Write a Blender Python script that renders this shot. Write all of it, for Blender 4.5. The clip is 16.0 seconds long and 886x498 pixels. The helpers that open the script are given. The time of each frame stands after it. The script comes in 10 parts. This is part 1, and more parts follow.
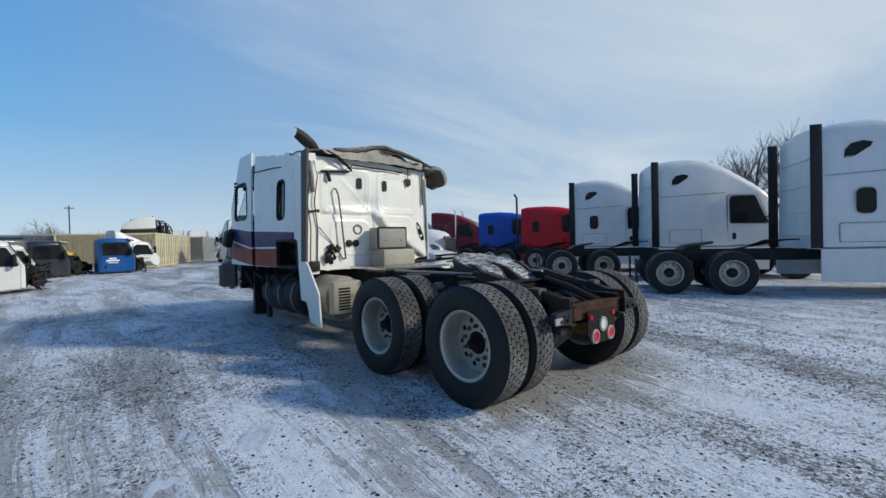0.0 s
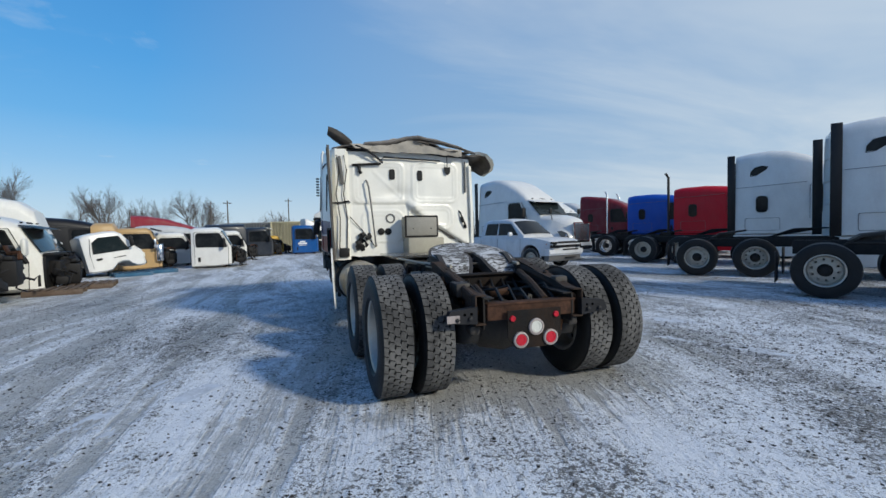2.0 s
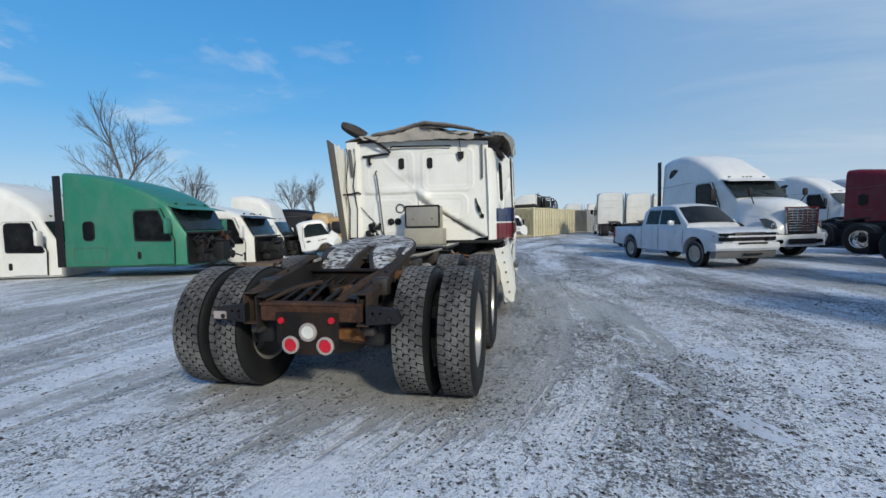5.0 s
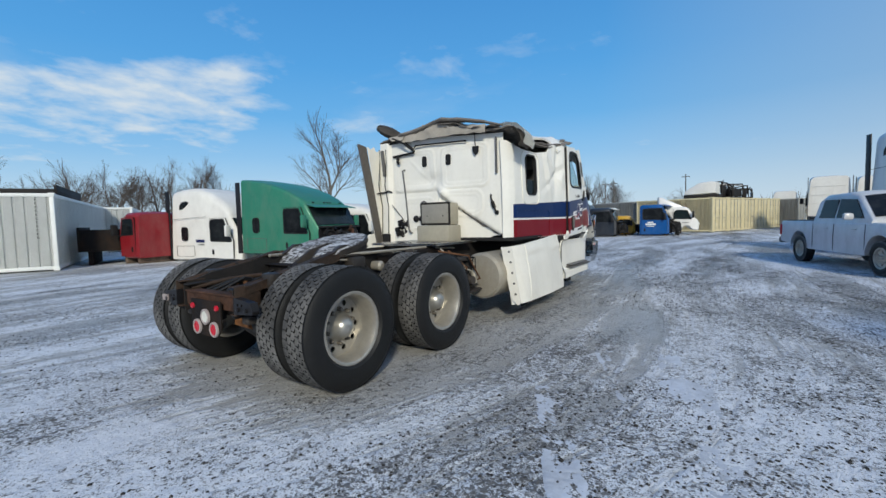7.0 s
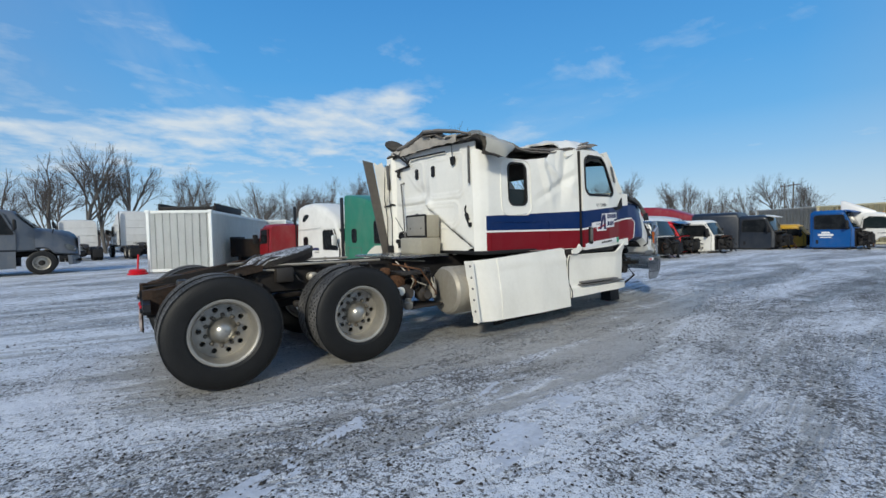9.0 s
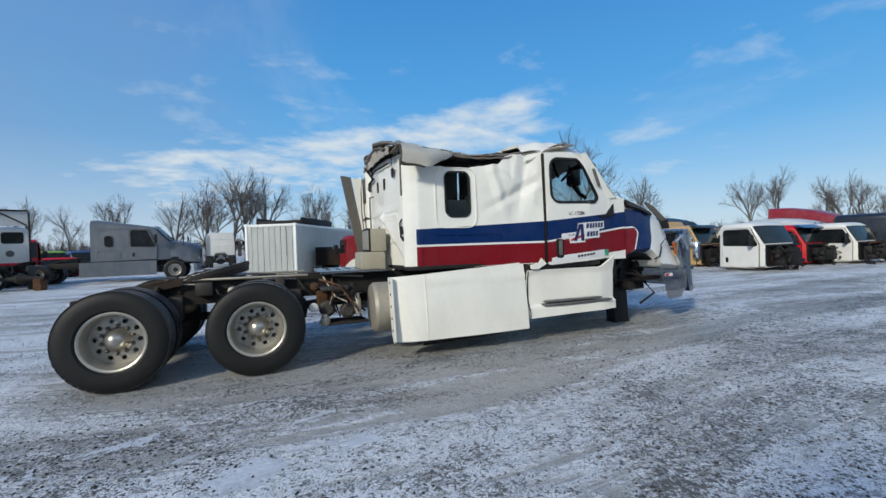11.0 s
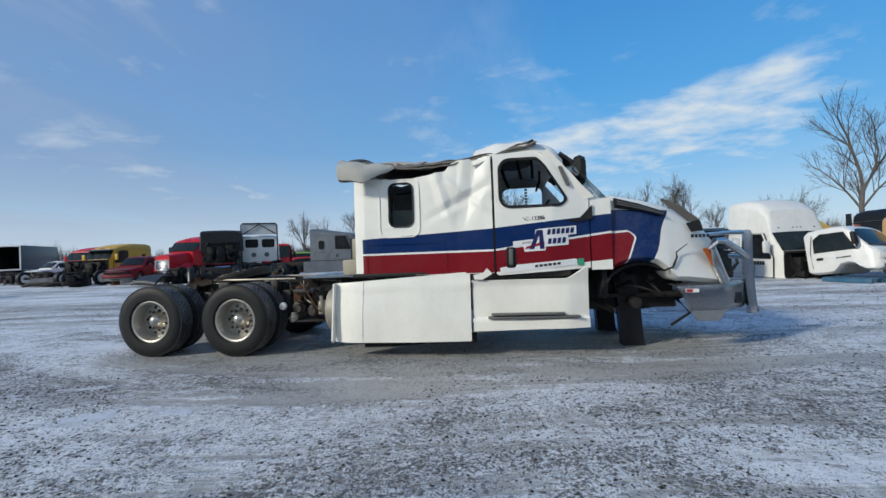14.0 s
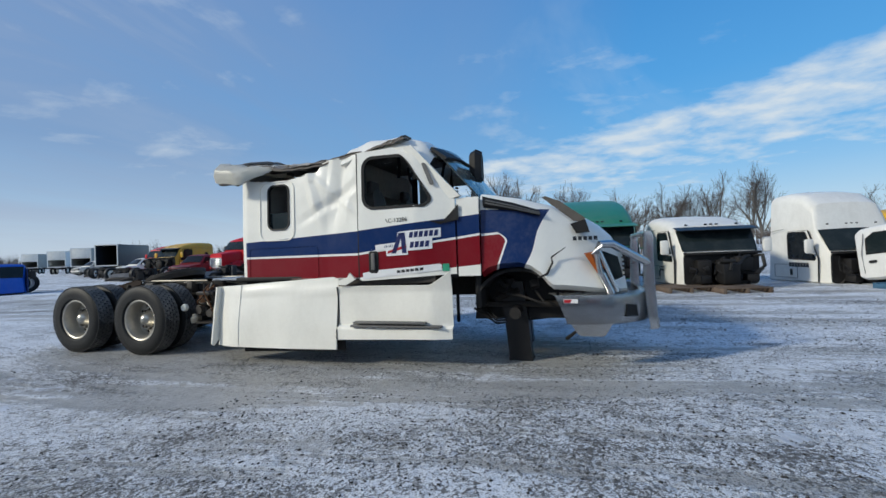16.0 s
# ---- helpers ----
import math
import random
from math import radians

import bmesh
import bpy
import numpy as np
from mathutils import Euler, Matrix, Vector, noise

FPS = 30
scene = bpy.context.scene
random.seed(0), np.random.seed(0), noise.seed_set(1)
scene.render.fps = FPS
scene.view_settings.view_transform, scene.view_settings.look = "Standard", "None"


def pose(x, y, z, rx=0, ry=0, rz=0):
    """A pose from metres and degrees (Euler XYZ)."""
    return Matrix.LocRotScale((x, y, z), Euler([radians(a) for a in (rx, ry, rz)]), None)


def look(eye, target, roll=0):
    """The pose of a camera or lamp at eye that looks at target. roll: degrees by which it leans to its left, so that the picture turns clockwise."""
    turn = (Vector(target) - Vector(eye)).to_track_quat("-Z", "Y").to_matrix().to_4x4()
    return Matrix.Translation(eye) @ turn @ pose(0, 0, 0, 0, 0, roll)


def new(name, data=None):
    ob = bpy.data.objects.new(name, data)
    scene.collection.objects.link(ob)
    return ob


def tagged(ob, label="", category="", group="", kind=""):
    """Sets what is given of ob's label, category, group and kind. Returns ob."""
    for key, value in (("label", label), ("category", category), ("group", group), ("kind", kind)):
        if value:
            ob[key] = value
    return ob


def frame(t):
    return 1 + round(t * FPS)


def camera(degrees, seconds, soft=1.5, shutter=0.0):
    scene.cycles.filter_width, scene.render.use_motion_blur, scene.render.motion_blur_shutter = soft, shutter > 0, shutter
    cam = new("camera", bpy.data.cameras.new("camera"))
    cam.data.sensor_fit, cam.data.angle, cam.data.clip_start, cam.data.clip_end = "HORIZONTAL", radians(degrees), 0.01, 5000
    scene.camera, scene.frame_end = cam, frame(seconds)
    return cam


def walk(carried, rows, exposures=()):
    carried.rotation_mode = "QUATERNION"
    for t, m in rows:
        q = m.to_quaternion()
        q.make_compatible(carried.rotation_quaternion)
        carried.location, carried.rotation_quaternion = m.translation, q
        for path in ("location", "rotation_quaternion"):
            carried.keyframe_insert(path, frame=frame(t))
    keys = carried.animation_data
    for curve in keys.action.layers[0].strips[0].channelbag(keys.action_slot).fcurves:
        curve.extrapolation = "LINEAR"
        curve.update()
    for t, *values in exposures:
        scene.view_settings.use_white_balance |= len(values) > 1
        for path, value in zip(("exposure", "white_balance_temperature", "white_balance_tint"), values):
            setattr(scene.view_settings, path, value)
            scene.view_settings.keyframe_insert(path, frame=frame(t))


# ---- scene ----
cam = camera(90.8, 16.0)
METRES, EYE, TILT, LEAN, TURN = 19.05, 1.372, 0.0, 0.0, -41.5
START_X, START_Y = -3.685, -2.612
ROWS = [
    (0.0, 0.0, 0.0, 0.0, -0.02, -0.88, 1.35),
    (0.5, 0.0295, 0.0023, -0.0015, 5.85, -1.11, 1.26),
    (1.0, 0.0588, 0.0079, -0.0006, 12.17, -1.5, 1.29),
    (1.5, 0.0844, 0.0131, -0.0004, 17.55, -1.86, 1.25),
    (2.0, 0.111, 0.0265, -0.0003, 22.78, -2.26, 1.28),
    (2.5, 0.1373, 0.0372, 0.0, 28.5, -2.4, 1.24),
    (3.0, 0.16, 0.0571, -0.0013, 33.7, -2.53, 1.19),
    (5.5, 0.2526, 0.178, -0.0012, 59.01, -3.77, 1.34),
    (6.0, 0.2682, 0.2047, -0.0009, 65.63, -3.69, 1.42),
    (6.5, 0.2759, 0.2361, -0.0015, 70.49, -3.71, 1.4),
    (7.0, 0.2866, 0.2655, -0.0009, 76.0, -3.74, 1.41),
    (7.5, 0.2902, 0.2966, -0.0018, 81.79, -3.56, 1.4),
    (8.0, 0.2956, 0.3285, -0.0019, 87.56, -3.43, 1.45),
    (8.5, 0.2962, 0.3603, -0.0031, 92.71, -2.89, 1.42),
    (9.0, 0.2913, 0.393, -0.0017, 95.51, -2.03, 1.43),
    (11.5, 0.2358, 0.5407, -0.0004, 115.34, -0.44, 2.0),
    (12.0, 0.2235, 0.5665, -0.0019, 119.56, -0.22, 1.99),
    (12.5, 0.2063, 0.5932, -0.001, 125.23, -0.27, 2.05),
    (13.0, 0.1916, 0.6202, 0.0009, 129.74, -0.24, 2.13),
    (13.5, 0.1685, 0.6446, 0.0012, 134.61, -0.09, 2.17),
    (14.0, 0.1456, 0.6681, -0.0005, 139.42, 0.29, 2.2),
    (14.5, 0.118, 0.6861, -0.0013, 143.06, 0.4, 2.23),
    (15.0, 0.0896, 0.7059, -0.0002, 144.68, 0.44, 2.19),
    (15.5, 0.0594, 0.7206, -0.0009, 145.82, 0.48, 2.14),
    (16.0, 0.0283, 0.7317, -0.0013, 148.67, 0.31, 2.16),
]
walk(cam, [(t, pose(START_X, START_Y, EYE, TILT, LEAN, TURN) @ pose(METRES * x, METRES * y, METRES * z, 90 + pitch, roll, yaw)) for t, x, y, z, yaw, pitch, roll in ROWS],
     [(0.0, 0.04, 6500, 5), (16.0, 0.04, 6500, 5)])

# ---------------------------------------------------------------- world, sun, exposure
scene.view_settings.exposure = 0.0
SUN_EL, SUN_AZ = 28.0, 141.5
world = bpy.data.worlds.new("sky")
scene.world = world
world.use_nodes = True


def wire(nt, a, b):
    nt.links.new(a, b)


def node(nt, kind, **kw):
    n = nt.nodes.new(kind)
    for k, v in kw.items():
        if k == "operation":
            n.operation = v
        elif k == "blend":
            n.blend_type = v
        elif k == "data_type":
            n.data_type = v
        elif k == "scale":
            n.inputs["Scale"].default_value = v
        elif k == "detail":
            n.inputs["Detail"].default_value = v
        elif k == "rough":
            n.inputs["Roughness"].default_value = v
        elif k == "distortion":
            n.inputs["Distortion"].default_value = v
    return n


def math_node(nt, op, a, b=None, clamp=False):
    n = nt.nodes.new("ShaderNodeMath")
    n.operation = op
    n.use_clamp = clamp
    for i, v in enumerate((a, b)):
        if v is None:
            continue
        if isinstance(v, (int, float)):
            n.inputs[i].default_value = v
        else:
            nt.links.new(v, n.inputs[i])
    return n.outputs[0]


def ramp(nt, fac, stops):
    n = nt.nodes.new("ShaderNodeValToRGB")
    els = n.color_ramp.elements
    while len(els) < len(stops):
        els.new(0.5)
    for e, (p, c) in zip(els, stops):
        e.position = p
        e.color = (c, c, c, 1) if isinstance(c, (int, float)) else (*c, 1)
    nt.links.new(fac, n.inputs[0])
    return n.outputs[0]


def mix(nt, fac, a, b, blend="MIX"):
    n = nt.nodes.new("ShaderNodeMix")
    n.data_type = "RGBA"
    n.blend_type = blend
    for sock, v in ((n.inputs[0], fac), (n.inputs[6], a), (n.inputs[7], b)):
        if isinstance(v, (int, float)):
            sock.default_value = v if sock == n.inputs[0] else (v, v, v, 1)
        elif isinstance(v, tuple):
            sock.default_value = (*v, 1)
        else:
            nt.links.new(v, sock)
    return n.outputs[2]


def mapped(nt, coord, scale=(1, 1, 1), rot=(0, 0, 0), loc=(0, 0, 0)):
    m = nt.nodes.new("ShaderNodeMapping")
    m.inputs["Location"].default_value = loc
    m.inputs["Rotation"].default_value = [radians(a) for a in rot]
    m.inputs["Scale"].default_value = scale
    nt.links.new(coord, m.inputs["Vector"])
    return m.outputs[0]


def noise_tex(nt, coord, scale, detail=4, rough=0.55, distortion=0.0):
    n = nt.nodes.new("ShaderNodeTexNoise")
    n.inputs["Scale"].default_value = scale
    n.inputs["Detail"].default_value = detail
    n.inputs["Roughness"].default_value = rough
    n.inputs["Distortion"].default_value = distortion
    nt.links.new(coord, n.inputs["Vector"])
    return n.outputs[0]


def build_sky():
    nt = world.node_tree
    nt.nodes.clear()
    out = nt.nodes.new("ShaderNodeOutputWorld")
    bg = nt.nodes.new("ShaderNodeBackground")
    sky = nt.nodes.new("ShaderNodeTexSky")
    sky.sky_type = "NISHITA"
    sky.sun_disc = False
    sky.sun_elevation = radians(SUN_EL)
    sky.sun_rotation = radians(SUN_AZ)
    sky.air_density = 1.0
    sky.dust_density = 1.4
    sky.ozone_density = 2.2
    bg.inputs["Strength"].default_value = 0.107
    geo = nt.nodes.new("ShaderNodeTexCoord")
    sep = nt.nodes.new("ShaderNodeSeparateXYZ")
    wire(nt, geo.outputs["Generated"], sep.inputs[0])
    x_, y_, z_ = sep.outputs[0], sep.outputs[1], sep.outputs[2]
    # clouds on a flat layer overhead: direction divided by its height
    h = math_node(nt, "ADD", math_node(nt, "MAXIMUM", z_, 0.0), 0.12)
    comb = nt.nodes.new("ShaderNodeCombineXYZ")
    wire(nt, math_node(nt, "DIVIDE", x_, h), comb.inputs[0])
    wire(nt, math_node(nt, "DIVIDE", y_, h), comb.inputs[1])
    flat = comb.outputs[0]
    veil = noise_tex(nt, mapped(nt, flat, (0.35, 0.8, 1), (0, 0, 25), (3.1, 1.7, 0)), 1.0, 6, 0.6, 0.6)
    puffs = noise_tex(nt, mapped(nt, flat, (1.25, 1.0, 1), (0, 0, 20), (1.3, 0.4, 0)), 2.3, 9, 0.58, 0.25)
    cells = noise_tex(nt, mapped(nt, flat, (1.0, 1.0, 1), (0, 0, 50), (4.3, 2.4, 0)), 6.5, 5, 0.55, 0.2)

    def along(az):
        a = radians(az)
        return math_node(nt, "ADD", math_node(nt, "MULTIPLY", x_, math.cos(a)), math_node(nt, "MULTIPLY", y_, math.sin(a)))

    # thin bright overcast over the east, thinning out to the north
    east = ramp(nt, along(12), [(0.15, 0.0), (0.95, 1.0)])
    v = math_node(nt, "ADD", math_node(nt, "MULTIPLY", veil, 0.75), math_node(nt, "MULTIPLY", east, 0.315))
    v = ramp(nt, v, [(0.42, 0.0), (0.55, 0.20), (0.80, 0.80)])
    # one broken bank of clouds low in the west
    lat = along(255)
    d = math_node(nt, "SUBTRACT", z_, math_node(nt, "ADD", math_node(nt, "MULTIPLY", lat, -0.16), 0.245))
    bank = ramp(nt, math_node(nt, "ADD", d, 0.5), [(0.26, 0.0), (0.40, 0.6), (0.48, 0.95), (0.51, 0.9), (0.56, 0.0)])
    wide = ramp(nt, math_node(nt, "ADD", math_node(nt, "MULTIPLY", lat, 0.5), 0.5), [(0.30, 0.0), (0.37, 1.0), (0.72, 0.9), (0.85, 0.1)])
    bank = math_node(nt, "MULTIPLY", bank, math_node(nt, "MULTIPLY", wide, ramp(nt, along(165), [(0.3, 0.0), (0.6, 1.0)])))
    tuft = math_node(nt, "ADD", math_node(nt, "MULTIPLY", puffs, 0.52), math_node(nt, "MULTIPLY", cells, 0.26))
    p = ramp(nt, math_node(nt, "ADD", tuft, math_node(nt, "MULTIPLY", bank, 0.27)), [(0.50, 0.0), (0.60, 0.45), (0.70, 0.9)])
    p = math_node(nt, "MULTIPLY", p, ramp(nt, bank, [(0.02, 0.0), (0.6, 1.0)]))
    wisps = ramp(nt, math_node(nt, "MULTIPLY", puffs, veil), [(0.30, 0.0), (0.46, 0.5)])
    low = ramp(nt, z_, [(0.0, 0.62), (0.10, 0.25), (0.22, 0.0)])
    fac = math_node(nt, "MAXIMUM", math_node(nt, "MAXIMUM", v, p), math_node(nt, "MAXIMUM", low, wisps))
    clear = ramp(nt, z_, [(0.0, (0.38, 0.60, 0.78)), (0.14, (0.155, 0.42, 0.75)), (0.32, (0.075, 0.315, 0.69)), (0.55, (0.04, 0.215, 0.57)), (1.0, (0.018, 0.11, 0.38))])
    vm = nt.nodes.new("ShaderNodeVectorMath")
    vm.operation = "SCALE"
    vm.inputs[3].default_value = 10.5
    wire(nt, clear, vm.inputs[0])
    base = mix(nt, 0.88, sky.outputs[0], vm.outputs[0])
    # mauve haze towards the sun's side
    haze = math_node(nt, "MULTIPLY", ramp(nt, math_node(nt, "ADD", math_node(nt, "MULTIPLY", along(-80), 0.5), 0.5), [(0.36, 0.0), (0.54, 0.42), (0.9, 0.8)]), ramp(nt, veil, [(0.3, 0.6), (0.65, 1.0)]))
    base = mix(nt, haze, base, (2.35, 2.95, 4.6))
    pale = ramp(nt, along(30), [(0.25, 0.0), (0.72, 0.50), (1.0, 0.62)])
    base = mix(nt, pale, base, (3.35, 4.1, 5.4))
    col = mix(nt, fac, base, (6.2, 6.7, 7.4))
    wire(nt, col, bg.inputs["Color"])
    wire(nt, bg.outputs[0], out.inputs[0])


build_sky()
sun_data = bpy.data.lights.new("sun", "SUN")
sun_data.energy = 2.65
sun_data.angle = radians(6.0)
sun_data.color = (1.0, 0.925, 0.80)
sun = new("sun", sun_data)
sx, sy = math.sin(radians(SUN_AZ)), math.cos(radians(SUN_AZ))
sun.matrix_world = look((60 * sx, 60 * sy, 60 * math.tan(radians(SUN_EL))), (0, 0, 0))


# ---------------------------------------------------------------- materials
def scraped_snow():
    """Trampled snow with short dark scrapes across it."""
    m = bpy.data.materials.new("scraped_snow_crust")
    m.use_nodes = True
    nt = m.node_tree
    b = nt.nodes["Principled BSDF"]
    co = nt.nodes.new("ShaderNodeTexCoord").outputs["Object"]
    dash = noise_tex(nt, mapped(nt, co, (0.42, 1.5, 1)), 34, 3, 0.6, 0.9)
    wide = noise_tex(nt, co, 5, 5, 0.6)
    cut = ramp(nt, math_node(nt, "ADD", dash, math_node(nt, "MULTIPLY", wide, 0.35)), [(0.655, 0.0), (0.70, 1.0)])
    col = mix(nt, ramp(nt, wide, [(0.35, 0.0), (0.65, 1.0)]), (0.62, 0.63, 0.64), (0.36, 0.355, 0.35))
    wire(nt, mix(nt, cut, col, (0.055, 0.048, 0.042)), b.inputs["Base Color"])
    b.inputs["Roughness"].default_value = 0.7
    bn = nt.nodes.new("ShaderNodeBump")
    bn.inputs["Strength"].default_value = 0.7
    bn.inputs["Distance"].default_value = 0.008
    bn.invert = True
    wire(nt, cut, bn.inputs["Height"])
    wire(nt, bn.outputs["Normal"], b.inputs["Normal"])
    return m


def material(name, color, rough=0.5, metal=0.0, grain=0.12, grain_scale=6.0, dirt=0.0, dirt_color=(0.32, 0.29, 0.25), bump=0.0, bump_scale=40.0,
             coat=0.0, by_object=0.0, dirt_low=None, spec=None):
    """A painted or bare surface: colour with two scales of variation, dirt, and fine relief, in object metres."""
    m = bpy.data.materials.new(name)
    m.use_nodes = True
    nt = m.node_tree
    b = nt.nodes["Principled BSDF"]
    tc = nt.nodes.new("ShaderNodeTexCoord")
    co = tc.outputs["Object"]
    big = noise_tex(nt, co, grain_scale * 0.22, 5, 0.6)
    fine = noise_tex(nt, co, grain_scale * 3, 5, 0.6)
    var = math_node(nt, "ADD", math_node(nt, "MULTIPLY", big, 0.65), math_node(nt, "MULTIPLY", fine, 0.35))
    dark = tuple(c * (1 - grain * 1.6) for c in color)
    lite = tuple(min(1, c * (1 + grain)) for c in color)
    col = mix(nt, ramp(nt, var, [(0.3, 0.0), (0.7, 1.0)]), dark, lite)
    r = rough
    if dirt > 0:
        d1 = noise_tex(nt, mapped(nt, co, (1, 1, 0.45)), 2.3, 8, 0.68, 0.4)
        d2 = noise_tex(nt, co, 26, 4, 0.7)
        d = math_node(nt, "ADD", math_node(nt, "MULTIPLY", d1, 0.75), math_node(nt, "MULTIPLY", d2, 0.25))
        d = ramp(nt, d, [(0.44, 0.0), (0.72, dirt)])
        col = mix(nt, d, col, dirt_color)
        r = math_node(nt, "ADD", math_node(nt, "MULTIPLY", d, 0.4), rough, True)
    if by_object > 0:
        oi = nt.nodes.new("ShaderNodeObjectInfo")
        col = mix(nt, math_node(nt, "MULTIPLY", oi.outputs["Random"], by_object), col, tuple(c * 0.55 for c in color))
    wire(nt, col, b.inputs["Base Color"])
    if isinstance(r, (int, float)):
        rr = math_node(nt, "ADD", math_node(nt, "MULTIPLY", fine, 0.16), rough - 0.08, True)
        wire(nt, rr, b.inputs["Roughness"])
    else:
        wire(nt, r, b.inputs["Roughness"])
    b.inputs["Metallic"].default_value = metal
    if spec is not None:
        b.inputs["Specular IOR Level"].default_value = spec
    if coat:
        b.inputs["Coat Weight"].default_value = coat
        b.inputs["Coat Roughness"].default_value = 0.12
    if bump > 0:
        bn = nt.nodes.new("ShaderNodeBump")
        bn.inputs["Strength"].default_value = min(1.0, bump)
        bn.inputs["Distance"].default_value = 0.01
        wire(nt, noise_tex(nt, co, bump_scale, 6, 0.65), bn.inputs["Height"])
        wire(nt, bn.outputs[0], b.inputs["Normal"])
    return m


def glass_material(name, tint=(0.02, 0.025, 0.03)):
    m = bpy.data.materials.new(name)
    m.use_nodes = True
    b = m.node_tree.nodes["Principled BSDF"]
    nt = m.node_tree
    tc = nt.nodes.new("ShaderNodeTexCoord")
    n = noise_tex(nt, tc.outputs["Object"], 3.0, 6, 0.65)
    wire(nt, mix(nt, ramp(nt, n, [(0.45, 0.0), (0.75, 0.08)]), tint, (0.2, 0.2, 0.2)), b.inputs["Base Color"])
    wire(nt, ramp(nt, n, [(0.4, 0.06), (0.75, 0.3)]), b.inputs["Roughness"])
    b.inputs["Specular IOR Level"].default_value = 0.22
    return m


def clear_glass(name):
    m = bpy.data.materials.new(name)
    m.use_nodes = True
    b = m.node_tree.nodes["Principled BSDF"]
    b.inputs["Base Color"].default_value = (0.62, 0.70, 0.68, 1)
    b.inputs["Roughness"].default_value = 0.02
    b.inputs["Transmission Weight"].default_value = 0.95
    b.inputs["IOR"].default_value = 1.3
    return m


CLEARGLASS = clear_glass("clear_windscreen_glass")
WHITE = material("white_paint", (0.76, 0.755, 0.73), 0.32, grain=0.04, dirt=0.22, bump=0.03, bump_scale=3, coat=0.3)
CREAM = material("cream_white_paint", (0.87, 0.85, 0.775), 0.36, grain=0.03, dirt=0.20, dirt_color=(0.42, 0.38, 0.31), bump=0.03, bump_scale=2, coat=0.2)
OFFWHITE = material("dirty_white_paint", (0.78, 0.77, 0.725), 0.42, grain=0.05, dirt=0.25)
GREYWHITE = material("grey_dusty_paint", (0.52, 0.55, 0.58), 0.45, grain=0.08, dirt=0.4)
RED = material("red_paint", (0.56, 0.006, 0.018), 0.42, grain=0.06, dirt=0.06, coat=0.04, spec=0.3)
NAVY = material("dull_navy_paint", (0.014, 0.020, 0.032), 0.4, grain=0.1, dirt=0.3, dirt_color=(0.10, 0.10, 0.10), coat=0.2)
CABBLUE = material("deep_blue_cab_paint", (0.004, 0.085, 0.30), 0.4, grain=0.06, dirt=0.1, coat=0.05, spec=0.3)
GREYPAINT = material("dull_grey_paint", (0.09, 0.108, 0.135), 0.4, grain=0.07, dirt=0.3, coat=0.2)
DARKRED = material("dark_red_paint", (0.24, 0.006, 0.013), 0.35, grain=0.1, dirt=0.12, coat=0.2)
MAROON = material("maroon_paint", (0.17, 0.008, 0.016), 0.4, grain=0.08, dirt=0.12, coat=0.06, spec=0.3)
BLUE = material("blue_paint", (0.006, 0.085, 0.46), 0.42, grain=0.06, dirt=0.08, coat=0.04, spec=0.3)
DEEPBLUE = material("deep_blue_paint", (0.012, 0.07, 0.22), 0.36, grain=0.1, dirt=0.2, coat=0.2)
GREEN = material("metallic_green_paint", (0.034, 0.215, 0.135), 0.42, metal=0.15, grain=0.08, dirt=0.22, coat=0.12, spec=0.35)
TEAL = material("teal_paint", (0.02, 0.16, 0.15), 0.35, grain=0.08, dirt=0.2)
LIME = material("lime_paint", (0.22, 0.45, 0.06), 0.4, grain=0.1, dirt=0.25)
YELLOW = material("yellow_paint", (0.62, 0.36, 0.02), 0.4, grain=0.1, dirt=0.3)
TAN = material("tan_paint", (0.52, 0.34, 0.15), 0.42, grain=0.08, dirt=0.3)
BEIGE = material("beige_case_paint", (0.38, 0.35, 0.27), 0.55, grain=0.12, dirt=0.5, bump=0.1)
BLACKP = material("black_paint", (0.010, 0.010, 0.012), 0.4, grain=0.15, dirt=0.18, dirt_color=(0.07, 0.065, 0.06), spec=0.35)
PLASTIC = material("black_plastic", (0.012, 0.012, 0.013), 0.6, grain=0.2, dirt=0.25, dirt_color=(0.07, 0.065, 0.06), bump=0.1, spec=0.3)
GREYPLASTIC = material("grey_plastic", (0.11, 0.11, 0.11), 0.6, grain=0.15, dirt=0.3)
FRAME = material("black_frame_steel", (0.016, 0.015, 0.015), 0.65, grain=0.25, dirt=0.4, dirt_color=(0.07, 0.055, 0.045), bump=0.3, spec=0.3)
DARKRUST = material("dark_rusted_frame", (0.010, 0.009, 0.009), 0.8, grain=0.5, grain_scale=10, dirt=0.75, dirt_color=(0.052, 0.031, 0.020), bump=0.7, bump_scale=30, spec=0.25)
RUST = material("rusty_steel", (0.155, 0.078, 0.042), 0.9, grain=0.6, grain_scale=10, dirt=0.9, dirt_color=(0.018, 0.015, 0.014), bump=0.8, bump_scale=34, spec=0.2)
GREASE = material("greasy_steel", (0.026, 0.023, 0.021), 0.55, grain=0.3, dirt=0.55, dirt_color=(0.10, 0.08, 0.065), bump=0.4)
RUBBER = material("tyre_rubber", (0.0085, 0.009, 0.0095), 0.55, grain=0.25, dirt=0.16, dirt_color=(0.05, 0.048, 0.044), bump=0.25, bump_scale=60, spec=0.35)
TREAD = material("dusty_tread_rubber", (0.070, 0.068, 0.065), 0.85, grain=0.5, grain_scale=14, dirt=0.9, dirt_color=(0.25, 0.24, 0.225), bump=0.3, bump_scale=60)
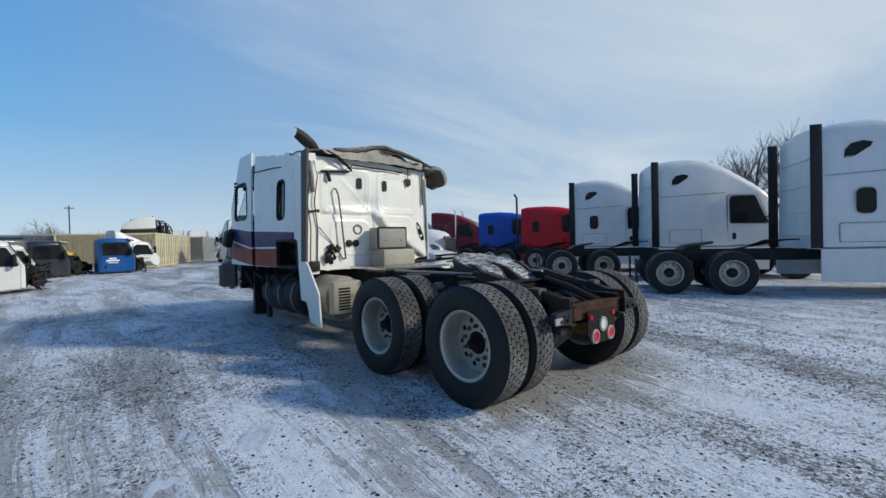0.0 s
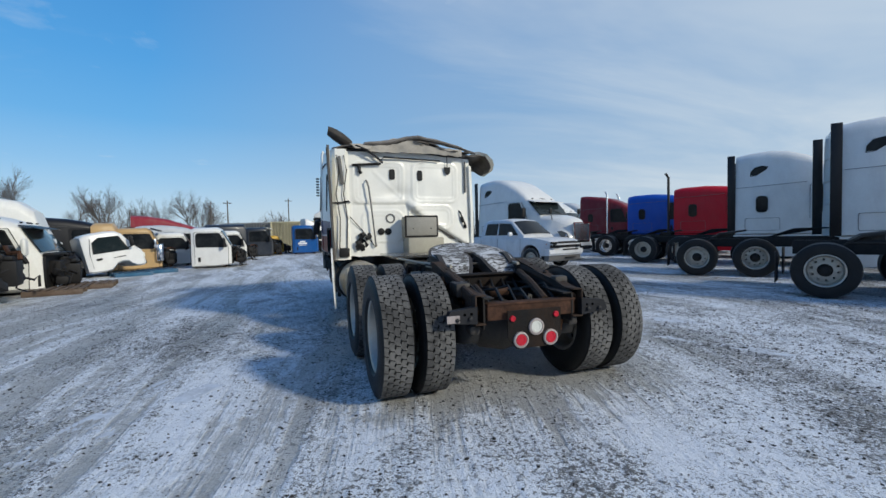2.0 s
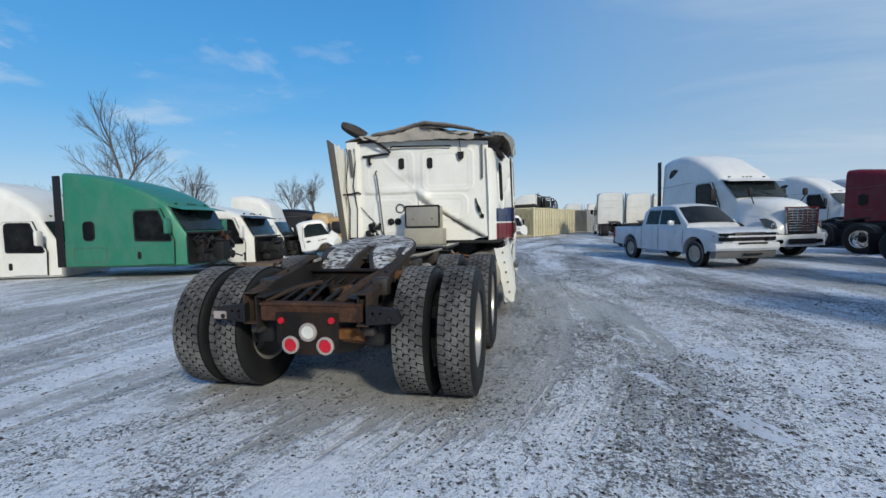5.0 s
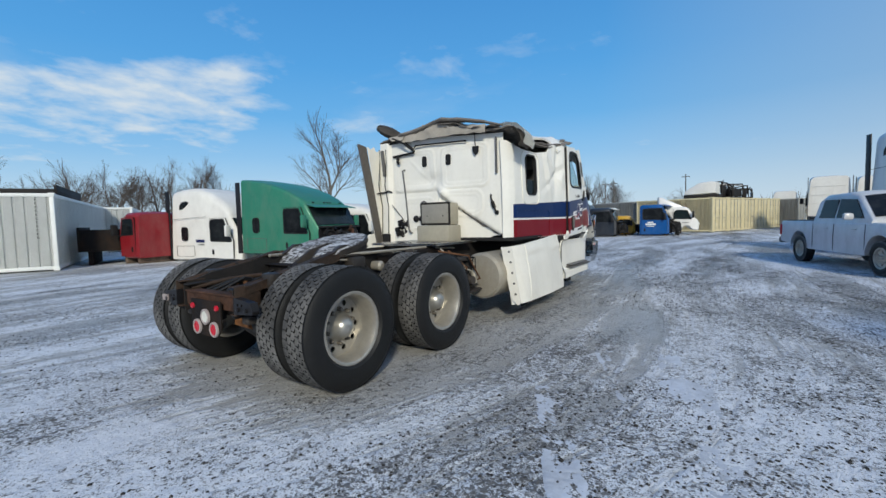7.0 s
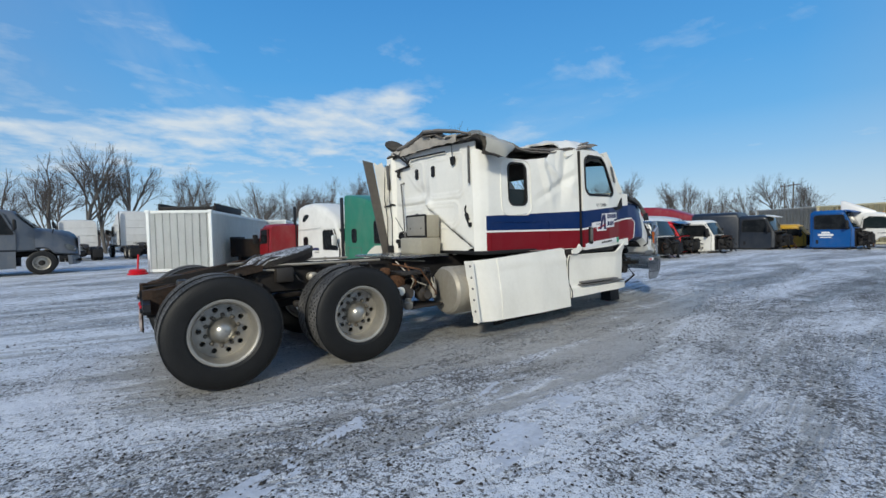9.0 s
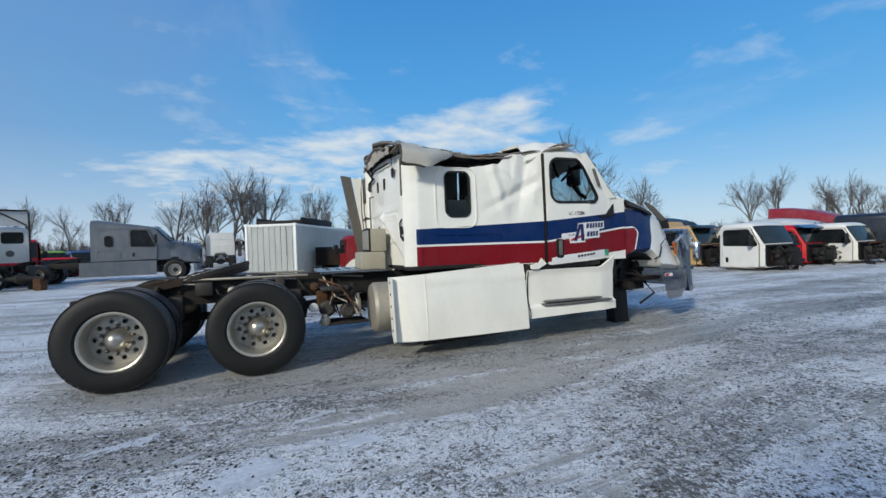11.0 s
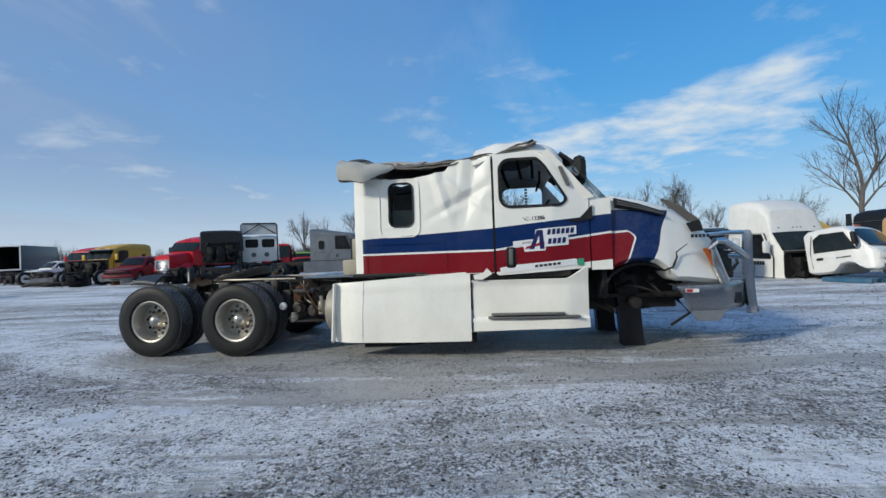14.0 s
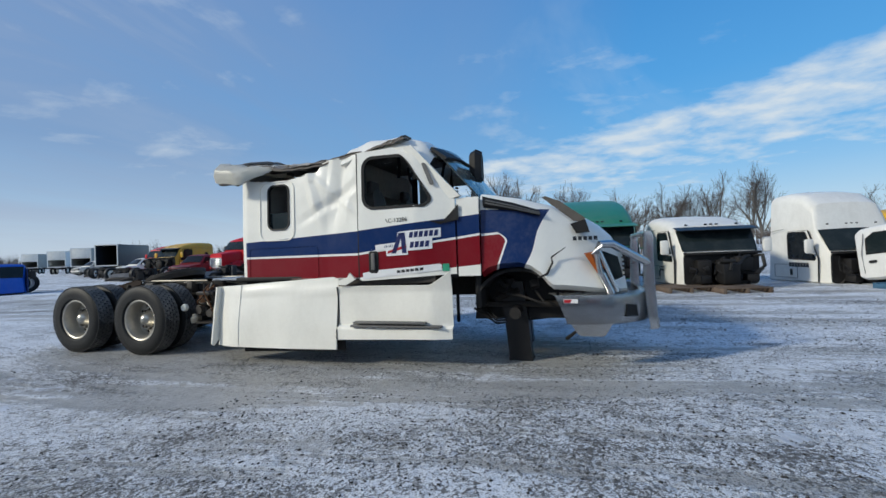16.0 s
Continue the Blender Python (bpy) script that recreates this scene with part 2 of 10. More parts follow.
ALLOY = material("dull_alloy", (0.50, 0.475, 0.42), 0.36, metal=0.7, grain=0.14, dirt=0.55, dirt_color=(0.33, 0.29, 0.24), bump=0.05)
CHROME = material("chrome", (0.75, 0.75, 0.76), 0.14, metal=1.0, grain=0.06, dirt=0.25)
BAREALU = material("brushed_aluminium", (0.58, 0.58, 0.58), 0.24, metal=1.0, grain=0.06, dirt=0.10, dirt_color=(0.4, 0.4, 0.4), bump=0.04, bump_scale=5)
TANKMETAL = material("dusty_aluminium_tank", (0.40, 0.37, 0.31), 0.5, metal=0.45, grain=0.12, dirt=0.6, dirt_color=(0.30, 0.26, 0.2))
GLASS = glass_material("dark_glass", (0.008, 0.010, 0.012))
GLASS2 = glass_material("tinted_glass", (0.012, 0.019, 0.021))
REDLENS = material("red_lens", (0.55, 0.012, 0.03), 0.3, grain=0.1)
ORANGELENS = material("amber_lens", (0.50, 0.12, 0.02), 0.25, grain=0.1)
WHITELENS = material("frosted_white_lens", (0.75, 0.75, 0.68), 0.3, grain=0.1, dirt=0.4)
FELT = material("torn_insulation", (0.23, 0.205, 0.18), 0.95, grain=0.35, dirt=0.35, dirt_color=(0.05, 0.045, 0.04), bump=0.8, bump_scale=25)
HEADLINER = material("grey_headliner", (0.46, 0.42, 0.36), 0.9, grain=0.2, dirt=0.4, bump=0.4, bump_scale=40)
SNOWM = material("packed_snow", (0.62, 0.66, 0.72), 0.75, grain=0.15, dirt=0.6, dirt_color=(0.22, 0.22, 0.22), bump=0.7, bump_scale=18)
ENGINEBLACK = material("oily_black_castings", (0.010, 0.010, 0.011), 0.6, grain=0.3, dirt=0.35, dirt_color=(0.035, 0.030, 0.027), bump=0.4, spec=0.3)
DEEPRED = material("deep_red_paint", (0.27, 0.014, 0.026), 0.4, grain=0.08, dirt=0.3, coat=0.15)
BROWNSTEEL = material("brown_black_steel", (0.040, 0.030, 0.024), 0.75, grain=0.5, grain_scale=9, dirt=0.7, dirt_color=(0.095, 0.050, 0.028), bump=0.7, bump_scale=30, spec=0.25)
BROWNRUST = material("red_brown_rusted_steel", (0.095, 0.045, 0.027), 0.85, grain=0.6, grain_scale=9, dirt=0.8, dirt_color=(0.028, 0.022, 0.019), bump=0.7, bump_scale=30, spec=0.25)
SCRATCHED = scraped_snow()
DUSTED = material("trampled_grey_snow", (0.40, 0.41, 0.43), 0.85, grain=0.8, grain_scale=18, dirt=0.95, dirt_color=(0.05, 0.047, 0.044), bump=0.7, bump_scale=30)
LAMPRING = material("dull_reflector_ring", (0.42, 0.36, 0.34), 0.5, grain=0.2, dirt=0.5, dirt_color=(0.2, 0.17, 0.15))
CAPMETAL = material("polished_axle_cap", (0.52, 0.50, 0.45), 0.28, metal=0.8, grain=0.12, dirt=0.35, dirt_color=(0.3, 0.27, 0.22), bump=0.04)
DIRTYNUT = material("dirty_lug_nut", (0.16, 0.145, 0.12), 0.55, metal=0.5, grain=0.3, dirt=0.6, dirt_color=(0.06, 0.05, 0.04))
EXTENDER = material("weathered_extender_plastic", (0.125, 0.112, 0.098), 0.75, grain=0.2, dirt=0.4, dirt_color=(0.05, 0.045, 0.04))
CASELID = material("dull_case_lid", (0.30, 0.285, 0.245), 0.55, grain=0.15, dirt=0.4)
HEADLAMP = material("clear_headlamp", (0.13, 0.14, 0.14), 0.15, grain=0.3, grain_scale=20, coat=0.5)
ORANGERUST = material("orange_rust", (0.26, 0.105, 0.03), 0.9, grain=0.5, grain_scale=12, dirt=0.7, dirt_color=(0.05, 0.03, 0.02), bump=0.6, bump_scale=30)
CONTWHITE = material("white_container_paint", (0.80, 0.82, 0.80), 0.5, grain=0.04, dirt=0.14)
CONTYEL = material("cream_container_paint", (0.708, 0.625, 0.389), 0.5, grain=0.08, dirt=0.3)
CONTGREY = material("grey_container_paint", (0.36, 0.36, 0.33), 0.55, grain=0.1, dirt=0.45)
WOOD = material("weathered_pallet_wood", (0.13, 0.09, 0.065), 0.9, grain=0.3, dirt=0.4, bump=0.4, bump_scale=30, by_object=0.5)
BARK = material("grey_bark", (0.115, 0.105, 0.095), 0.95, grain=0.3, dirt=0.3, bump=0.5)
TWIG = material("bare_twigs", (0.095, 0.08, 0.072), 0.95, grain=0.3)
DECALBLUE = material("dark_blue_decal", (0.012, 0.02, 0.10), 0.4, grain=0.1)
DECALRED = material("red_decal", (0.38, 0.012, 0.02), 0.4, grain=0.1)
DECALWHITE = material("white_decal", (0.8, 0.8, 0.8), 0.4, grain=0.04)
INK = material("marker_ink", (0.02, 0.02, 0.025), 0.5, grain=0.1)
GREENSTICKER = material("green_sticker", (0.05, 0.35, 0.2), 0.4, grain=0.2)


# ---------------------------------------------------------------- mesh helpers
def finish(bm, angle=35.0):
    bmesh.ops.recalc_face_normals(bm, faces=bm.faces)
    lim = radians(angle)
    for f in bm.faces:
        f.smooth = True
    for e in bm.edges:
        e.smooth = len(e.link_faces) == 2 and e.calc_face_angle(0.0) < lim


def part(name, bm, mat, parent=None, label="", angle=35.0, keep=False):
    """Links a bmesh as one mesh object under a thing or under a part."""
    finish(bm, angle)
    me = bpy.data.meshes.new(name)
    bm.to_mesh(me)
    if not keep:
        bm.free()
    for mm in (mat if isinstance(mat, (list, tuple)) else [mat]):
        me.materials.append(mm)
    ob = new(name, me)
    if parent is not None:
        ob.parent = parent
    if label:
        ob["label"] = label
    return ob


def thing(name, label, category, group="", at=None):
    e = new(name)
    e.empty_display_size = 0.3
    if at is not None:
        e.matrix_basis = at
    return tagged(e, label, category, group)


def box(bm, c, s, bevel=0.0, m=None):
    """A box at centre c with sizes s, its edges rounded by bevel."""
    r = bmesh.ops.create_cube(bm, size=1.0)
    vs = r["verts"]
    for v in vs:
        v.co = Vector((v.co.x * s[0], v.co.y * s[1], v.co.z * s[2]))
    if bevel > 0:
        es = list({e for v in vs for e in v.link_edges})
        g = bmesh.ops.bevel(bm, geom=es, offset=min(bevel, min(s) * 0.45), segments=2, affect="EDGES", profile=0.5)
        vs = list({v for f in g["faces"] for v in f.verts} | {v for v in vs if v.is_valid})
    t = Matrix.Translation(c)
    if m is not None:
        t = t @ m
    for v in vs:
        v.co = t @ v.co
    return vs


def rot(rx=0, ry=0, rz=0):
    return Euler([radians(a) for a in (rx, ry, rz)]).to_matrix().to_4x4()


def ring_face(bm, a, b):
    n = len(a)
    for i in range(n):
        j = (i + 1) % n
        bm.faces.new((a[i], a[j], b[j], b[i]))


def loft(bm, rings, caps=True, closed=True):
    """Skins a run of rings of points, all with the same count."""
    vr = [[bm.verts.new(p) for p in r] for r in rings]
    for a, b in zip(vr, vr[1:]):
        n = len(a)
        for i in range(n if closed else n - 1):
            j = (i + 1) % n
            bm.faces.new((a[i], a[j], b[j], b[i]))
    if caps and closed:
        bm.faces.new(vr[0][::-1])
        bm.faces.new(vr[-1])
    return vr


def tube(bm, pts, r, seg=6, caps=True):
    """A pipe along points; r is one radius or one for each point."""
    pts = [Vector(p) for p in pts]
    rings = []
    up = Vector((0, 0, 1))
    for i, p in enumerate(pts):
        d = (pts[min(i + 1, len(pts) - 1)] - pts[max(i - 1, 0)]).normalized()
        a = d.cross(up)
        if a.length < 0.05:
            a = d.cross(Vector((0, 1, 0)))
        a.normalize()
        b = d.cross(a)
        rr = r[i] if isinstance(r, (list, tuple)) else r
        rings.append([p + rr * (math.cos(2 * math.pi * k / seg) * a + math.sin(2 * math.pi * k / seg) * b) for k in range(seg)])
    loft(bm, rings, caps)


def lathe(bm, prof, axis="x", seg=32, c=(0, 0, 0), closed=False):
    """Turns a profile of (along, radius) about an axis."""
    rings = []
    for k in range(seg):
        a = 2 * math.pi * k / seg
        ca, sa = math.cos(a), math.sin(a)
        ring = []
        for l, r in prof:
            if axis == "x":
                q = (l, r * ca, r * sa)
            elif axis == "y":
                q = (r * sa, l, r * ca)
            else:
                q = (r * ca, r * sa, l)
            ring.append(bm.verts.new((q[0] + c[0], q[1] + c[1], q[2] + c[2])))
        rings.append(ring)
    n = len(prof)
    for k in range(seg):
        a, b = rings[k], rings[(k + 1) % seg]
        for i in range(n if closed else n - 1):
            j = (i + 1) % n
            f = (a[i], a[j], b[j], b[i])
            if len(set(f)) == 4:
                bm.faces.new(f)


def rounded(w, h, r, n=4, cx=0.0, cy=0.0):
    """Corner points of a rounded rectangle, counter-clockwise."""
    out = []
    for qx, qy, a0 in ((1, 1, 0), (-1, 1, 90), (-1, -1, 180), (1, -1, 270)):
        for k in range(n + 1):
            a = radians(a0 + 90 * k / n)
            out.append((cx + qx * (w / 2 - r) + r * math.cos(a), cy + qy * (h / 2 - r) + r * math.sin(a)))
    return out


def slab(bm, outline, thick, to3, holes=()):
    """A plate of that thickness from a 2D outline and holes; to3(u, v, d) gives the place of a point at depth d."""
    loops = [outline, *holes]
    tops = []
    edges = []
    for lp in loops:
        vs = [bm.verts.new((u, v, 0)) for u, v in lp]
        tops.append(vs)
        for i in range(len(vs)):
            edges.append(bm.edges.new((vs[i], vs[(i + 1) % len(vs)])))
    r = bmesh.ops.triangle_fill(bm, use_beauty=True, use_dissolve=False, edges=edges)
    faces = [g for g in r["geom"] if isinstance(g, bmesh.types.BMFace)]
    flat = {v: (v.co.x, v.co.y) for vs in tops for v in vs}
    low = {v: bm.verts.new(to3(*flat[v], thick)) for v in flat}
    for f in faces:
        bm.faces.new([low[v] for v in reversed(f.verts)])
    for vs in tops:
        for i in range(len(vs)):
            a, b = vs[i], vs[(i + 1) % len(vs)]
            bm.faces.new((a, low[a], low[b], b))
    for v, (x, y) in flat.items():
        v.co = to3(x, y, 0.0)


def on_x(x, sign=1):
    """A mapping for plates that stand in a plane of constant x; u is y, v is z, depth goes inwards."""
    return lambda u, v, d: Vector((x - sign * d, u, v))


def on_y(y, sign=1):
    return lambda u, v, d: Vector((u, y - sign * d, v))


def band(bm, loop_a, loop_b, to3, thick):
    """A frame between two outlines with the same count, with depth."""
    a0 = [bm.verts.new(to3(u, v, 0)) for u, v in loop_a]
    b0 = [bm.verts.new(to3(u, v, 0)) for u, v in loop_b]
    a1 = [bm.verts.new(to3(u, v, thick)) for u, v in loop_a]
    b1 = [bm.verts.new(to3(u, v, thick)) for u, v in loop_b]
    ring_face(bm, a0, b0)
    ring_face(bm, b0, b1)
    ring_face(bm, b1, a1)
    ring_face(bm, a1, a0)


# ---------------------------------------------------------------- ground
def ground_material():
    """Packed snow over frozen gravel: streaks along the wheel lanes, bare patches, and drifts of dark grit."""
    m = bpy.data.materials.new("icy_gravel_yard")
    m.use_nodes = True
    nt = m.node_tree
    b = nt.nodes["Principled BSDF"]
    tc = nt.nodes.new("ShaderNodeTexCoord")
    co = tc.outputs["Object"]
    # slow bends of the wheel tracks
    bend = nt.nodes.new("ShaderNodeVectorMath")
    bend.operation = "ADD"
    wob = nt.nodes.new("ShaderNodeTexNoise")
    wob.inputs["Scale"].default_value = 0.08
    wob.inputs["Detail"].default_value = 1.5
    wire(nt, co, wob.inputs["Vector"])
    wm = nt.nodes.new("ShaderNodeVectorMath")
    wm.operation = "MULTIPLY_ADD"
    wire(nt, wob.outputs["Color"], wm.inputs[0])
    wm.inputs[1].default_value = (4.5, 4.5, 0)
    wm.inputs[2].default_value = (-2.25, -2.25, 0)
    wire(nt, co, bend.inputs[0])
    wire(nt, wm.outputs[0], bend.inputs[1])
    bent = bend.outputs[0]
    sep = nt.nodes.new("ShaderNodeSeparateXYZ")
    wire(nt, co, sep.inputs[0])
    x_, y_ = sep.outputs[0], sep.outputs[1]

    def weigh(*pairs):
        total = None
        for v, k in pairs:
            p = math_node(nt, "MULTIPLY", v, k)
            total = p if total is None else math_node(nt, "ADD", total, p)
        return total

    wide = noise_tex(nt, mapped(nt, bent, (0.95, 0.10, 1), (0, 0, 8)), 1.0, 3, 0.5, 0.2)
    lanes = noise_tex(nt, mapped(nt, bent, (3.1, 0.20, 1), (0, 0, 8)), 1.0, 4, 0.6, 0.25)
    thin = noise_tex(nt, mapped(nt, bent, (11.0, 0.55, 1), (0, 0, 8)), 1.0, 4, 0.65, 0.2)
    cross = noise_tex(nt, mapped(nt, bent, (2.4, 0.22, 1), (0, 0, -38), (7, 2, 0)), 1.0, 4, 0.6, 0.25)
    patches = noise_tex(nt, co, 0.42, 6, 0.62, 0.4)
    mid = noise_tex(nt, co, 2.1, 6, 0.66, 0.5)
    fine = noise_tex(nt, co, 9.0, 6, 0.72, 0.3)
    grit = noise_tex(nt, co, 60.0, 4, 0.7)
    s = weigh((wide, 0.29), (lanes, 0.29), (thin, 0.18), (cross, 0.10), (patches, 0.13), (mid, 0.12), (fine, 0.13))
    # bare ice where the truck was dragged in and worked on
    ex = math_node(nt, "MAXIMUM", math_node(nt, "SUBTRACT", math_node(nt, "ABSOLUTE", math_node(nt, "SUBTRACT", x_, 0.6)), 0.8), 0.0)
    ey = math_node(nt, "MAXIMUM", math_node(nt, "SUBTRACT", math_node(nt, "ABSOLUTE", math_node(nt, "SUBTRACT", y_, 3.4)), 3.8), 0.0)
    away = math_node(nt, "ADD", math_node(nt, "ADD", ex, ey), math_node(nt, "MULTIPLY", math_node(nt, "SUBTRACT", patches, 0.5), 3.0))
    bare = ramp(nt, math_node(nt, "MULTIPLY", away, 0.3), [(0.0, 0.07), (0.40, 0.0)])
    s = math_node(nt, "SUBTRACT", s, bare)
    # the driven lane past the truck's left side, scraped down to ice
    lane = math_node(nt, "ABSOLUTE", math_node(nt, "ADD", x_, 5.2))
    s = math_node(nt, "SUBTRACT", s, ramp(nt, math_node(nt, "MULTIPLY", lane, 0.3), [(0.2, 0.028), (0.75, 0.0)]))
    # more snow cover and less grit south of the truck
    south = math_node(nt, "MULTIPLY", ramp(nt, math_node(nt, "MULTIPLY", y_, -0.2), [(0.0, 0.0), (0.28, 1.0)]), ramp(nt, math_node(nt, "ADD", math_node(nt, "MULTIPLY", x_, 0.2), 0.5), [(0.0, 0.0), (0.35, 1.0)]))
    s = math_node(nt, "ADD", s, math_node(nt, "MULTIPLY", south, 0.035))
    snow = ramp(nt, s, [(0.568, 0.0), (0.590, 0.35), (0.607, 0.80), (0.635, 1.0)])
    # grit frozen into the surface, thick in drifts and along the lanes
    dens = noise_tex(nt, mapped(nt, bent, (1.1, 0.40, 1), (0, 0, 14)), 0.6, 6, 0.68, 0.5)
    field = weigh((dens, 0.50), (mid, 0.26), (thin, 0.14), (lanes, 0.12))
    east = ramp(nt, math_node(nt, "ADD", math_node(nt, "MULTIPLY", x_, 0.12), 0.3), [(0.0, 0.0), (0.5, 1.0)])
    field = math_node(nt, "ADD", field, math_node(nt, "MULTIPLY", east, 0.034))
    level = ramp(nt, field, [(0.39, 0.73), (0.48, 0.64), (0.54, 0.57), (0.63, 0.48)])
    level = math_node(nt, "ADD", level, math_node(nt, "MULTIPLY", south, 0.02))
    clumps = noise_tex(nt, mapped(nt, co, (1, 0.7, 1), (0, 0, 20)), 12.0, 5, 0.68, 0.7)
    lumps = noise_tex(nt, co, 31.0, 3, 0.62, 0.6)
    small = noise_tex(nt, mapped(nt, co, (1, 1, 1), (0, 0, 40), (5, 3, 0)), 88.0, 2, 0.6)

    def over(v, lo, hi, lift=0.0):
        return ramp(nt, math_node(nt, "ADD", math_node(nt, "SUBTRACT", v, level), 0.5 + lift), [(lo, 0.0), (hi, 1.0)])

    stone = over(lumps, 0.495, 0.525)
    grains = over(small, 0.485, 0.52)
    heaps = over(clumps, 0.50, 0.545)
    ice = mix(nt, ramp(nt, mid, [(0.36, 0.0), (0.66, 1.0)]), (0.41, 0.407, 0.39), (0.60, 0.60, 0.585))
    ice = mix(nt, ramp(nt, fine, [(0.42, 0.0), (0.66, 0.5)]), ice, (0.32, 0.312, 0.295))
    ice = mix(nt, ramp(nt, grit, [(0.44, 0.0), (0.66, 0.5)]), ice, (0.17, 0.165, 0.155))
    white = mix(nt, ramp(nt, fine, [(0.35, 0.0), (0.7, 1.0)]), (0.66, 0.69, 0.73), (0.86, 0.88, 0.90))
    white = mix(nt, ramp(nt, grit, [(0.5, 0.0), (0.72, 0.35)]), white, (0.42, 0.43, 0.44))
    col = mix(nt, snow, ice, white)
    col = mix(nt, math_node(nt, "MULTIPLY", heaps, 0.54), col, mix(nt, ramp(nt, grit, [(0.4, 0.0), (0.6, 1.0)]), (0.08, 0.077, 0.072), (0.29, 0.285, 0.272)))
    col = mix(nt, math_node(nt, "MULTIPLY", grains, 0.74), col, (0.11, 0.107, 0.10))
    col = mix(nt, math_node(nt, "MULTIPLY", stone, 0.84), col, mix(nt, ramp(nt, small, [(0.4, 0.0), (0.6, 1.0)]), (0.04, 0.039, 0.037), (0.15, 0.142, 0.13)))
    wire(nt, col, b.inputs["Base Color"])
    r = mix(nt, snow, ramp(nt, patches, [(0.4, 0.45), (0.62, 0.72)]), 0.85)
    wire(nt, r, b.inputs["Roughness"])
    h = weigh((snow, 0.55), (fine, 0.75), (stone, 0.5), (heaps, 0.35), (grit, 0.35), (thin, 0.6))
    bn = nt.nodes.new("ShaderNodeBump")
    bn.inputs["Strength"].default_value = 0.9
    bn.inputs["Distance"].default_value = 0.02
    wire(nt, h, bn.inputs["Height"])
    wire(nt, bn.outputs[0], b.inputs["Normal"])
    return m


GROUND = ground_material()


def axis_steps(centre):
    s = [0.0]
    d = 0.35
    while s[-1] < 3000:
        s.append(s[-1] + d)
        if s[-1] > 9:
            d *= 1.16
    s = [-v for v in s[:0:-1]] + s
    return [centre + v for v in s]


def ground_height(x, y):
    near = math.hypot(x - 0.5, y - 3)
    a = min(1.0, max(0.0, (near - 7) / 8))
    h = 0.035 * noise.noise(Vector((x * 0.25, y * 0.25, 0.3))) * a
    return h - 0.004 * (1 - a)


bm = bmesh.new()
xs, ys = axis_steps(1.0), axis_steps(2.0)
grid = [[bm.verts.new((x, y, ground_height(x, y))) for x in xs] for y in ys]
for ra, rb in zip(grid, grid[1:]):
    for i in range(len(xs) - 1):
        bm.faces.new((ra[i], ra[i + 1], rb[i + 1], rb[i]))
ground = tagged(part("ground", bm, GROUND), "wide yard of packed snow, ice and gravel with wheel tracks", "ground", kind="structure")


def stones(count, seed):
    """Loose stones frozen into the yard round the walk, lying in drifts."""
    rng = random.Random(seed)
    verts, faces = [], []
    base = [(1, 0, 0), (0.1, 0.75, 0), (-1, 0.1, 0), (-0.1, -0.75, 0), (0.1, 0, 0.55)]
    made = 0
    while made < count:
        a, d = rng.uniform(0, 2 * math.pi), 2.0 + 13.0 * rng.random() ** 0.9
        x, y = 1.5 + d * math.cos(a), 2.5 + d * math.sin(a)
        n = noise.noise(Vector((x * 0.42, y * 0.30, 4.2))) + 0.6 * noise.noise(Vector((x * 1.3, y * 0.9, 9.1))) + 0.35 * noise.noise(Vector((x * 4.0, y * 3.0, 2.1)))
        made += 1
        if n < rng.uniform(-0.55, 0.75):
            continue
        if abs(x - 0.5) < 1.6 and -0.3 < y < 7.4 and rng.random() < 0.85:
            continue
        s = 0.007 + 0.014 * rng.random() ** 1.9 + (0.012 if rng.random() < 0.015 else 0)
        w = rng.uniform(0, 6.28)
        cw, sw = math.cos(w), math.sin(w)
        k = len(verts)
        z = ground_height(x, y) - 0.1 * s
        for bx, by, bz in base:
            f = rng.uniform(0.7, 1.3) * s
            verts.append((x + (bx * cw - by * sw) * f, y + (bx * sw + by * cw) * f, z + bz * f))
        for i in range(4):
            faces.append((k + i, k + (i + 1) % 4, k + 4))
    me = bpy.data.meshes.new("loose_gravel")
    me.from_pydata(verts, [], faces)
    me.materials.append(material("gravel_stone", (0.05, 0.047, 0.044), 0.9, grain=0.5, grain_scale=2, spec=0.2))
    return tagged(new("loose_gravel", me), "dark loose gravel stones frozen into the snow", "gravel", kind="stuff")


stones(120000, 3)


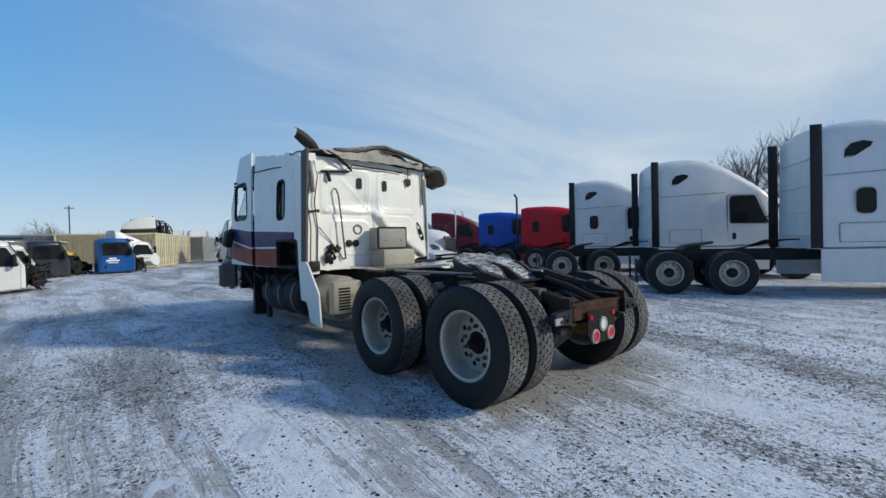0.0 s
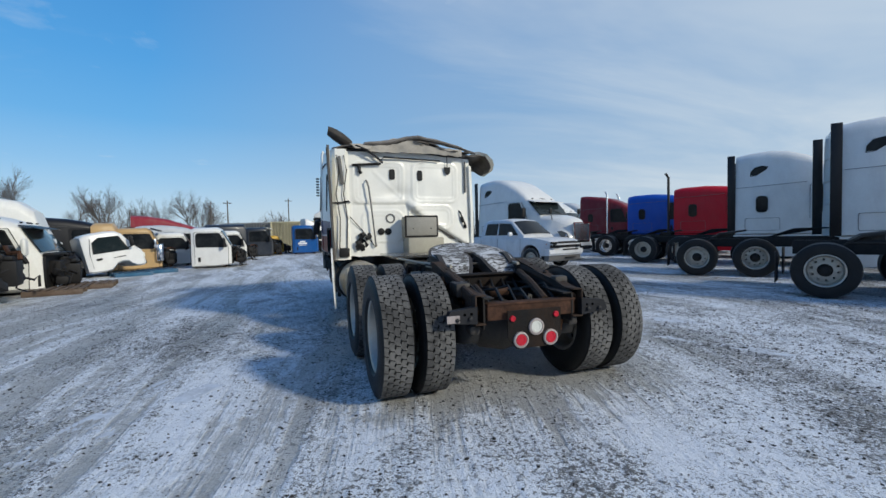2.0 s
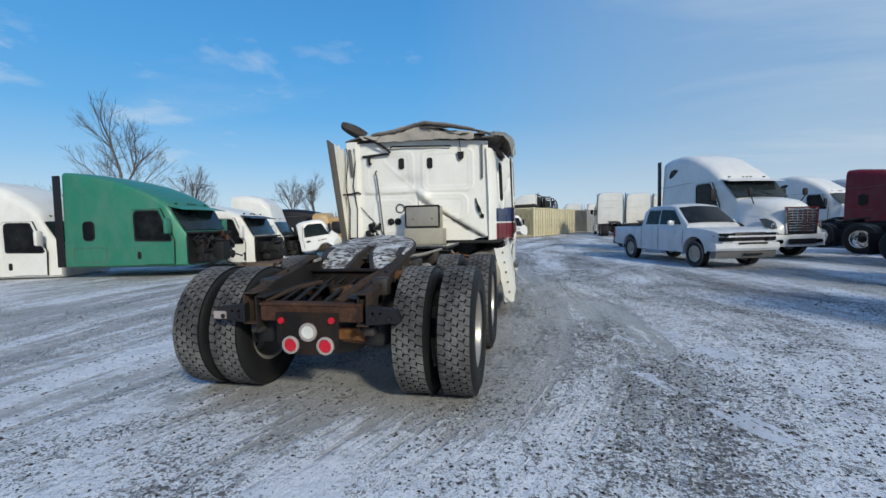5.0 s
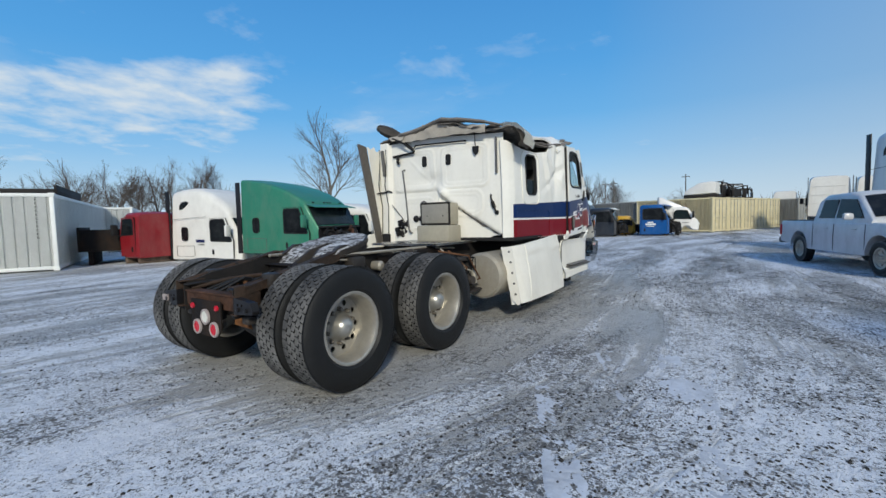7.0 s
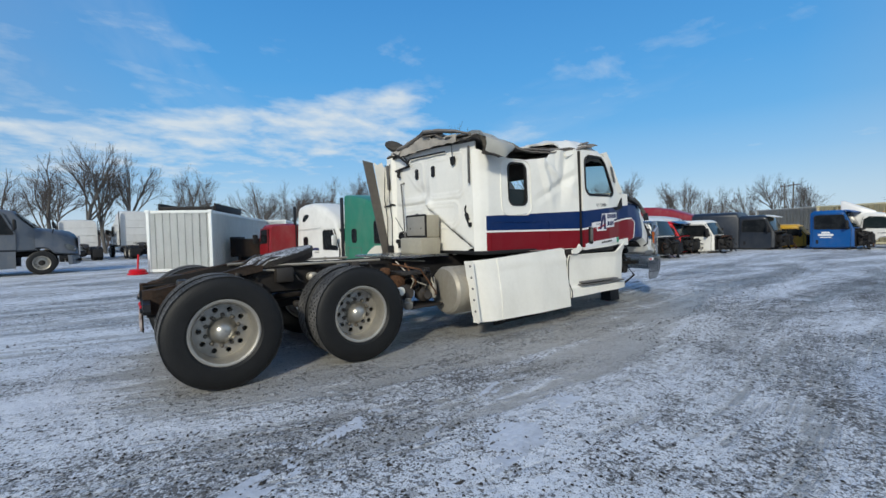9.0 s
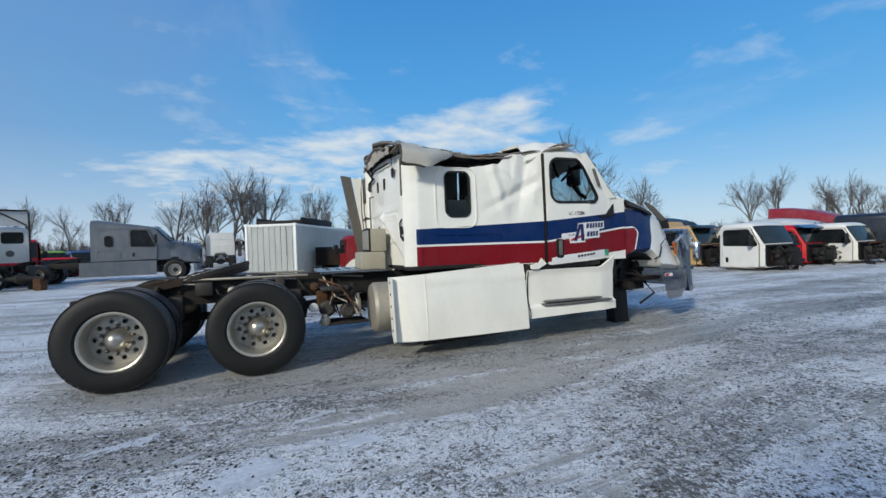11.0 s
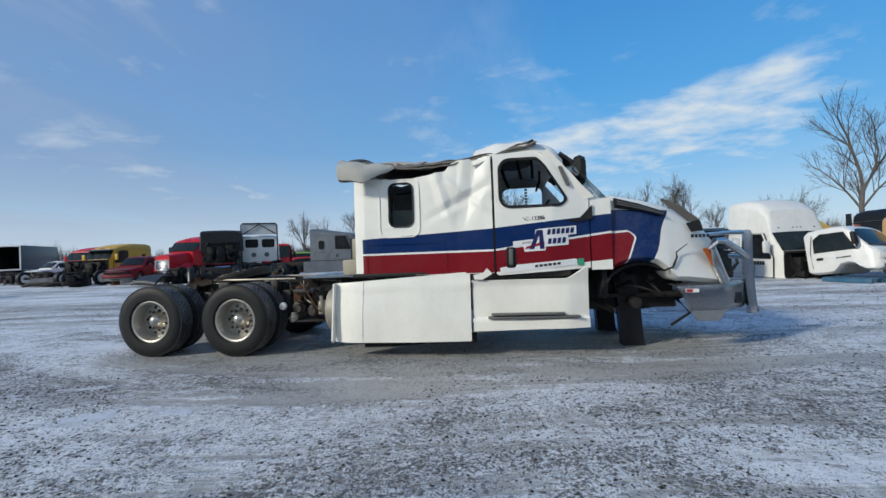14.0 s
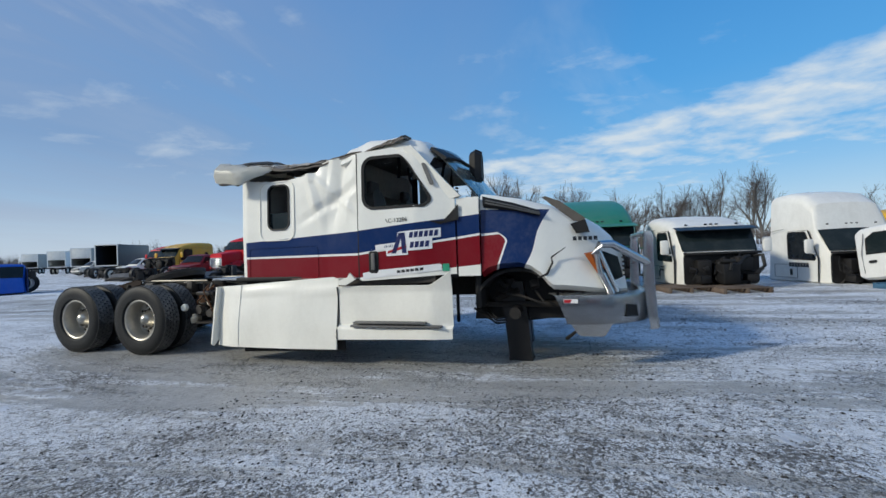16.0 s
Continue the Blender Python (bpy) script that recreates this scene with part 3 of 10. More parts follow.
def tread_prints():
    """Strips of snow that tyres pressed up, with a herringbone of tread, in a few short runs beside the truck."""
    verts, faces = [], []
    cols = 15
    for (x0, y0), (x1, y1), wid in PRINTS:
        d = Vector((x1 - x0, y1 - y0, 0))
        n = int(d.length / 0.014)
        d.normalize()
        s = Vector((-d.y, d.x, 0))
        first = len(verts)
        for i in range(n + 1):
            v = i * 0.014
            for j in range(cols):
                u = -wid / 2 + wid * j / (cols - 1)
                p = Vector((x0, y0, 0)) + d * v + s * u
                edge = 1 - abs(2 * u / wid)
                hold = min(edge * 5, 1.0) * min(1.0, v * 6, (n * 0.014 - v) * 6)
                rough = noise.noise(Vector((p.x * 2.2, p.y * 2.2, 3))) + 0.6 * noise.noise(Vector((p.x * 9, p.y * 9, 1)))
                ridge = 0.5 + 0.5 * math.sin((v + 1.1 * abs(u)) * 2 * math.pi / 0.058)
                ribs = 0.5 + 0.5 * math.cos(u * 2 * math.pi / 0.075)
                z = 0.0045 * rough + 0.004 * ridge * ribs * (0.6 + rough) - 0.006 + 0.0045 * hold
                if hold < 0.1:
                    z = -0.01
                verts.append((p.x, p.y, ground_height(p.x, p.y) + z))
        for i in range(n):
            for j in range(cols - 1):
                k = first + i * cols + j
                faces.append((k, k + 1, k + cols + 1, k + cols))
    me = bpy.data.meshes.new("tyre_prints")
    me.from_pydata(verts, [], faces)
    for f in me.polygons:
        f.use_smooth = True
    me.materials.append(SNOWM)
    return tagged(new("tyre_prints", me), "pressed ridges of snow in old tyre prints", "snow", kind="stuff")


PRINTS = [((2.4, 1.0), (3.2, -0.7), 0.26), ((3.15, 2.4), (3.45, 0.5), 0.24), ((3.45, 1.7), (3.75, -0.2), 0.24), ((2.5, 2.3), (3.15, 0.8), 0.24),
          ((2.3, 8.7), (3.1, 9.2), 0.24), ((-1.7, 2.1), (-3.4, -0.5), 0.26), ((-2.9, 1.2), (-3.55, -0.4), 0.26)]
tread_prints()


# ---------------------------------------------------------------- wheels
def tyre_mesh(name, rad, width, rim_rad, tread=True, pitches=46, blocks=False):
    """A truck tyre on the x axis, its outer face towards +x; with blocks, only the raised blocks of its tread."""
    bm = bmesh.new()
    w = width / 2
    base = rad - (0.014 if tread else 0.0)
    prof = [(-w * 0.72, rim_rad), (-w * 0.95, rim_rad + 0.03), (-w, rim_rad + (rad - rim_rad) * 0.45), (-w * 0.97, rim_rad + (rad - rim_rad) * 0.75),
            (-w * 0.86, base - 0.012), (-w * 0.8, base), (w * 0.8, base), (w * 0.86, base - 0.012), (w * 0.97, rim_rad + (rad - rim_rad) * 0.75),
            (w, rim_rad + (rad - rim_rad) * 0.45), (w * 0.95, rim_rad + 0.03), (w * 0.72, rim_rad)]
    lathe(bm, prof, "x", 48)
    for f in bm.faces:
        r_ = f.calc_center_median().yz.length
        f.material_index = 1 if base - 0.03 < r_ < base - 0.003 and not tread else 0
    if blocks:
        bm.clear()
        rows = 5
        rw = w * 1.66 / rows
        for r in range(rows):
            x0 = -w * 0.83 + r * rw
            for k in range(pitches):
                a0 = (k + 0.5 * (r % 2)) / pitches * 2 * math.pi
                da = 2 * math.pi / pitches
                out = []
                g = 0.0020
                bow = 0.34 if r < rows - 1 else 0.0
                for fx, fa in ((0.0, 0.0), (1.0, 0.14), (1.0 + bow, 0.54), (1.0, 1.04), (0.0, 0.90), (0.34 if r > 0 else 0.0, 0.42)):
                    x = x0 + g + (rw - 2 * g) * fx
                    a = a0 + da * fa
                    out.append((x, a))
                top = [bm.verts.new((x, rad * math.cos(a), rad * math.sin(a))) for x, a in out]
                bot = [bm.verts.new((x, (base - 0.002) * math.cos(a), (base - 0.002) * math.sin(a))) for x, a in out]
                f = [bm.faces.new(top)]
                for i in range(6):
                    j = (i + 1) % 6
                    f.append(bm.faces.new((top[i], bot[i], bot[j], top[j])))
                # tops are dusty; the darker rubber below paints the grooves' shade
                f[0].material_index = 1
    finish(bm, 40)
    me = bpy.data.meshes.new(name)
    bm.to_mesh(me)
    bm.free()
    me.materials.append(RUBBER)
    me.materials.append(TREAD)
    return me


def rim_mesh(name, rad, width, dished=True, mat=ALLOY, holes=10):
    """A disc wheel: barrel, dished disc with hand holes, lip. Outer face to +x."""
    bm = bmesh.new()
    w = width / 2
    lathe(bm, [(w * 0.98, rad + 0.018), (w * 1.0, rad + 0.004), (w * 0.93, rad - 0.012), (w * 0.55, rad - 0.03), (-w * 0.7, rad - 0.035), (-w * 0.98, rad - 0.005), (-w * 0.98, rad + 0.018)], "x", 40)
    x0 = w * (-0.68 if dished else 0.75)
    # disc with round hand holes
    outer = [((rad - 0.03) * math.cos(2 * math.pi * k / 40), (rad - 0.03) * math.sin(2 * math.pi * k / 40)) for k in range(40)]
    inner = [(0.085 * math.cos(2 * math.pi * k / 16), 0.085 * math.sin(2 * math.pi * k / 16)) for k in range(16)]
    hs = []
    for k in range(holes):
        a = 2 * math.pi * (k + 0.5) / holes
        hs.append([((rad * 0.68) * math.cos(a) + 0.025 * math.cos(b), (rad * 0.68) * math.sin(a) + 0.025 * math.sin(b)) for b in [2 * math.pi * i / 8 for i in range(8)]])
    slope = (0.014 if dished else -0.02)

    def to3(u, v, d):
        r = math.hypot(u, v) / rad
        return Vector((x0 + slope * (1 - r) * 2 - d, u, v))
    slab(bm, outer, 0.012, to3, [inner, *hs])
    finish(bm, 30)
    me = bpy.data.meshes.new(name)
    bm.to_mesh(me)
    bm.free()
    me.materials.append(mat)
    return me


def hub_mesh(name, mat=ALLOY, x0=0.05, long=0.13, nuts=10, ring=0.14):
    bm = bmesh.new()
    lathe(bm, [(x0 - 0.05, 0.115), (x0, 0.115), (x0 + 0.015, 0.105), (x0 + long * 0.55, 0.095), (x0 + long * 0.85, 0.07), (x0 + long, 0.045), (x0 + long, 0.0001)], "x", 24)
    for k in range(nuts):
        a = 2 * math.pi * k / nuts
        c = (x0 + 0.02, ring * math.cos(a), ring * math.sin(a))
        lathe(bm, [(-0.035, 0.019), (0.018, 0.019), (0.028, 0.009), (0.03, 0.0001)], "x", 6, c)
    finish(bm, 35)
    me = bpy.data.meshes.new(name)
    bm.to_mesh(me)
    bm.free()
    me.materials.append(mat)
    return me


def cap_mesh(name, mat, x0, r):
    """A domed axle cap on its flange."""
    bm = bmesh.new()
    lathe(bm, [(x0 - 0.05, 0.128), (x0, 0.128), (x0 + 0.012, 0.115), (x0 + 0.05, r + 0.002), (x0 + 0.075, r * 0.93), (x0 + 0.10, r * 0.75), (x0 + 0.118, r * 0.5), (x0 + 0.128, r * 0.22), (x0 + 0.13, 0.0001)], "x", 28)
    finish(bm, 35)
    me = bpy.data.meshes.new(name)
    bm.to_mesh(me)
    bm.free()
    me.materials.append(mat)
    return me


def nut_mesh():
    bm = bmesh.new()
    lathe(bm, [(-0.01, 0.021), (0.004, 0.021), (0.006, 0.0165), (0.026, 0.0165), (0.034, 0.008), (0.036, 0.0001)], "x", 6)
    finish(bm, 35)
    me = bpy.data.meshes.new("lug_nut")
    bm.to_mesh(me)
    bm.free()
    me.materials.append(DIRTYNUT)
    return me


TYRE_NEAR = tyre_mesh("tyre", 0.505, 0.275, 0.292)
TREAD_NEAR = tyre_mesh("tread", 0.505, 0.275, 0.292, blocks=True)
TYRE_FAR = tyre_mesh("tyre", 0.505, 0.275, 0.292, False)
TYRE_CAR = tyre_mesh("tyre", 0.36, 0.235, 0.215, False)
RIM_OUT = rim_mesh("rim", 0.286, 0.22, True)
RIM_CHROME = rim_mesh("rim", 0.286, 0.22, True, CHROME)
RIM_DARK = rim_mesh("rim", 0.286, 0.22, True, OFFWHITE)
RIM_CAR = rim_mesh("rim", 0.205, 0.2, False, ALLOY, 6)
HUB = cap_mesh("hub", CAPMETAL, -0.052, 0.095)
# dark low cap in place of the open hub hole on the left wheels
HUB_HOLE = cap_mesh("hub", DARKRUST, -0.08, 0.06)
NUT = nut_mesh()
HUB_FAR = hub_mesh("hub", FRAME, -0.02, 0.09, 0)
HUB_CAR = hub_mesh("hub", ALLOY, 0.06, 0.03, 6, 0.06)


def wheel(parent, x, y, z=0.505, side=1, tyre=TYRE_FAR, rim=RIM_OUT, hub=HUB, spin=0.0):
    """One wheel as a part of its vehicle: tyre with rim and hub on it. side 1 faces +x."""
    w = new("wheel", tyre)
    w.parent = parent
    w.matrix_basis = Matrix.Translation((x, y, z)) @ rot(0, 0, 0 if side > 0 else 180) @ rot(spin, 0, 0)
    for nm, me in (("rim", rim), ("hub", hub)):
        if me is None:
            continue
        o = new(nm, me)
        o.parent = w
    if tyre == TYRE_NEAR:
        blocks = new("tread", TREAD_NEAR)
        blocks.parent = w
        tagged(blocks, "dusty tread blocks", kind="stuff")
    return w


# ---------------------------------------------------------------- vehicle kit
def section(y, hw, zb, zt, r=0.2, lean=0.0, crown=0.03, n=4):
    """One cross-section of a cab: upright sides that lean in, rounded top corners, a slightly crowned roof."""
    zb = min(zb, zt - 0.02)
    r = min(r, max(0.01, (zt - zb) * 0.45), hw * 0.8)
    half = [(hw * 0.92, zb), (hw, zb + min(0.06, (zt - zb) * 0.2)), (hw - lean * 0.4, zb + (zt - r - zb) * 0.5), (hw - lean, zt - r)]
    for k in range(1, n + 1):
        a = radians(90 * k / n)
        half.append((hw - lean - r + r * math.cos(a), zt - r + r * math.sin(a)))
    half.append(((hw - lean - r) * 0.5, zt + crown * 0.8))
    pts = [(x, y, z) for x, z in half] + [(0, y, zt + crown)] + [(-x, y, z) for x, z in reversed(half)]
    return pts


def at_side(x, sign):
    return lambda u, v, d: Vector((sign * (x - d), u, v))


def side_window(parent, x, sign, y, z, w, h, r=0.08, glass=GLASS, name="side_window", trim=True, outline=None):
    o = outline or rounded(w, h, r, 3, y, z)
    bm = bmesh.new()
    slab(bm, o, 0.03, at_side(x + 0.006, sign))
    g = part(name, bm, glass, parent)
    if trim:
        cy = sum(p[0] for p in o) / len(o)
        cz = sum(p[1] for p in o) / len(o)
        big = [(cy + (u - cy) * 1.09, cz + (v - cz) * 1.09) for u, v in o]
        bm = bmesh.new()
        band(bm, big, o, at_side(x + 0.014, sign), 0.03)
        part("window_seal", bm, PLASTIC, g)
    return g


def sloped_plate(bm, half_low, half_high, low, high, thick=0.02, lift=0.01, bow=0.10, n=8, inset=0.0):
    """A bowed windscreen between two lines: low and high are (y, z)."""
    d = Vector((0, high[0] - low[0], high[1] - low[1])).normalized()
    nrm = Vector((0, d.z, -d.y))
    if nrm.y < 0:
        nrm = -nrm
    rows = []
    for k in range(4):
        f = inset + (1 - 2 * inset) * k / 3
        row = []
        for i in range(n + 1):
            s = -1 + 2 * i / n
            hw = half_low + (half_high - half_low) * f
            p = Vector((s * hw, low[0] + (high[0] - low[0]) * f, low[1] + (high[1] - low[1]) * f))
            p = p + nrm * (lift + bow * (1 - s * s))
            row.append(p)
        rows.append(row)
    top = [[bm.verts.new(p) for p in r] for r in rows]
    bot = [[bm.verts.new(p - nrm * thick) for p in r] for r in rows]
    for q in (top, bot):
        for a, b in zip(q, q[1:]):
            for i in range(n):
                bm.faces.new((a[i], a[i + 1], b[i + 1], b[i]))
    for a, b in ((top[0], bot[0]), (top[-1], bot[-1])):
        for i in range(n):
            bm.faces.new((a[i], a[i + 1], b[i + 1], b[i]))
    for i in (0, n):
        for k in range(3):
            bm.faces.new((top[k][i], top[k + 1][i], bot[k + 1][i], bot[k][i]))


def clutter(bm, rng, lo, hi, count, big=0.25):
    """Pipes, brackets and boxes of an opened engine bay inside a box of space."""
    for _ in range(count):
        c = [rng.uniform(a, b) for a, b in zip(lo, hi)]
        if rng.random() < 0.5:
            s = [rng.uniform(0.05, big) for _ in range(3)]
            box(bm, c, s, 0.012, rot(rng.uniform(-25, 25), rng.uniform(-25, 25), rng.uniform(-25, 25)))
        else:
            p = [Vector(c)]
            for _ in range(3):
                q = p[-1] + Vector([rng.uniform(-big, big) for _ in range(3)])
                p.append(Vector([min(max(q[i], lo[i] - 0.05), hi[i] + 0.05) for i in range(3)]))
            tube(bm, p, rng.uniform(0.012, 0.04), 6)


def engine_front(t, rng, y, z0, z1, hw):
    """A black firewall with the engine, ducts and loose looms that a removed hood leaves bare, in front of y."""
    bm = bmesh.new()
    slab(bm, rounded(2 * hw, z1 - z0, 0.12, 3, 0, (z0 + z1) / 2), 0.05, on_y(y + 0.045))
    part("firewall", bm, PLASTIC, t, "bare black firewall")
    bm = bmesh.new()
    box(bm, (0, y + 0.10, z1), (2 * hw, 0.22, 0.07), 0.025)
    part("cowl", bm, PLASTIC, t)
    h = z1 - z0
    for c, sz, mat, nm in (((0.02, y + 0.32, z0 + 0.38 * h), (0.46, 0.55, 0.62 * h), ENGINEBLACK, "engine_block"), ((0.02, y + 0.30, z0 + 0.74 * h), (0.34, 0.5, 0.12 * h), PLASTIC, "valve_cover"),
                           ((-0.48 * hw, y + 0.18, z0 + 0.66 * h), (0.42, 0.28, 0.42 * h), PLASTIC, "air_box"), ((0.55 * hw, y + 0.17, z0 + 0.55 * h), (0.36, 0.26, 0.5 * h), ENGINEBLACK, "heater_box"),
                           ((0.62 * hw, y + 0.3, z0 + 0.2 * h), (0.3, 0.3, 0.25 * h), ENGINEBLACK, "steering_box"), ((-0.6 * hw, y + 0.3, z0 + 0.22 * h), (0.28, 0.34, 0.2 * h), ENGINEBLACK, "bracket")):
        bm = bmesh.new()
        box(bm, c, sz, 0.04, rot(rng.uniform(-6, 6), rng.uniform(-6, 6), rng.uniform(-12, 12)))
        part(nm, bm, mat, t)
    for k in range(16):
        p = [Vector((rng.uniform(-0.9, 0.9) * hw, y + rng.uniform(0.05, 0.25), z0 + rng.uniform(0.35, 1.0) * h))]
        for _ in range(4):
            q = p[-1] + Vector((rng.uniform(-0.3, 0.3), rng.uniform(-0.05, 0.2), rng.uniform(-0.32, 0.12)))
            p.append(Vector((min(max(q.x, -hw), hw), min(max(q.y, y + 0.05), y + 0.62), min(max(q.z, z0 - 0.12), z1))))
        bm = bmesh.new()
        tube(bm, p, rng.choice((0.012, 0.018, 0.03, 0.05)), 6)
        part("hose", bm, (PLASTIC, ENGINEBLACK, PLASTIC, ENGINEBLACK, PLASTIC, ENGINEBLACK, PLASTIC, BROWNRUST)[k % 8], t)
    for k in range(9):
        bm = bmesh.new()
        r = rng.uniform(0.04, 0.1)
        c = (rng.uniform(-0.85, 0.85) * hw, y + rng.uniform(0.12, 0.5), z0 + rng.uniform(0.1, 0.85) * h)
        if k % 2:
            lathe(bm, [(-r, 0.0001), (-r, r), (r * 0.6, r), (r, r * 0.5), (r, 0.0001)], rng.choice("xyz"), 12, c)
            part("canister", bm, (ENGINEBLACK, PLASTIC, FRAME)[k % 3], t)
        else:
            box(bm, c, (r * 2.4, r * 1.5, r * 2), 0.012, rot(rng.uniform(-30, 30), rng.uniform(-30, 30), rng.uniform(-30, 30)))
            part("bracket", bm, (ENGINEBLACK, PLASTIC, ENGINEBLACK)[k % 3], t)


def mirror(parent, x, sign, y, z, mat=PLASTIC):
    bm = bmesh.new()
    tube(bm, [(sign * (x - 0.12), y - 0.1, z - 0.25), (sign * (x + 0.12), y + 0.02, z - 0.2), (sign * (x + 0.16), y + 0.03, z)], 0.025, 6)
    box(bm, (sign * (x + 0.2), y + 0.03, z), (0.24, 0.11, 0.42), 0.05)
    part("mirror", bm, mat, parent)


def rails(parent, y0, y1, mat=FRAME, z=0.9):
    for sgn in (1, -1):
        bm = bmesh.new()
        x = 0.42 * sgn
        box(bm, (x, (y0 + y1) / 2, z), (0.012, y1 - y0, 0.26), 0.003)
        for dz in (0.127, -0.127):
            box(bm, (x - sgn * 0.036, (y0 + y1) / 2, z + dz), (0.084, y1 - y0, 0.01), 0.003)
        part("frame_rail", bm, mat, parent)


def fifth_wheel(parent, y, z, tilt=8, snow=False):
    """A coupling plate with its V slot open to the rear."""
    # slot and the two rear horns
    pts = [(0.44, -0.5), (0.46, -0.15)] + [(0.46 * math.cos(radians(a)), 0.1 + 0.42 * math.sin(radians(a))) for a in range(0, 181, 15)] + [(-0.46, -0.15), (-0.44, -0.5), (-0.22, -0.52), (-0.07, -0.06), (-0.06, 0.02), (0.0, 0.06), (0.06, 0.02), (0.07, -0.06), (0.22, -0.52)]
    mm = Matrix.Translation((0, y, z)) @ rot(tilt, 0, 0)
    bm = bmesh.new()

    def drop(u, v):
        return -max(0.0, -v - 0.18) * 0.55
    slab(bm, pts, 0.05, lambda u, v, d: mm @ Vector((u, v, drop(u, v) - d)))
    p = part("fifth_wheel", bm, GREASE, parent, "greasy steel coupling plate")
    if snow:
        bm = bmesh.new()
        inner = [(u * 0.93, v * 0.93 + 0.005) for u, v in pts]
        slab(bm, inner, 0.012, lambda u, v, d: mm @ Vector((u, v, drop(u, v) + 0.016 - d + 0.006 * noise.noise(Vector((u * 9, v * 9, 1))))))
        part("snow_cover", bm, SNOWM, p, "thin crust of trampled snow")
    bm = bmesh.new()
    for sgn in (1, -1):
        box(bm, (sgn * 0.34, y, z - 0.1), (0.05, 0.34, 0.16), 0.02)
        box(bm, (sgn * 0.40, y, z - 0.18), (0.1, 0.7, 0.03), 0.01)
    tube(bm, [(-0.4, y, z - 0.06), (0.4, y, z - 0.06)], 0.035, 10)
    part("coupling_bracket", bm, GREASE, parent)
    return p


def axles(parent, ys, rng):
    for y in ys:
        bm = bmesh.new()
        lathe(bm, [(-0.95, 0.075), (-0.3, 0.09), (-0.2, 0.2), (0.0, 0.24), (0.2, 0.2), (0.3, 0.09), (0.95, 0.075)], "x", 14, (0, y, 0.505))
        for sgn in (1, -1):
            lathe(bm, [(0.52, 0.0001), (0.52, 0.13), (0.63, 0.14), (0.75, 0.13), (0.8, 0.1), (0.8, 0.0001)], "z", 14, (sgn * 0.47, y - 0.3, 0.0))
            box(bm, (sgn * 0.47, y, 0.58), (0.1, 0.75, 0.06), 0.02)
        part("axle", bm, FRAME, parent)


def tandem(parent, tyre=TYRE_FAR, rim=RIM_OUT, hub=HUB_FAR, ys=(0.0, 1.32), inner=True):
    for y in ys:
        for sgn in (1, -1):
            wheel(parent, sgn * 1.065, y, side=sgn, tyre=tyre, rim=rim, hub=hub, spin=random.uniform(0, 90))
            if inner:
                wheel(parent, sgn * 0.735, y, side=-sgn, tyre=tyre, rim=rim, hub=None)


CASCADE_ROOF = [(3.0, 3.74), (3.35, 3.80), (3.9, 3.84), (4.4, 3.78), (4.9, 3.60), (5.4, 3.30), (5.85, 2.98), (6.15, 2.74)]
MID_ROOF = [(3.0, 3.02), (3.3, 3.08), (4.2, 3.10), (4.9, 3.04), (5.5, 2.92), (6.1, 2.74)]
PETE_ROOF = [(3.0, 3.55), (3.3, 3.56), (4.3, 3.44), (5.0, 3.28), (5.6, 3.02), (6.1, 2.76)]
GREY_ROOF = [(3.0, 3.10), (3.6, 3.12), (4.2, 3.02), (5.0, 2.90), (5.8, 2.78)]
RED_ROOF = [(1.6, 3.75), (2.5, 3.70), (3.6, 3.50), (4.6, 3.15), (5.4, 2.85)]
GREEN_ROOF = [(3.0, 3.70), (3.3, 3.68), (4.0, 3.56), (4.6, 3.40), (5.2, 3.18), (5.6, 2.98), (5.85, 2.84)]
STEEP_ROOF = [(3.0, 3.72), (3.25, 3.80), (4.0, 3.86), (4.8, 3.84), (5.4, 3.72), (5.8, 3.4), (6.05, 2.85), (6.15, 2.72)]


def cab_shell(parent, paint, roof, y_start=3.0, hw=1.2, zb=1.02, y_screen=(6.1, 6.78), z_screen=(2.68, 1.95), side_lean=0.03, name="cab_body", corner=0.30):
    """Sleeper and cab in one skin, down to the foot of the windscreen."""
    bm = bmesh.new()
    rings = []
    prof = [(y, z) for y, z in roof if y_start <= y < y_screen[0] - 0.05] + [(y_screen[0], z_screen[0] + 0.05)]
    if prof[0][0] > y_start + 0.01:
        prof.insert(0, (y_start, prof[0][1] - 0.03))
    for i, (y, z) in enumerate(prof):
        h = hw - (0.03 if i == 0 else 0)
        if y > 4.8:
            h = hw - 0.05 * min(1, (y - 4.8) / 0.6)
        rings.append(section(y, h, zb, z, corner if z > 2.9 else 0.2, side_lean + ((0.10 if z > 3.1 else 0.03) if corner > 0.2 else 0.02)))
    for f in (0.35, 0.7, 1.0):
        y = y_screen[0] + (y_screen[1] - y_screen[0]) * f
        z = z_screen[0] + (z_screen[1] - z_screen[0]) * f
        rings.append(section(y, hw - 0.06 - 0.13 * f, zb, z, 0.16, 0.06))
    loft(bm, rings)
    return part(name, bm, paint, parent)


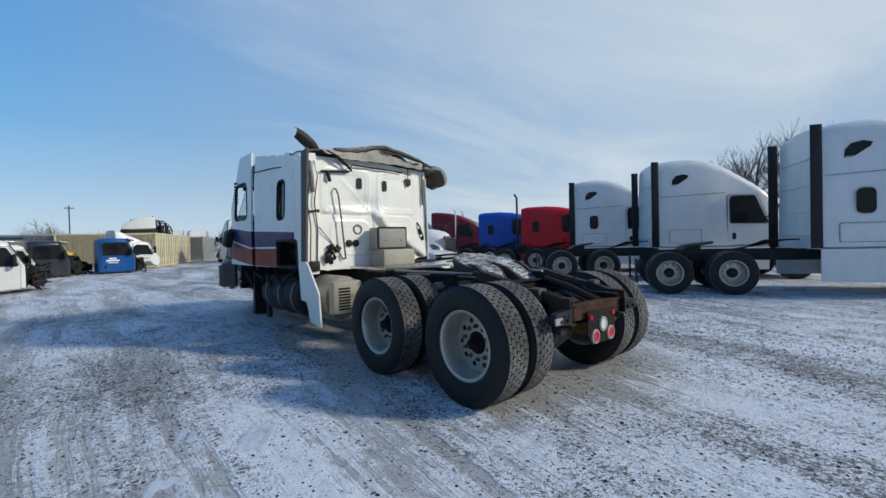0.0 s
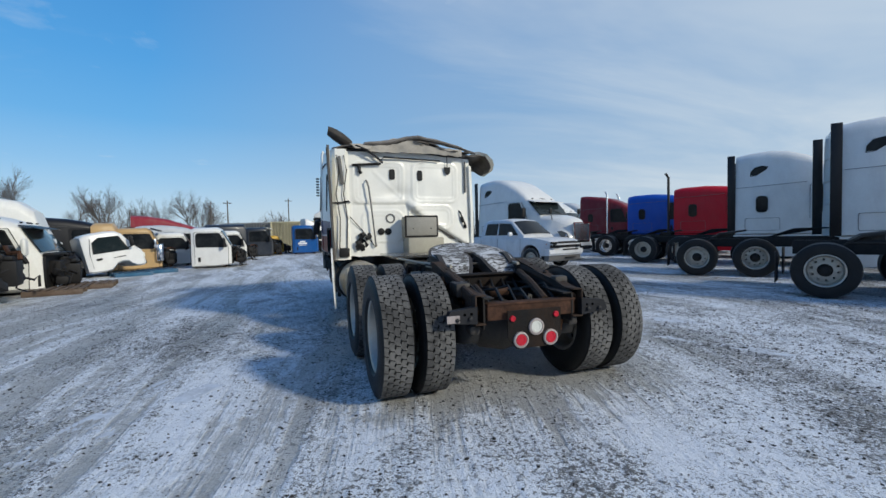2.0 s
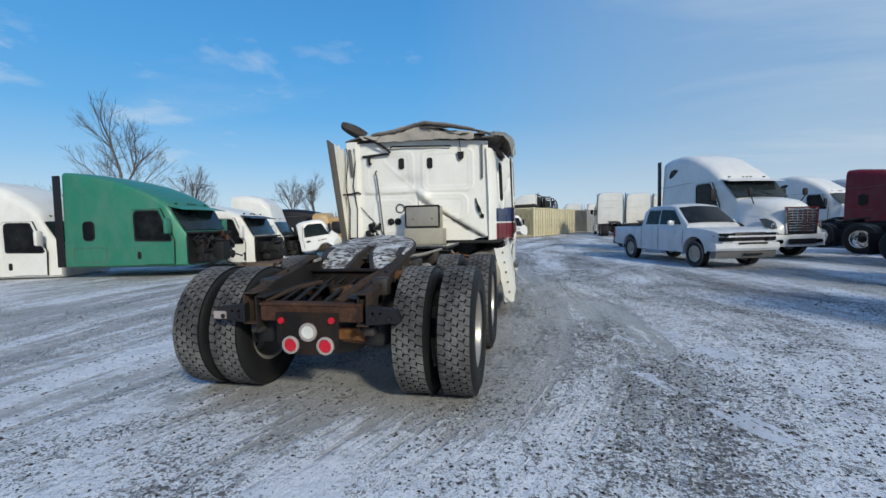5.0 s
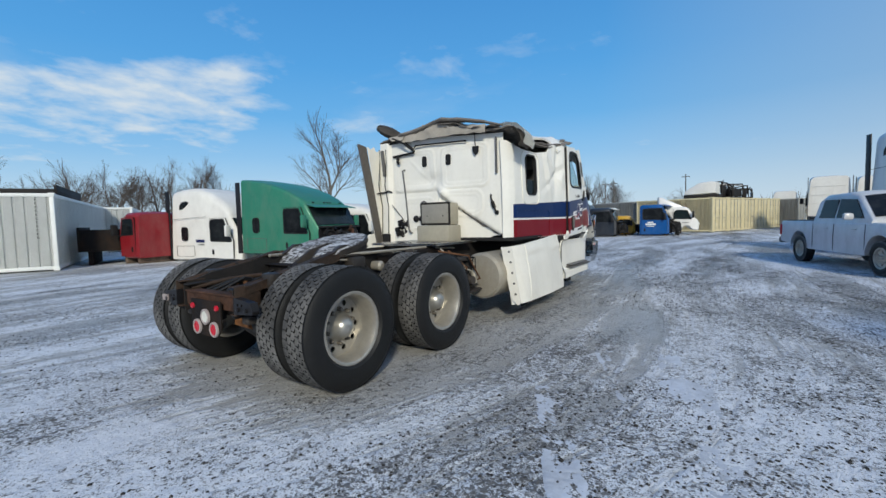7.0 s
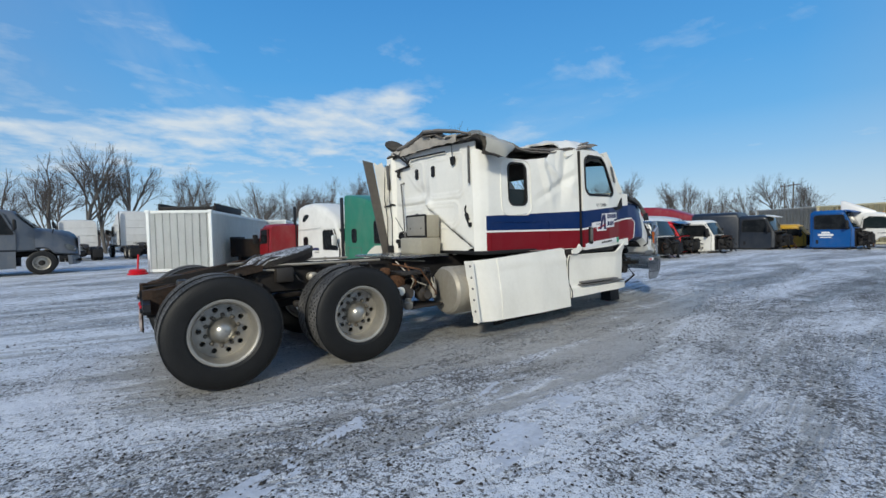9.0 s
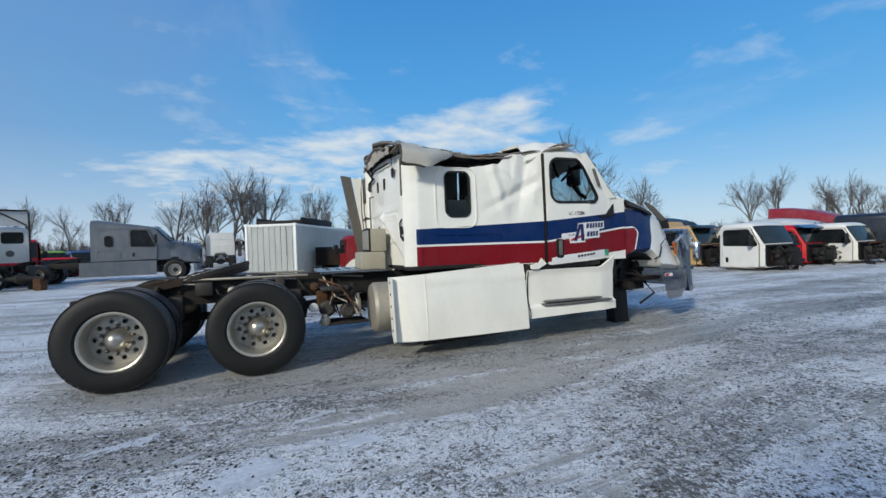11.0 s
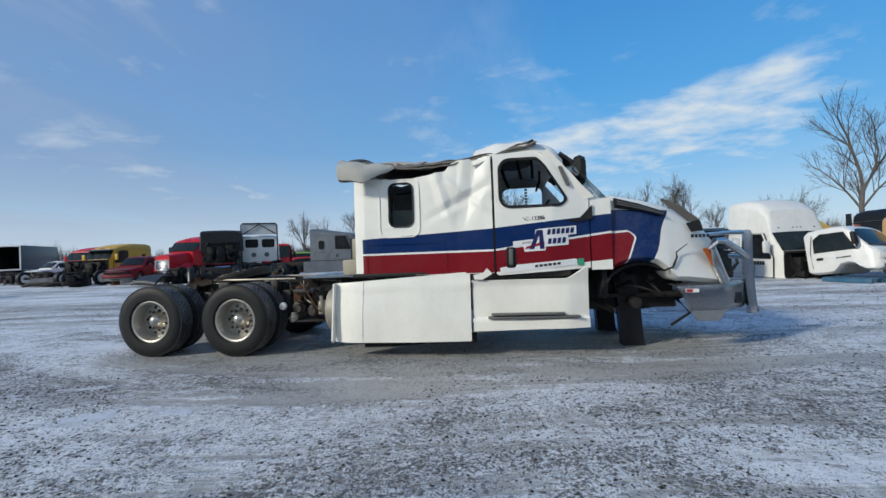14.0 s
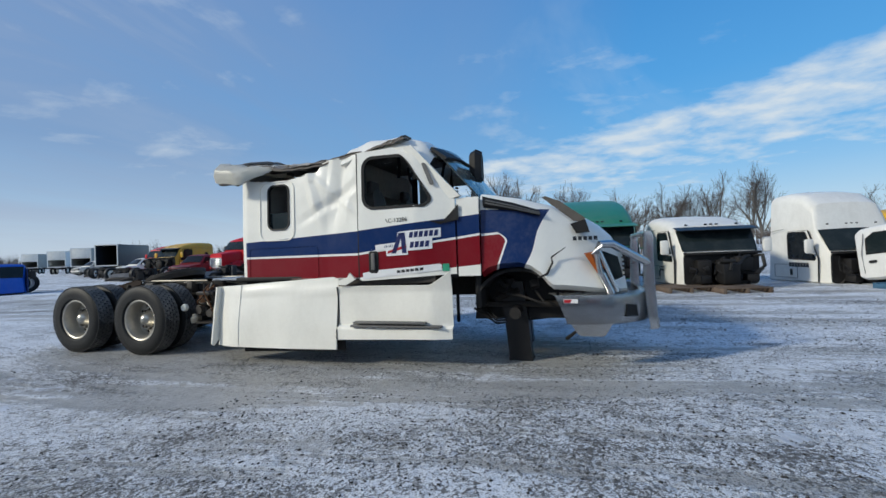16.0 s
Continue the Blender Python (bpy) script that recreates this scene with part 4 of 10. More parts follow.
def door_panel(parent, x, sign, paint, y0=4.98, y1=6.15, z0=1.1, zw=1.78, top=2.62, handle_mat=PLASTIC, open_glass=GLASS, sweep=0.35):
    """A cab door: raised panel, window with seal, handle and a dark gap round it."""
    o = [(y0, z0), (y1 - 0.02, z0), (y1, zw), (y1 - sweep, top), (y0 + 0.05, top), (y0, top - 0.05)]
    bm = bmesh.new()
    big = [(u + (0.011 if u > (y0 + y1) / 2 else -0.011), v + (0.011 if v > (z0 + top) / 2 else -0.011)) for u, v in o]
    slab(bm, big, 0.03, at_side(x + 0.002, sign))
    gap = part("door_gap", bm, PLASTIC, parent)
    bm = bmesh.new()
    slab(bm, o, 0.03, at_side(x + 0.012, sign))
    d = part("door", bm, paint, parent)
    w = [(y0 + 0.09, zw + 0.03), (y0 + 0.13, zw), (y1 - 0.14, zw - 0.02), (y1 - 0.09, zw + 0.03), (y1 - 0.13 - sweep * 0.25, zw + 0.26), (y1 - sweep - 0.07, top - 0.075), (y1 - sweep - 0.14, top - 0.055), (y0 + 0.17, top - 0.055), (y0 + 0.10, top - 0.10), (y0 + 0.08, top - 0.2)]
    side_window(d, x + 0.012, sign, 0, 0, 0, 0, outline=w, glass=open_glass, name="door_window")
    bm = bmesh.new()
    slab(bm, rounded(0.10, 0.2, 0.03, 2, y0 + 0.17, z0 + 0.25), 0.02, at_side(x + 0.022, sign))
    part("door_handle", bm, handle_mat, d)
    return d


HOOD_TOP = [(6.42, 1.99), (6.8, 1.93), (7.2, 1.83), (7.5, 1.71), (7.72, 1.58), (7.88, 1.42), (7.98, 1.22)]
HOOD_W = [(6.42, 1.13), (6.8, 1.14), (7.15, 1.10), (7.45, 1.02), (7.7, 0.93), (7.9, 0.80), (7.98, 0.70)]
HOOD_LOW = [(6.42, 1.03), (6.5, 1.09), (6.65, 1.125), (6.85, 1.135), (6.98, 1.10), (7.1, 1.0), (7.18, 0.88), (7.3, 0.875), (7.98, 0.80)]


def span(a, b, step):
    n = max(1, round((b - a) / step))
    return [a + (b - a) * i / n for i in range(n + 1)]


def lerp_table(x, table):
    if x <= table[0][0]:
        return table[0][1]
    for (a, p), (b, q) in zip(table, table[1:]):
        if x <= b:
            return p + (q - p) * (x - a) / (b - a)
    return table[-1][1]


AERO_TOP = [(6.58, 1.99), (7.0, 1.95), (7.4, 1.89), (7.7, 1.81), (7.88, 1.70), (7.98, 1.52)]
AERO_W = [(6.58, 1.13), (7.15, 1.12), (7.5, 1.05), (7.75, 0.96), (7.9, 0.86), (7.98, 0.76)]


def aero_front(t, paint):
    """A sloping hood with its fenders, headlights, grille and bumper; the wheel arch stays open."""
    bm = bmesh.new()
    rings = []
    for y in span(6.72, 8.12, 0.07):
        yy = y - 0.14
        zt, hw_, zb_ = lerp_table(yy, AERO_TOP), lerp_table(yy, AERO_W) + 0.03, lerp_table(yy, HOOD_LOW)
        rings.append(section(y, hw_, zb_, zt, 0.22 + 0.14 * (yy - 6.42), 0.14 + 0.16 * (yy - 6.42), 0.05, 5))
    loft(bm, rings)
    hd = part("hood", bm, paint, t)
    for sgn in (1, -1):
        bm = bmesh.new()
        slab(bm, [(7.66, 1.28), (7.80, 1.30), (8.02, 1.18), (8.08, 0.98), (7.94, 0.93), (7.80, 1.02)], 0.06, lambda u, v, d, sgn=sgn: Vector((sgn * (1.02 - 0.46 * (u - 7.66) - d), u, v)))
        hl = part("headlight", bm, HEADLAMP, hd, "clear grey headlight")
        bm = bmesh.new()
        lathe(bm, [(0.0, 0.07), (-0.03, 0.06), (-0.045, 0.0001)], "y", 12, (0, 0, 0))
        for v in bm.verts:
            v.co = Vector((sgn * 0.86, 8.00, 1.08)) + Vector((v.co.x, -v.co.y, v.co.z))
        part("reflector", bm, CHROME, hl)
        bm = bmesh.new()
        tube(bm, [(sgn * 1.08, 6.74, 1.90), (sgn * 0.98, 7.4, 1.74), (sgn * 0.78, 7.9, 1.48)], 0.008, 5)
        part("hood_crease", bm, paint, hd)
        bm = bmesh.new()
        tube(bm, [(sgn * 0.86, 7.28, 1.78), (sgn * 1.0, 7.34, 2.0), (sgn * 1.02, 7.34, 2.06)], 0.018, 6)
        box(bm, (sgn * 1.03, 7.33, 2.16), (0.16, 0.09, 0.24), 0.04)
        part("hood_mirror", bm, PLASTIC, hd)
    bm = bmesh.new()
    slab(bm, [(-0.54, 1.58), (0.54, 1.58), (0.47, 0.84), (-0.47, 0.84)], 0.05, on_y(8.17))
    g = part("grille", bm, BLACKP, hd)
    for k in range(9):
        bm = bmesh.new()
        box(bm, (0, 8.175, 0.90 + 0.08 * k), (0.93 + 0.014 * k, 0.03, 0.032), 0.008)
        part("grille_bar", bm, CHROME, g)
    for k in range(5):
        bm = bmesh.new()
        box(bm, (-0.36 + 0.18 * k, 8.18, 1.21), (0.018, 0.03, 0.7), 0.004)
        part("grille_bar", bm, CHROME, g)
    bm = bmesh.new()
    o = [(-0.60, 1.64), (0.60, 1.64), (0.53, 0.80), (-0.53, 0.80)]
    band(bm, o, [(u * 0.90, 1.22 + (v - 1.22) * 0.90) for u, v in o], on_y(8.20), 0.06)
    part("grille_surround", bm, CHROME, g)
    return hd


def tractor(name, label, paint, group="", roof=CASCADE_ROOF, hood=True, chassis=True, windows=True, vent=True, extender=True, stacks=False, rim=RIM_OUT, hub=HUB_FAR,
            y_start=3.0, skirts=True, visor=False, engine=False, seed=1, hood_style="aero", grille=True, bunk_z=2.05, seam=True, marks=None, mirrors=True, front_wheels=True,
            hw=1.2, corner=0.30):
    """A sleeper tractor; its origin is on the ground under the rear axle, its nose towards +y."""
    rng = random.Random(seed)
    t = thing(name, label, "truck", group)
    ys = (6.1, 6.78) if hood else (5.98, 6.40)
    body = cab_shell(t, paint, roof, y_start, hw, y_screen=ys, corner=corner)
    zt = max(z for _, z in roof)
    for sgn in (1, -1):
        door_panel(body, hw - 0.04, sgn, paint)
        if windows:
            side_window(body, hw, sgn, max(y_start, 3.0) + 0.74, bunk_z, 0.3, 0.5, 0.1, name="bunk_window")
        if vent and zt > 3.6:
            y = y_start + 0.42
            side_window(body, hw - 0.105, sgn, 0, 0, 0, 0, outline=[(y, 3.0), (y + 0.16, 3.02), (y + 0.42, 3.2), (y + 0.46, 3.28), (y + 0.3, 3.32), (y + 0.12, 3.28), (y + 0.02, 3.16)], name="vent_window")
        if extender:
            bm = bmesh.new()
            box(bm, (sgn * (hw - 0.02), y_start - 0.12, (1.05 + zt - 0.1) / 2), (0.035, 0.22, zt - 1.15), 0.012)
            part("side_extender", bm, BLACKP, t)
        if mirrors:
            mirror(t, hw, sgn, 6.12, 2.15, PLASTIC if hood else paint)
        if seam:
            bm = bmesh.new()
            tube(bm, [(sgn * (hw + 0.002), y_start + 0.03, 2.62), (sgn * (hw - 0.012), 4.9, 2.70)], 0.008, 5)
            part("roof_seam", bm, GREYPLASTIC, body)
        bm = bmesh.new()
        band(bm, rounded(0.95, 0.42, 0.05, 3, y_start + 0.75, 1.38), rounded(0.93, 0.40, 0.045, 3, y_start + 0.75, 1.38), at_side(hw + 0.004, sgn), 0.012)
        part("luggage_door_edge", bm, GREYPLASTIC, body)
    # back wall ribs
    for dz in (1.35, 1.9, 2.5, 3.1):
        if dz < roof[0][1] - 0.2:
            bm = bmesh.new()
            box(bm, (0, y_start - 0.012, dz), (hw * 1.6, 0.03, 0.05), 0.01)
            part("back_rib", bm, paint, body)
    bm = bmesh.new()
    sloped_plate(bm, hw - 0.20, hw - 0.16, (ys[1], 1.97), (ys[0] + 0.04, 2.66), lift=0.012, bow=0.05, inset=0.06)
    ws = part("windscreen", bm, GLASS2, body)
    for sx_ in (-0.5, 0.1):
        bm = bmesh.new()
        tube(bm, [(sx_, ys[1] - 0.02, 2.06), (sx_ + 0.45, ys[1] - 0.12, 2.24)], 0.012, 5)
        part("wiper", bm, PLASTIC, ws)
    if visor:
        bm = bmesh.new()
        rings = [[(s * (hw - 0.12), ys[0] + 0.1 * (1 - s * s), 2.72), (s * (hw - 0.1), ys[0] + 0.40 + 0.12 * (1 - s * s), 2.62), (s * (hw - 0.1), ys[0] + 0.40 + 0.12 * (1 - s * s), 2.60), (s * (hw - 0.12), ys[0] + 0.1 * (1 - s * s), 2.70)] for s in (-1, -0.5, 0, 0.5, 1)]
        loft(bm, rings)
        part("sun_visor", bm, paint if visor is True else visor, body)
    for dx in (-0.7, -0.15, 0, 0.15, 0.7):
        bm = bmesh.new()
        box(bm, (dx, ys[0] - 0.03, 2.79), (0.08, 0.06, 0.04), 0.015)
        part("marker_lamp", bm, PLASTIC, body)
    if hood:
        if hood_style == "aero":
            hd = aero_front(t, paint)
        else:
            bm = bmesh.new()
            loft(bm, [section(6.7, 0.8, 1.0, 1.95, 0.2, 0.05), section(7.6, 0.66, 0.95, 1.86, 0.2, 0.05), section(8.35, 0.55, 0.9, 1.76, 0.15, 0.02)])
            hd = part("hood", bm, paint, t)
        for sgn in (1, -1) if hood_style != "aero" else ():
            bm = bmesh.new()
            rings = []
            for k in range(9):
                a = radians(8 + 168 * k / 8)
                y, z = 6.9 - 0.66 * math.cos(a) * 1.02, 0.5 + 0.66 * math.sin(a)
                yi, zi = 6.9 - 0.60 * math.cos(a), 0.5 + 0.60 * math.sin(a)
                xo = 1.17 - (0.10 if k > 6 else 0)
                rings.append([(sgn * 0.62, y, z + 0.10), (sgn * (xo - 0.08), y, z + 0.05), (sgn * xo, y, z - 0.03), (sgn * xo, yi, zi - 0.02), (sgn * 0.62, yi, zi)])
            loft(bm, rings)
            part("fender", bm, paint, hd)
            bm = bmesh.new()
            loft(bm, [section(7.3, 0.3, 0.72, 1.25, 0.12, 0.05), section(7.75, 0.27, 0.7, 1.12, 0.12, 0.05), section(8.0, 0.15, 0.75, 1.0, 0.1, 0.02)])
            for v in bm.verts:
                v.co.x += sgn * 0.86
            part("fender_nose", bm, paint, hd)
            bm = bmesh.new()
            lathe(bm, [(-0.1, 0.16), (0.0, 0.17), (0.05, 0.14), (0.08, 0.07), (0.085, 0.0001)], "y", 18, (0, 0, 0))
            for v in bm.verts:
                v.co = Vector((v.co.x * 0.9, v.co.y, v.co.z * 0.75))
                v.co += Vector((sgn * 0.84, 7.86, 1.0))
            part("headlight", bm, GLASS2, hd)
        if grille and hood_style != "aero":
            gy = 8.1 if hood_style == "aero" else 8.36
            bm = bmesh.new()
            box(bm, (0, gy - 0.02, 1.15), (0.98, 0.06, 0.62), 0.05)
            g = part("grille", bm, BLACKP, hd)
            for k in range(8):
                bm = bmesh.new()
                box(bm, (0, gy + 0.02, 0.9 + 0.068 * k), (0.92, 0.03, 0.03), 0.008)
                part("grille_bar", bm, CHROME, g)
            bm = bmesh.new()
            band(bm, rounded(1.04, 0.68, 0.08, 3, 0, 1.15), rounded(0.92, 0.57, 0.06, 3, 0, 1.15), on_y(gy + 0.04), 0.05)
            part("grille_surround", bm, CHROME, g)
        bm = bmesh.new()
        loft(bm, [[(s * 1.18, 8.2 - 0.3 * s * s + dy, z) for dy, z in ((-0.12, 0.38), (0.0, 0.4), (0.02, 0.6), (-0.02, 0.78), (-0.14, 0.8))] for s in (-1, -0.6, -0.2, 0.2, 0.6, 1)])
        bp = part("bumper", bm, paint if hood_style == "aero" else CHROME, t)
        bm = bmesh.new()
        slab(bm, rounded(1.0, 0.16, 0.03, 2, 0, 0.56), 0.03, on_y(8.235))
        part("bumper_grille", bm, PLASTIC, bp)
        for sgn in (1, -1):
            bm = bmesh.new()
            slab(bm, rounded(0.2, 0.12, 0.04, 3, sgn * 0.72, 0.56), 0.03, on_y(8.15))
            part("fog_lamp", bm, GLASS, bp)
    if engine:
        engine_front(t, rng, ys[1], 1.06, 1.95, hw - 0.2)
    if chassis:
        rails(t, -0.5, 7.9)
        axles(t, (0, 1.32), rng)
        tandem(t, rim=rim, hub=hub)
        fifth_wheel(t, 0.66, 1.17)
        if front_wheels:
            for sgn in (1, -1):
                wheel(t, sgn * 1.02, 6.9, side=sgn, rim=rim, hub=HUB_FAR)
        for sgn in (1, -1):
            bm = bmesh.new()
            box(bm, (sgn * 0.9, -0.72, 0.55), (0.6, 0.02, 0.6), 0.006)
            part("mud_flap", bm, PLASTIC, t)
            bm = bmesh.new()
            if skirts:
                slab(bm, [(2.95, 0.32), (6.1, 0.32), (6.12, 1.03), (2.95, 1.03)], 0.03, at_side(hw + 0.01, sgn))
                part("side_skirt", bm, paint, t)
            else:
                lathe(bm, [(3.3, 0.0001), (3.3, 0.3), (4.9, 0.3), (4.9, 0.0001)], "y", 20, (sgn * 0.85, 0, 0.72))
                part("fuel_tank", bm, CHROME, t)
        for k in range(5):
            bm = bmesh.new()
            tube(bm, [(-0.3 + 0.15 * k, 1.6, 1.0), (-0.2 + 0.12 * k, 2.2, 1.12 + 0.03 * k), (-0.3 + 0.15 * k, 2.9, 1.25)], 0.02, 6)
            part("air_line", bm, FRAME, t)
    if stacks:
        for sgn in ((1, -1) if stacks is True else (1,)):
            bm = bmesh.new()
            tube(bm, [(sgn * (hw + 0.02), y_start - 0.2 if stacks == "rear" else 4.85, 1.0), (sgn * (hw + 0.02), y_start - 0.2 if stacks == "rear" else 4.85, 3.55), (sgn * (hw + 0.02), (y_start - 0.2 if stacks == "rear" else 4.85) - 0.12, 3.75)], 0.055, 12)
            part("exhaust_stack", bm, BLACKP if stacks == "rear" else CHROME, t)
    if marks:
        marks(t, hw)
    return t


def bars(parent, x, sign, y, z, lengths, h=0.05, gap=0.03, mat=INK, lift=0.016, name="marking", slope=0.0):
    """Unreadable or private lettering as plain bars."""
    u = y
    for ln in lengths:
        bm = bmesh.new()
        slab(bm, [(u, z + slope * (u - y)), (u + ln, z + slope * (u + ln - y)), (u + ln, z + h + slope * (u + ln - y)), (u, z + h + slope * (u - y))], 0.004, at_side(x + lift, sign))
        part(name, bm, mat, parent)
        u += ln + gap


def put(t, x, y, heading, z=0.0, pitch=0.0, roll=0.0):
    """Stands a vehicle at a place; heading is the turn from +y, counter-clockwise."""
    t.matrix_basis = Matrix.Translation((x, y, z)) @ rot(0, 0, heading) @ rot(pitch, roll, 0)
    return t


def put_door(t, x, y, heading, z=0.0, ref=(1.2, 5.45), pitch=0.0, roll=0.0):
    """The same, by the place of its door window."""
    a = radians(heading)
    ox = ref[0] * math.cos(a) - ref[1] * math.sin(a)
    oy = ref[0] * math.sin(a) + ref[1] * math.cos(a)
    return put(t, x - ox, y - oy, heading, z, pitch, roll)


# ---------------------------------------------------------------- the wrecked truck
def livery(name, hood=False):
    """White paint with the blue and red bands, as lines of y and z on the cab."""
    m = bpy.data.materials.new(name)
    m.use_nodes = True
    nt = m.node_tree
    b = nt.nodes["Principled BSDF"]
    tc = nt.nodes.new("ShaderNodeTexCoord")
    co = tc.outputs["Object"]
    sep = nt.nodes.new("ShaderNodeSeparateXYZ")
    wire(nt, co, sep.inputs[0])
    y, z = sep.outputs[1], sep.outputs[2]

    def line(y0, z0, k):
        return math_node(nt, "ADD", math_node(nt, "MULTIPLY", math_node(nt, "SUBTRACT", y, y0), k), z0)

    def below(v, lim):
        return math_node(nt, "LESS_THAN", v, lim)

    def both(*f):
        r = f[0]
        for q in f[1:]:
            r = math_node(nt, "MULTIPLY", r, q)
        return r

    zb = math_node(nt, "MAXIMUM", line(3.24, 1.56, 0.04), line(4.99, 1.63, 0.086))
    zw = math_node(nt, "MAXIMUM", line(3.2, 1.350, 0.0), line(4.98, 1.352, 0.12))
    zr = math_node(nt, "MAXIMUM", line(3.2, 1.058, 0.006), line(4.97, 1.072, 0.078))
    if hood:
        zr = line(6.3, 1.10, -0.2)
    big = noise_tex(nt, co, 1.6, 7, 0.68, 0.4)
    fine = noise_tex(nt, co, 22, 5, 0.7)
    dirt = ramp(nt, math_node(nt, "ADD", math_node(nt, "MULTIPLY", big, 0.7), math_node(nt, "MULTIPLY", fine, 0.3)), [(0.47, 0.0), (0.80, 0.30)])
    white = mix(nt, ramp(nt, fine, [(0.3, 0.0), (0.7, 1.0)]), (0.82, 0.81, 0.755), (0.87, 0.86, 0.80))
    blue = (0.0022, 0.022, 0.105)
    red = (0.185, 0.007, 0.014)
    if not hood:
        tail = math_node(nt, "GREATER_THAN", y, 3.185)
        is_blue = both(below(z, zb), math_node(nt, "GREATER_THAN", z, zw), tail)
        is_red = both(below(z, zw), math_node(nt, "GREATER_THAN", z, zr), tail)
        d = math_node(nt, "ABSOLUTE", math_node(nt, "SUBTRACT", z, zw))
        is_line = both(below(d, 0.013), tail)
        col = mix(nt, is_blue, white, blue)
        col = mix(nt, is_red, col, red)
        col = mix(nt, is_line, col, (0.78, 0.78, 0.76))
    else:
        wob = math_node(nt, "MULTIPLY", math_node(nt, "SINE", math_node(nt, "MULTIPLY", z, 11.0)), 0.018)
        slant = math_node(nt, "ADD", math_node(nt, "MULTIPLY", z, 0.42), 6.42)
        is_blue = both(below(y, math_node(nt, "ADD", wob, slant)), below(z, line(6.45, 1.80, -0.03)))
        # a red tongue with a rounded end and a white edge
        dz = math_node(nt, "SUBTRACT", z, 1.43)
        up = math_node(nt, "MULTIPLY", math_node(nt, "MULTIPLY", math_node(nt, "MAXIMUM", dz, 0.0), math_node(nt, "MAXIMUM", dz, 0.0)), 9.0)
        dn = math_node(nt, "MULTIPLY", math_node(nt, "MAXIMUM", math_node(nt, "MULTIPLY", dz, -1.0), 0.0), 0.36)
        tip = math_node(nt, "SUBTRACT", math_node(nt, "SUBTRACT", 6.70, up), dn)
        edge = both(below(y, math_node(nt, "ADD", tip, 0.022)), below(z, line(6.2, 1.515, 0.06)))
        is_red = both(below(y, tip), below(z, line(6.2, 1.49, 0.06)))
        col = mix(nt, is_blue, white, blue)
        col = mix(nt, edge, col, (0.78, 0.78, 0.76))
        col = mix(nt, is_red, col, red)
    grime = math_node(nt, "MULTIPLY", dirt, 0.55) if hood else math_node(nt, "MULTIPLY", dirt, math_node(nt, "SUBTRACT", 1.0, math_node(nt, "MULTIPLY", math_node(nt, "ADD", is_blue, is_red), 0.85)))
    col = mix(nt, grime, col, (0.38, 0.35, 0.30))
    wire(nt, col, b.inputs["Base Color"])
    wire(nt, math_node(nt, "ADD", math_node(nt, "MULTIPLY", dirt, 0.6), 0.3), b.inputs["Roughness"])
    b.inputs["Specular IOR Level"].default_value = 0.25
    bn = nt.nodes.new("ShaderNodeBump")
    bn.inputs["Strength"].default_value = 0.12
    bn.inputs["Distance"].default_value = 0.02
    wire(nt, noise_tex(nt, co, 3.5, 3, 0.5), bn.inputs["Height"])
    wire(nt, bn.outputs[0], b.inputs["Normal"])
    return m


LIVERY = livery("striped_livery")
LIVERY_HOOD = livery("striped_hood_livery", True)


def hole_distance(u, v, h):
    """Signed distance to a rounded rectangle (cu, cv, w, h, r)."""
    cu, cv, w, hh, r = h
    qx, qy = abs(u - cu) - w / 2 + r, abs(v - cv) - hh / 2 + r
    return math.hypot(max(qx, 0), max(qy, 0)) + min(max(qx, qy), 0) - r


def skin(bm, us, v_low, v_high, rows, place, holes=(), thick=0.02):
    """A curved sheet: columns at us, from v_low(u) to v_high(u), with rounded holes cut and given thickness."""
    pts = [[(u, v_low(u) + (v_high(u) - v_low(u)) * k / rows) for k in range(rows + 1)] for u in us]
    keep = {}
    for i in range(len(us) - 1):
        for k in range(rows):
            cu = sum(pts[a][b][0] for a, b in ((i, k), (i + 1, k), (i + 1, k + 1), (i, k + 1))) / 4
            cv = sum(pts[a][b][1] for a, b in ((i, k), (i + 1, k), (i + 1, k + 1), (i, k + 1))) / 4
            keep[i, k] = all(hole_distance(cu, cv, h) > 0 for h in holes)
    vs = {}

    def vert(i, k):
        if (i, k) in vs:
            return vs[i, k]
        u, v = pts[i][k]
        around = [keep.get(c) for c in ((i, k), (i - 1, k), (i, k - 1), (i - 1, k - 1))]
        if False in around and True in around:
            for h in holes:
                d = hole_distance(u, v, h)
                if abs(d) < 0.09:
                    e = 0.002
                    gu = (hole_distance(u + e, v, h) - hole_distance(u - e, v, h)) / (2 * e)
                    gv = (hole_distance(u, v + e, h) - hole_distance(u, v - e, h)) / (2 * e)
                    u, v = u - d * gu, v - d * gv
        vs[i, k] = bm.verts.new(place(u, v))
        return vs[i, k]

    for (i, k), ok in keep.items():
        if ok:
            bm.faces.new((vert(i, k), vert(i + 1, k), vert(i + 1, k + 1), vert(i, k + 1)))
    bmesh.ops.recalc_face_normals(bm, faces=bm.faces)
    if thick:
        bmesh.ops.solidify(bm, geom=list(bm.faces), thickness=thick)


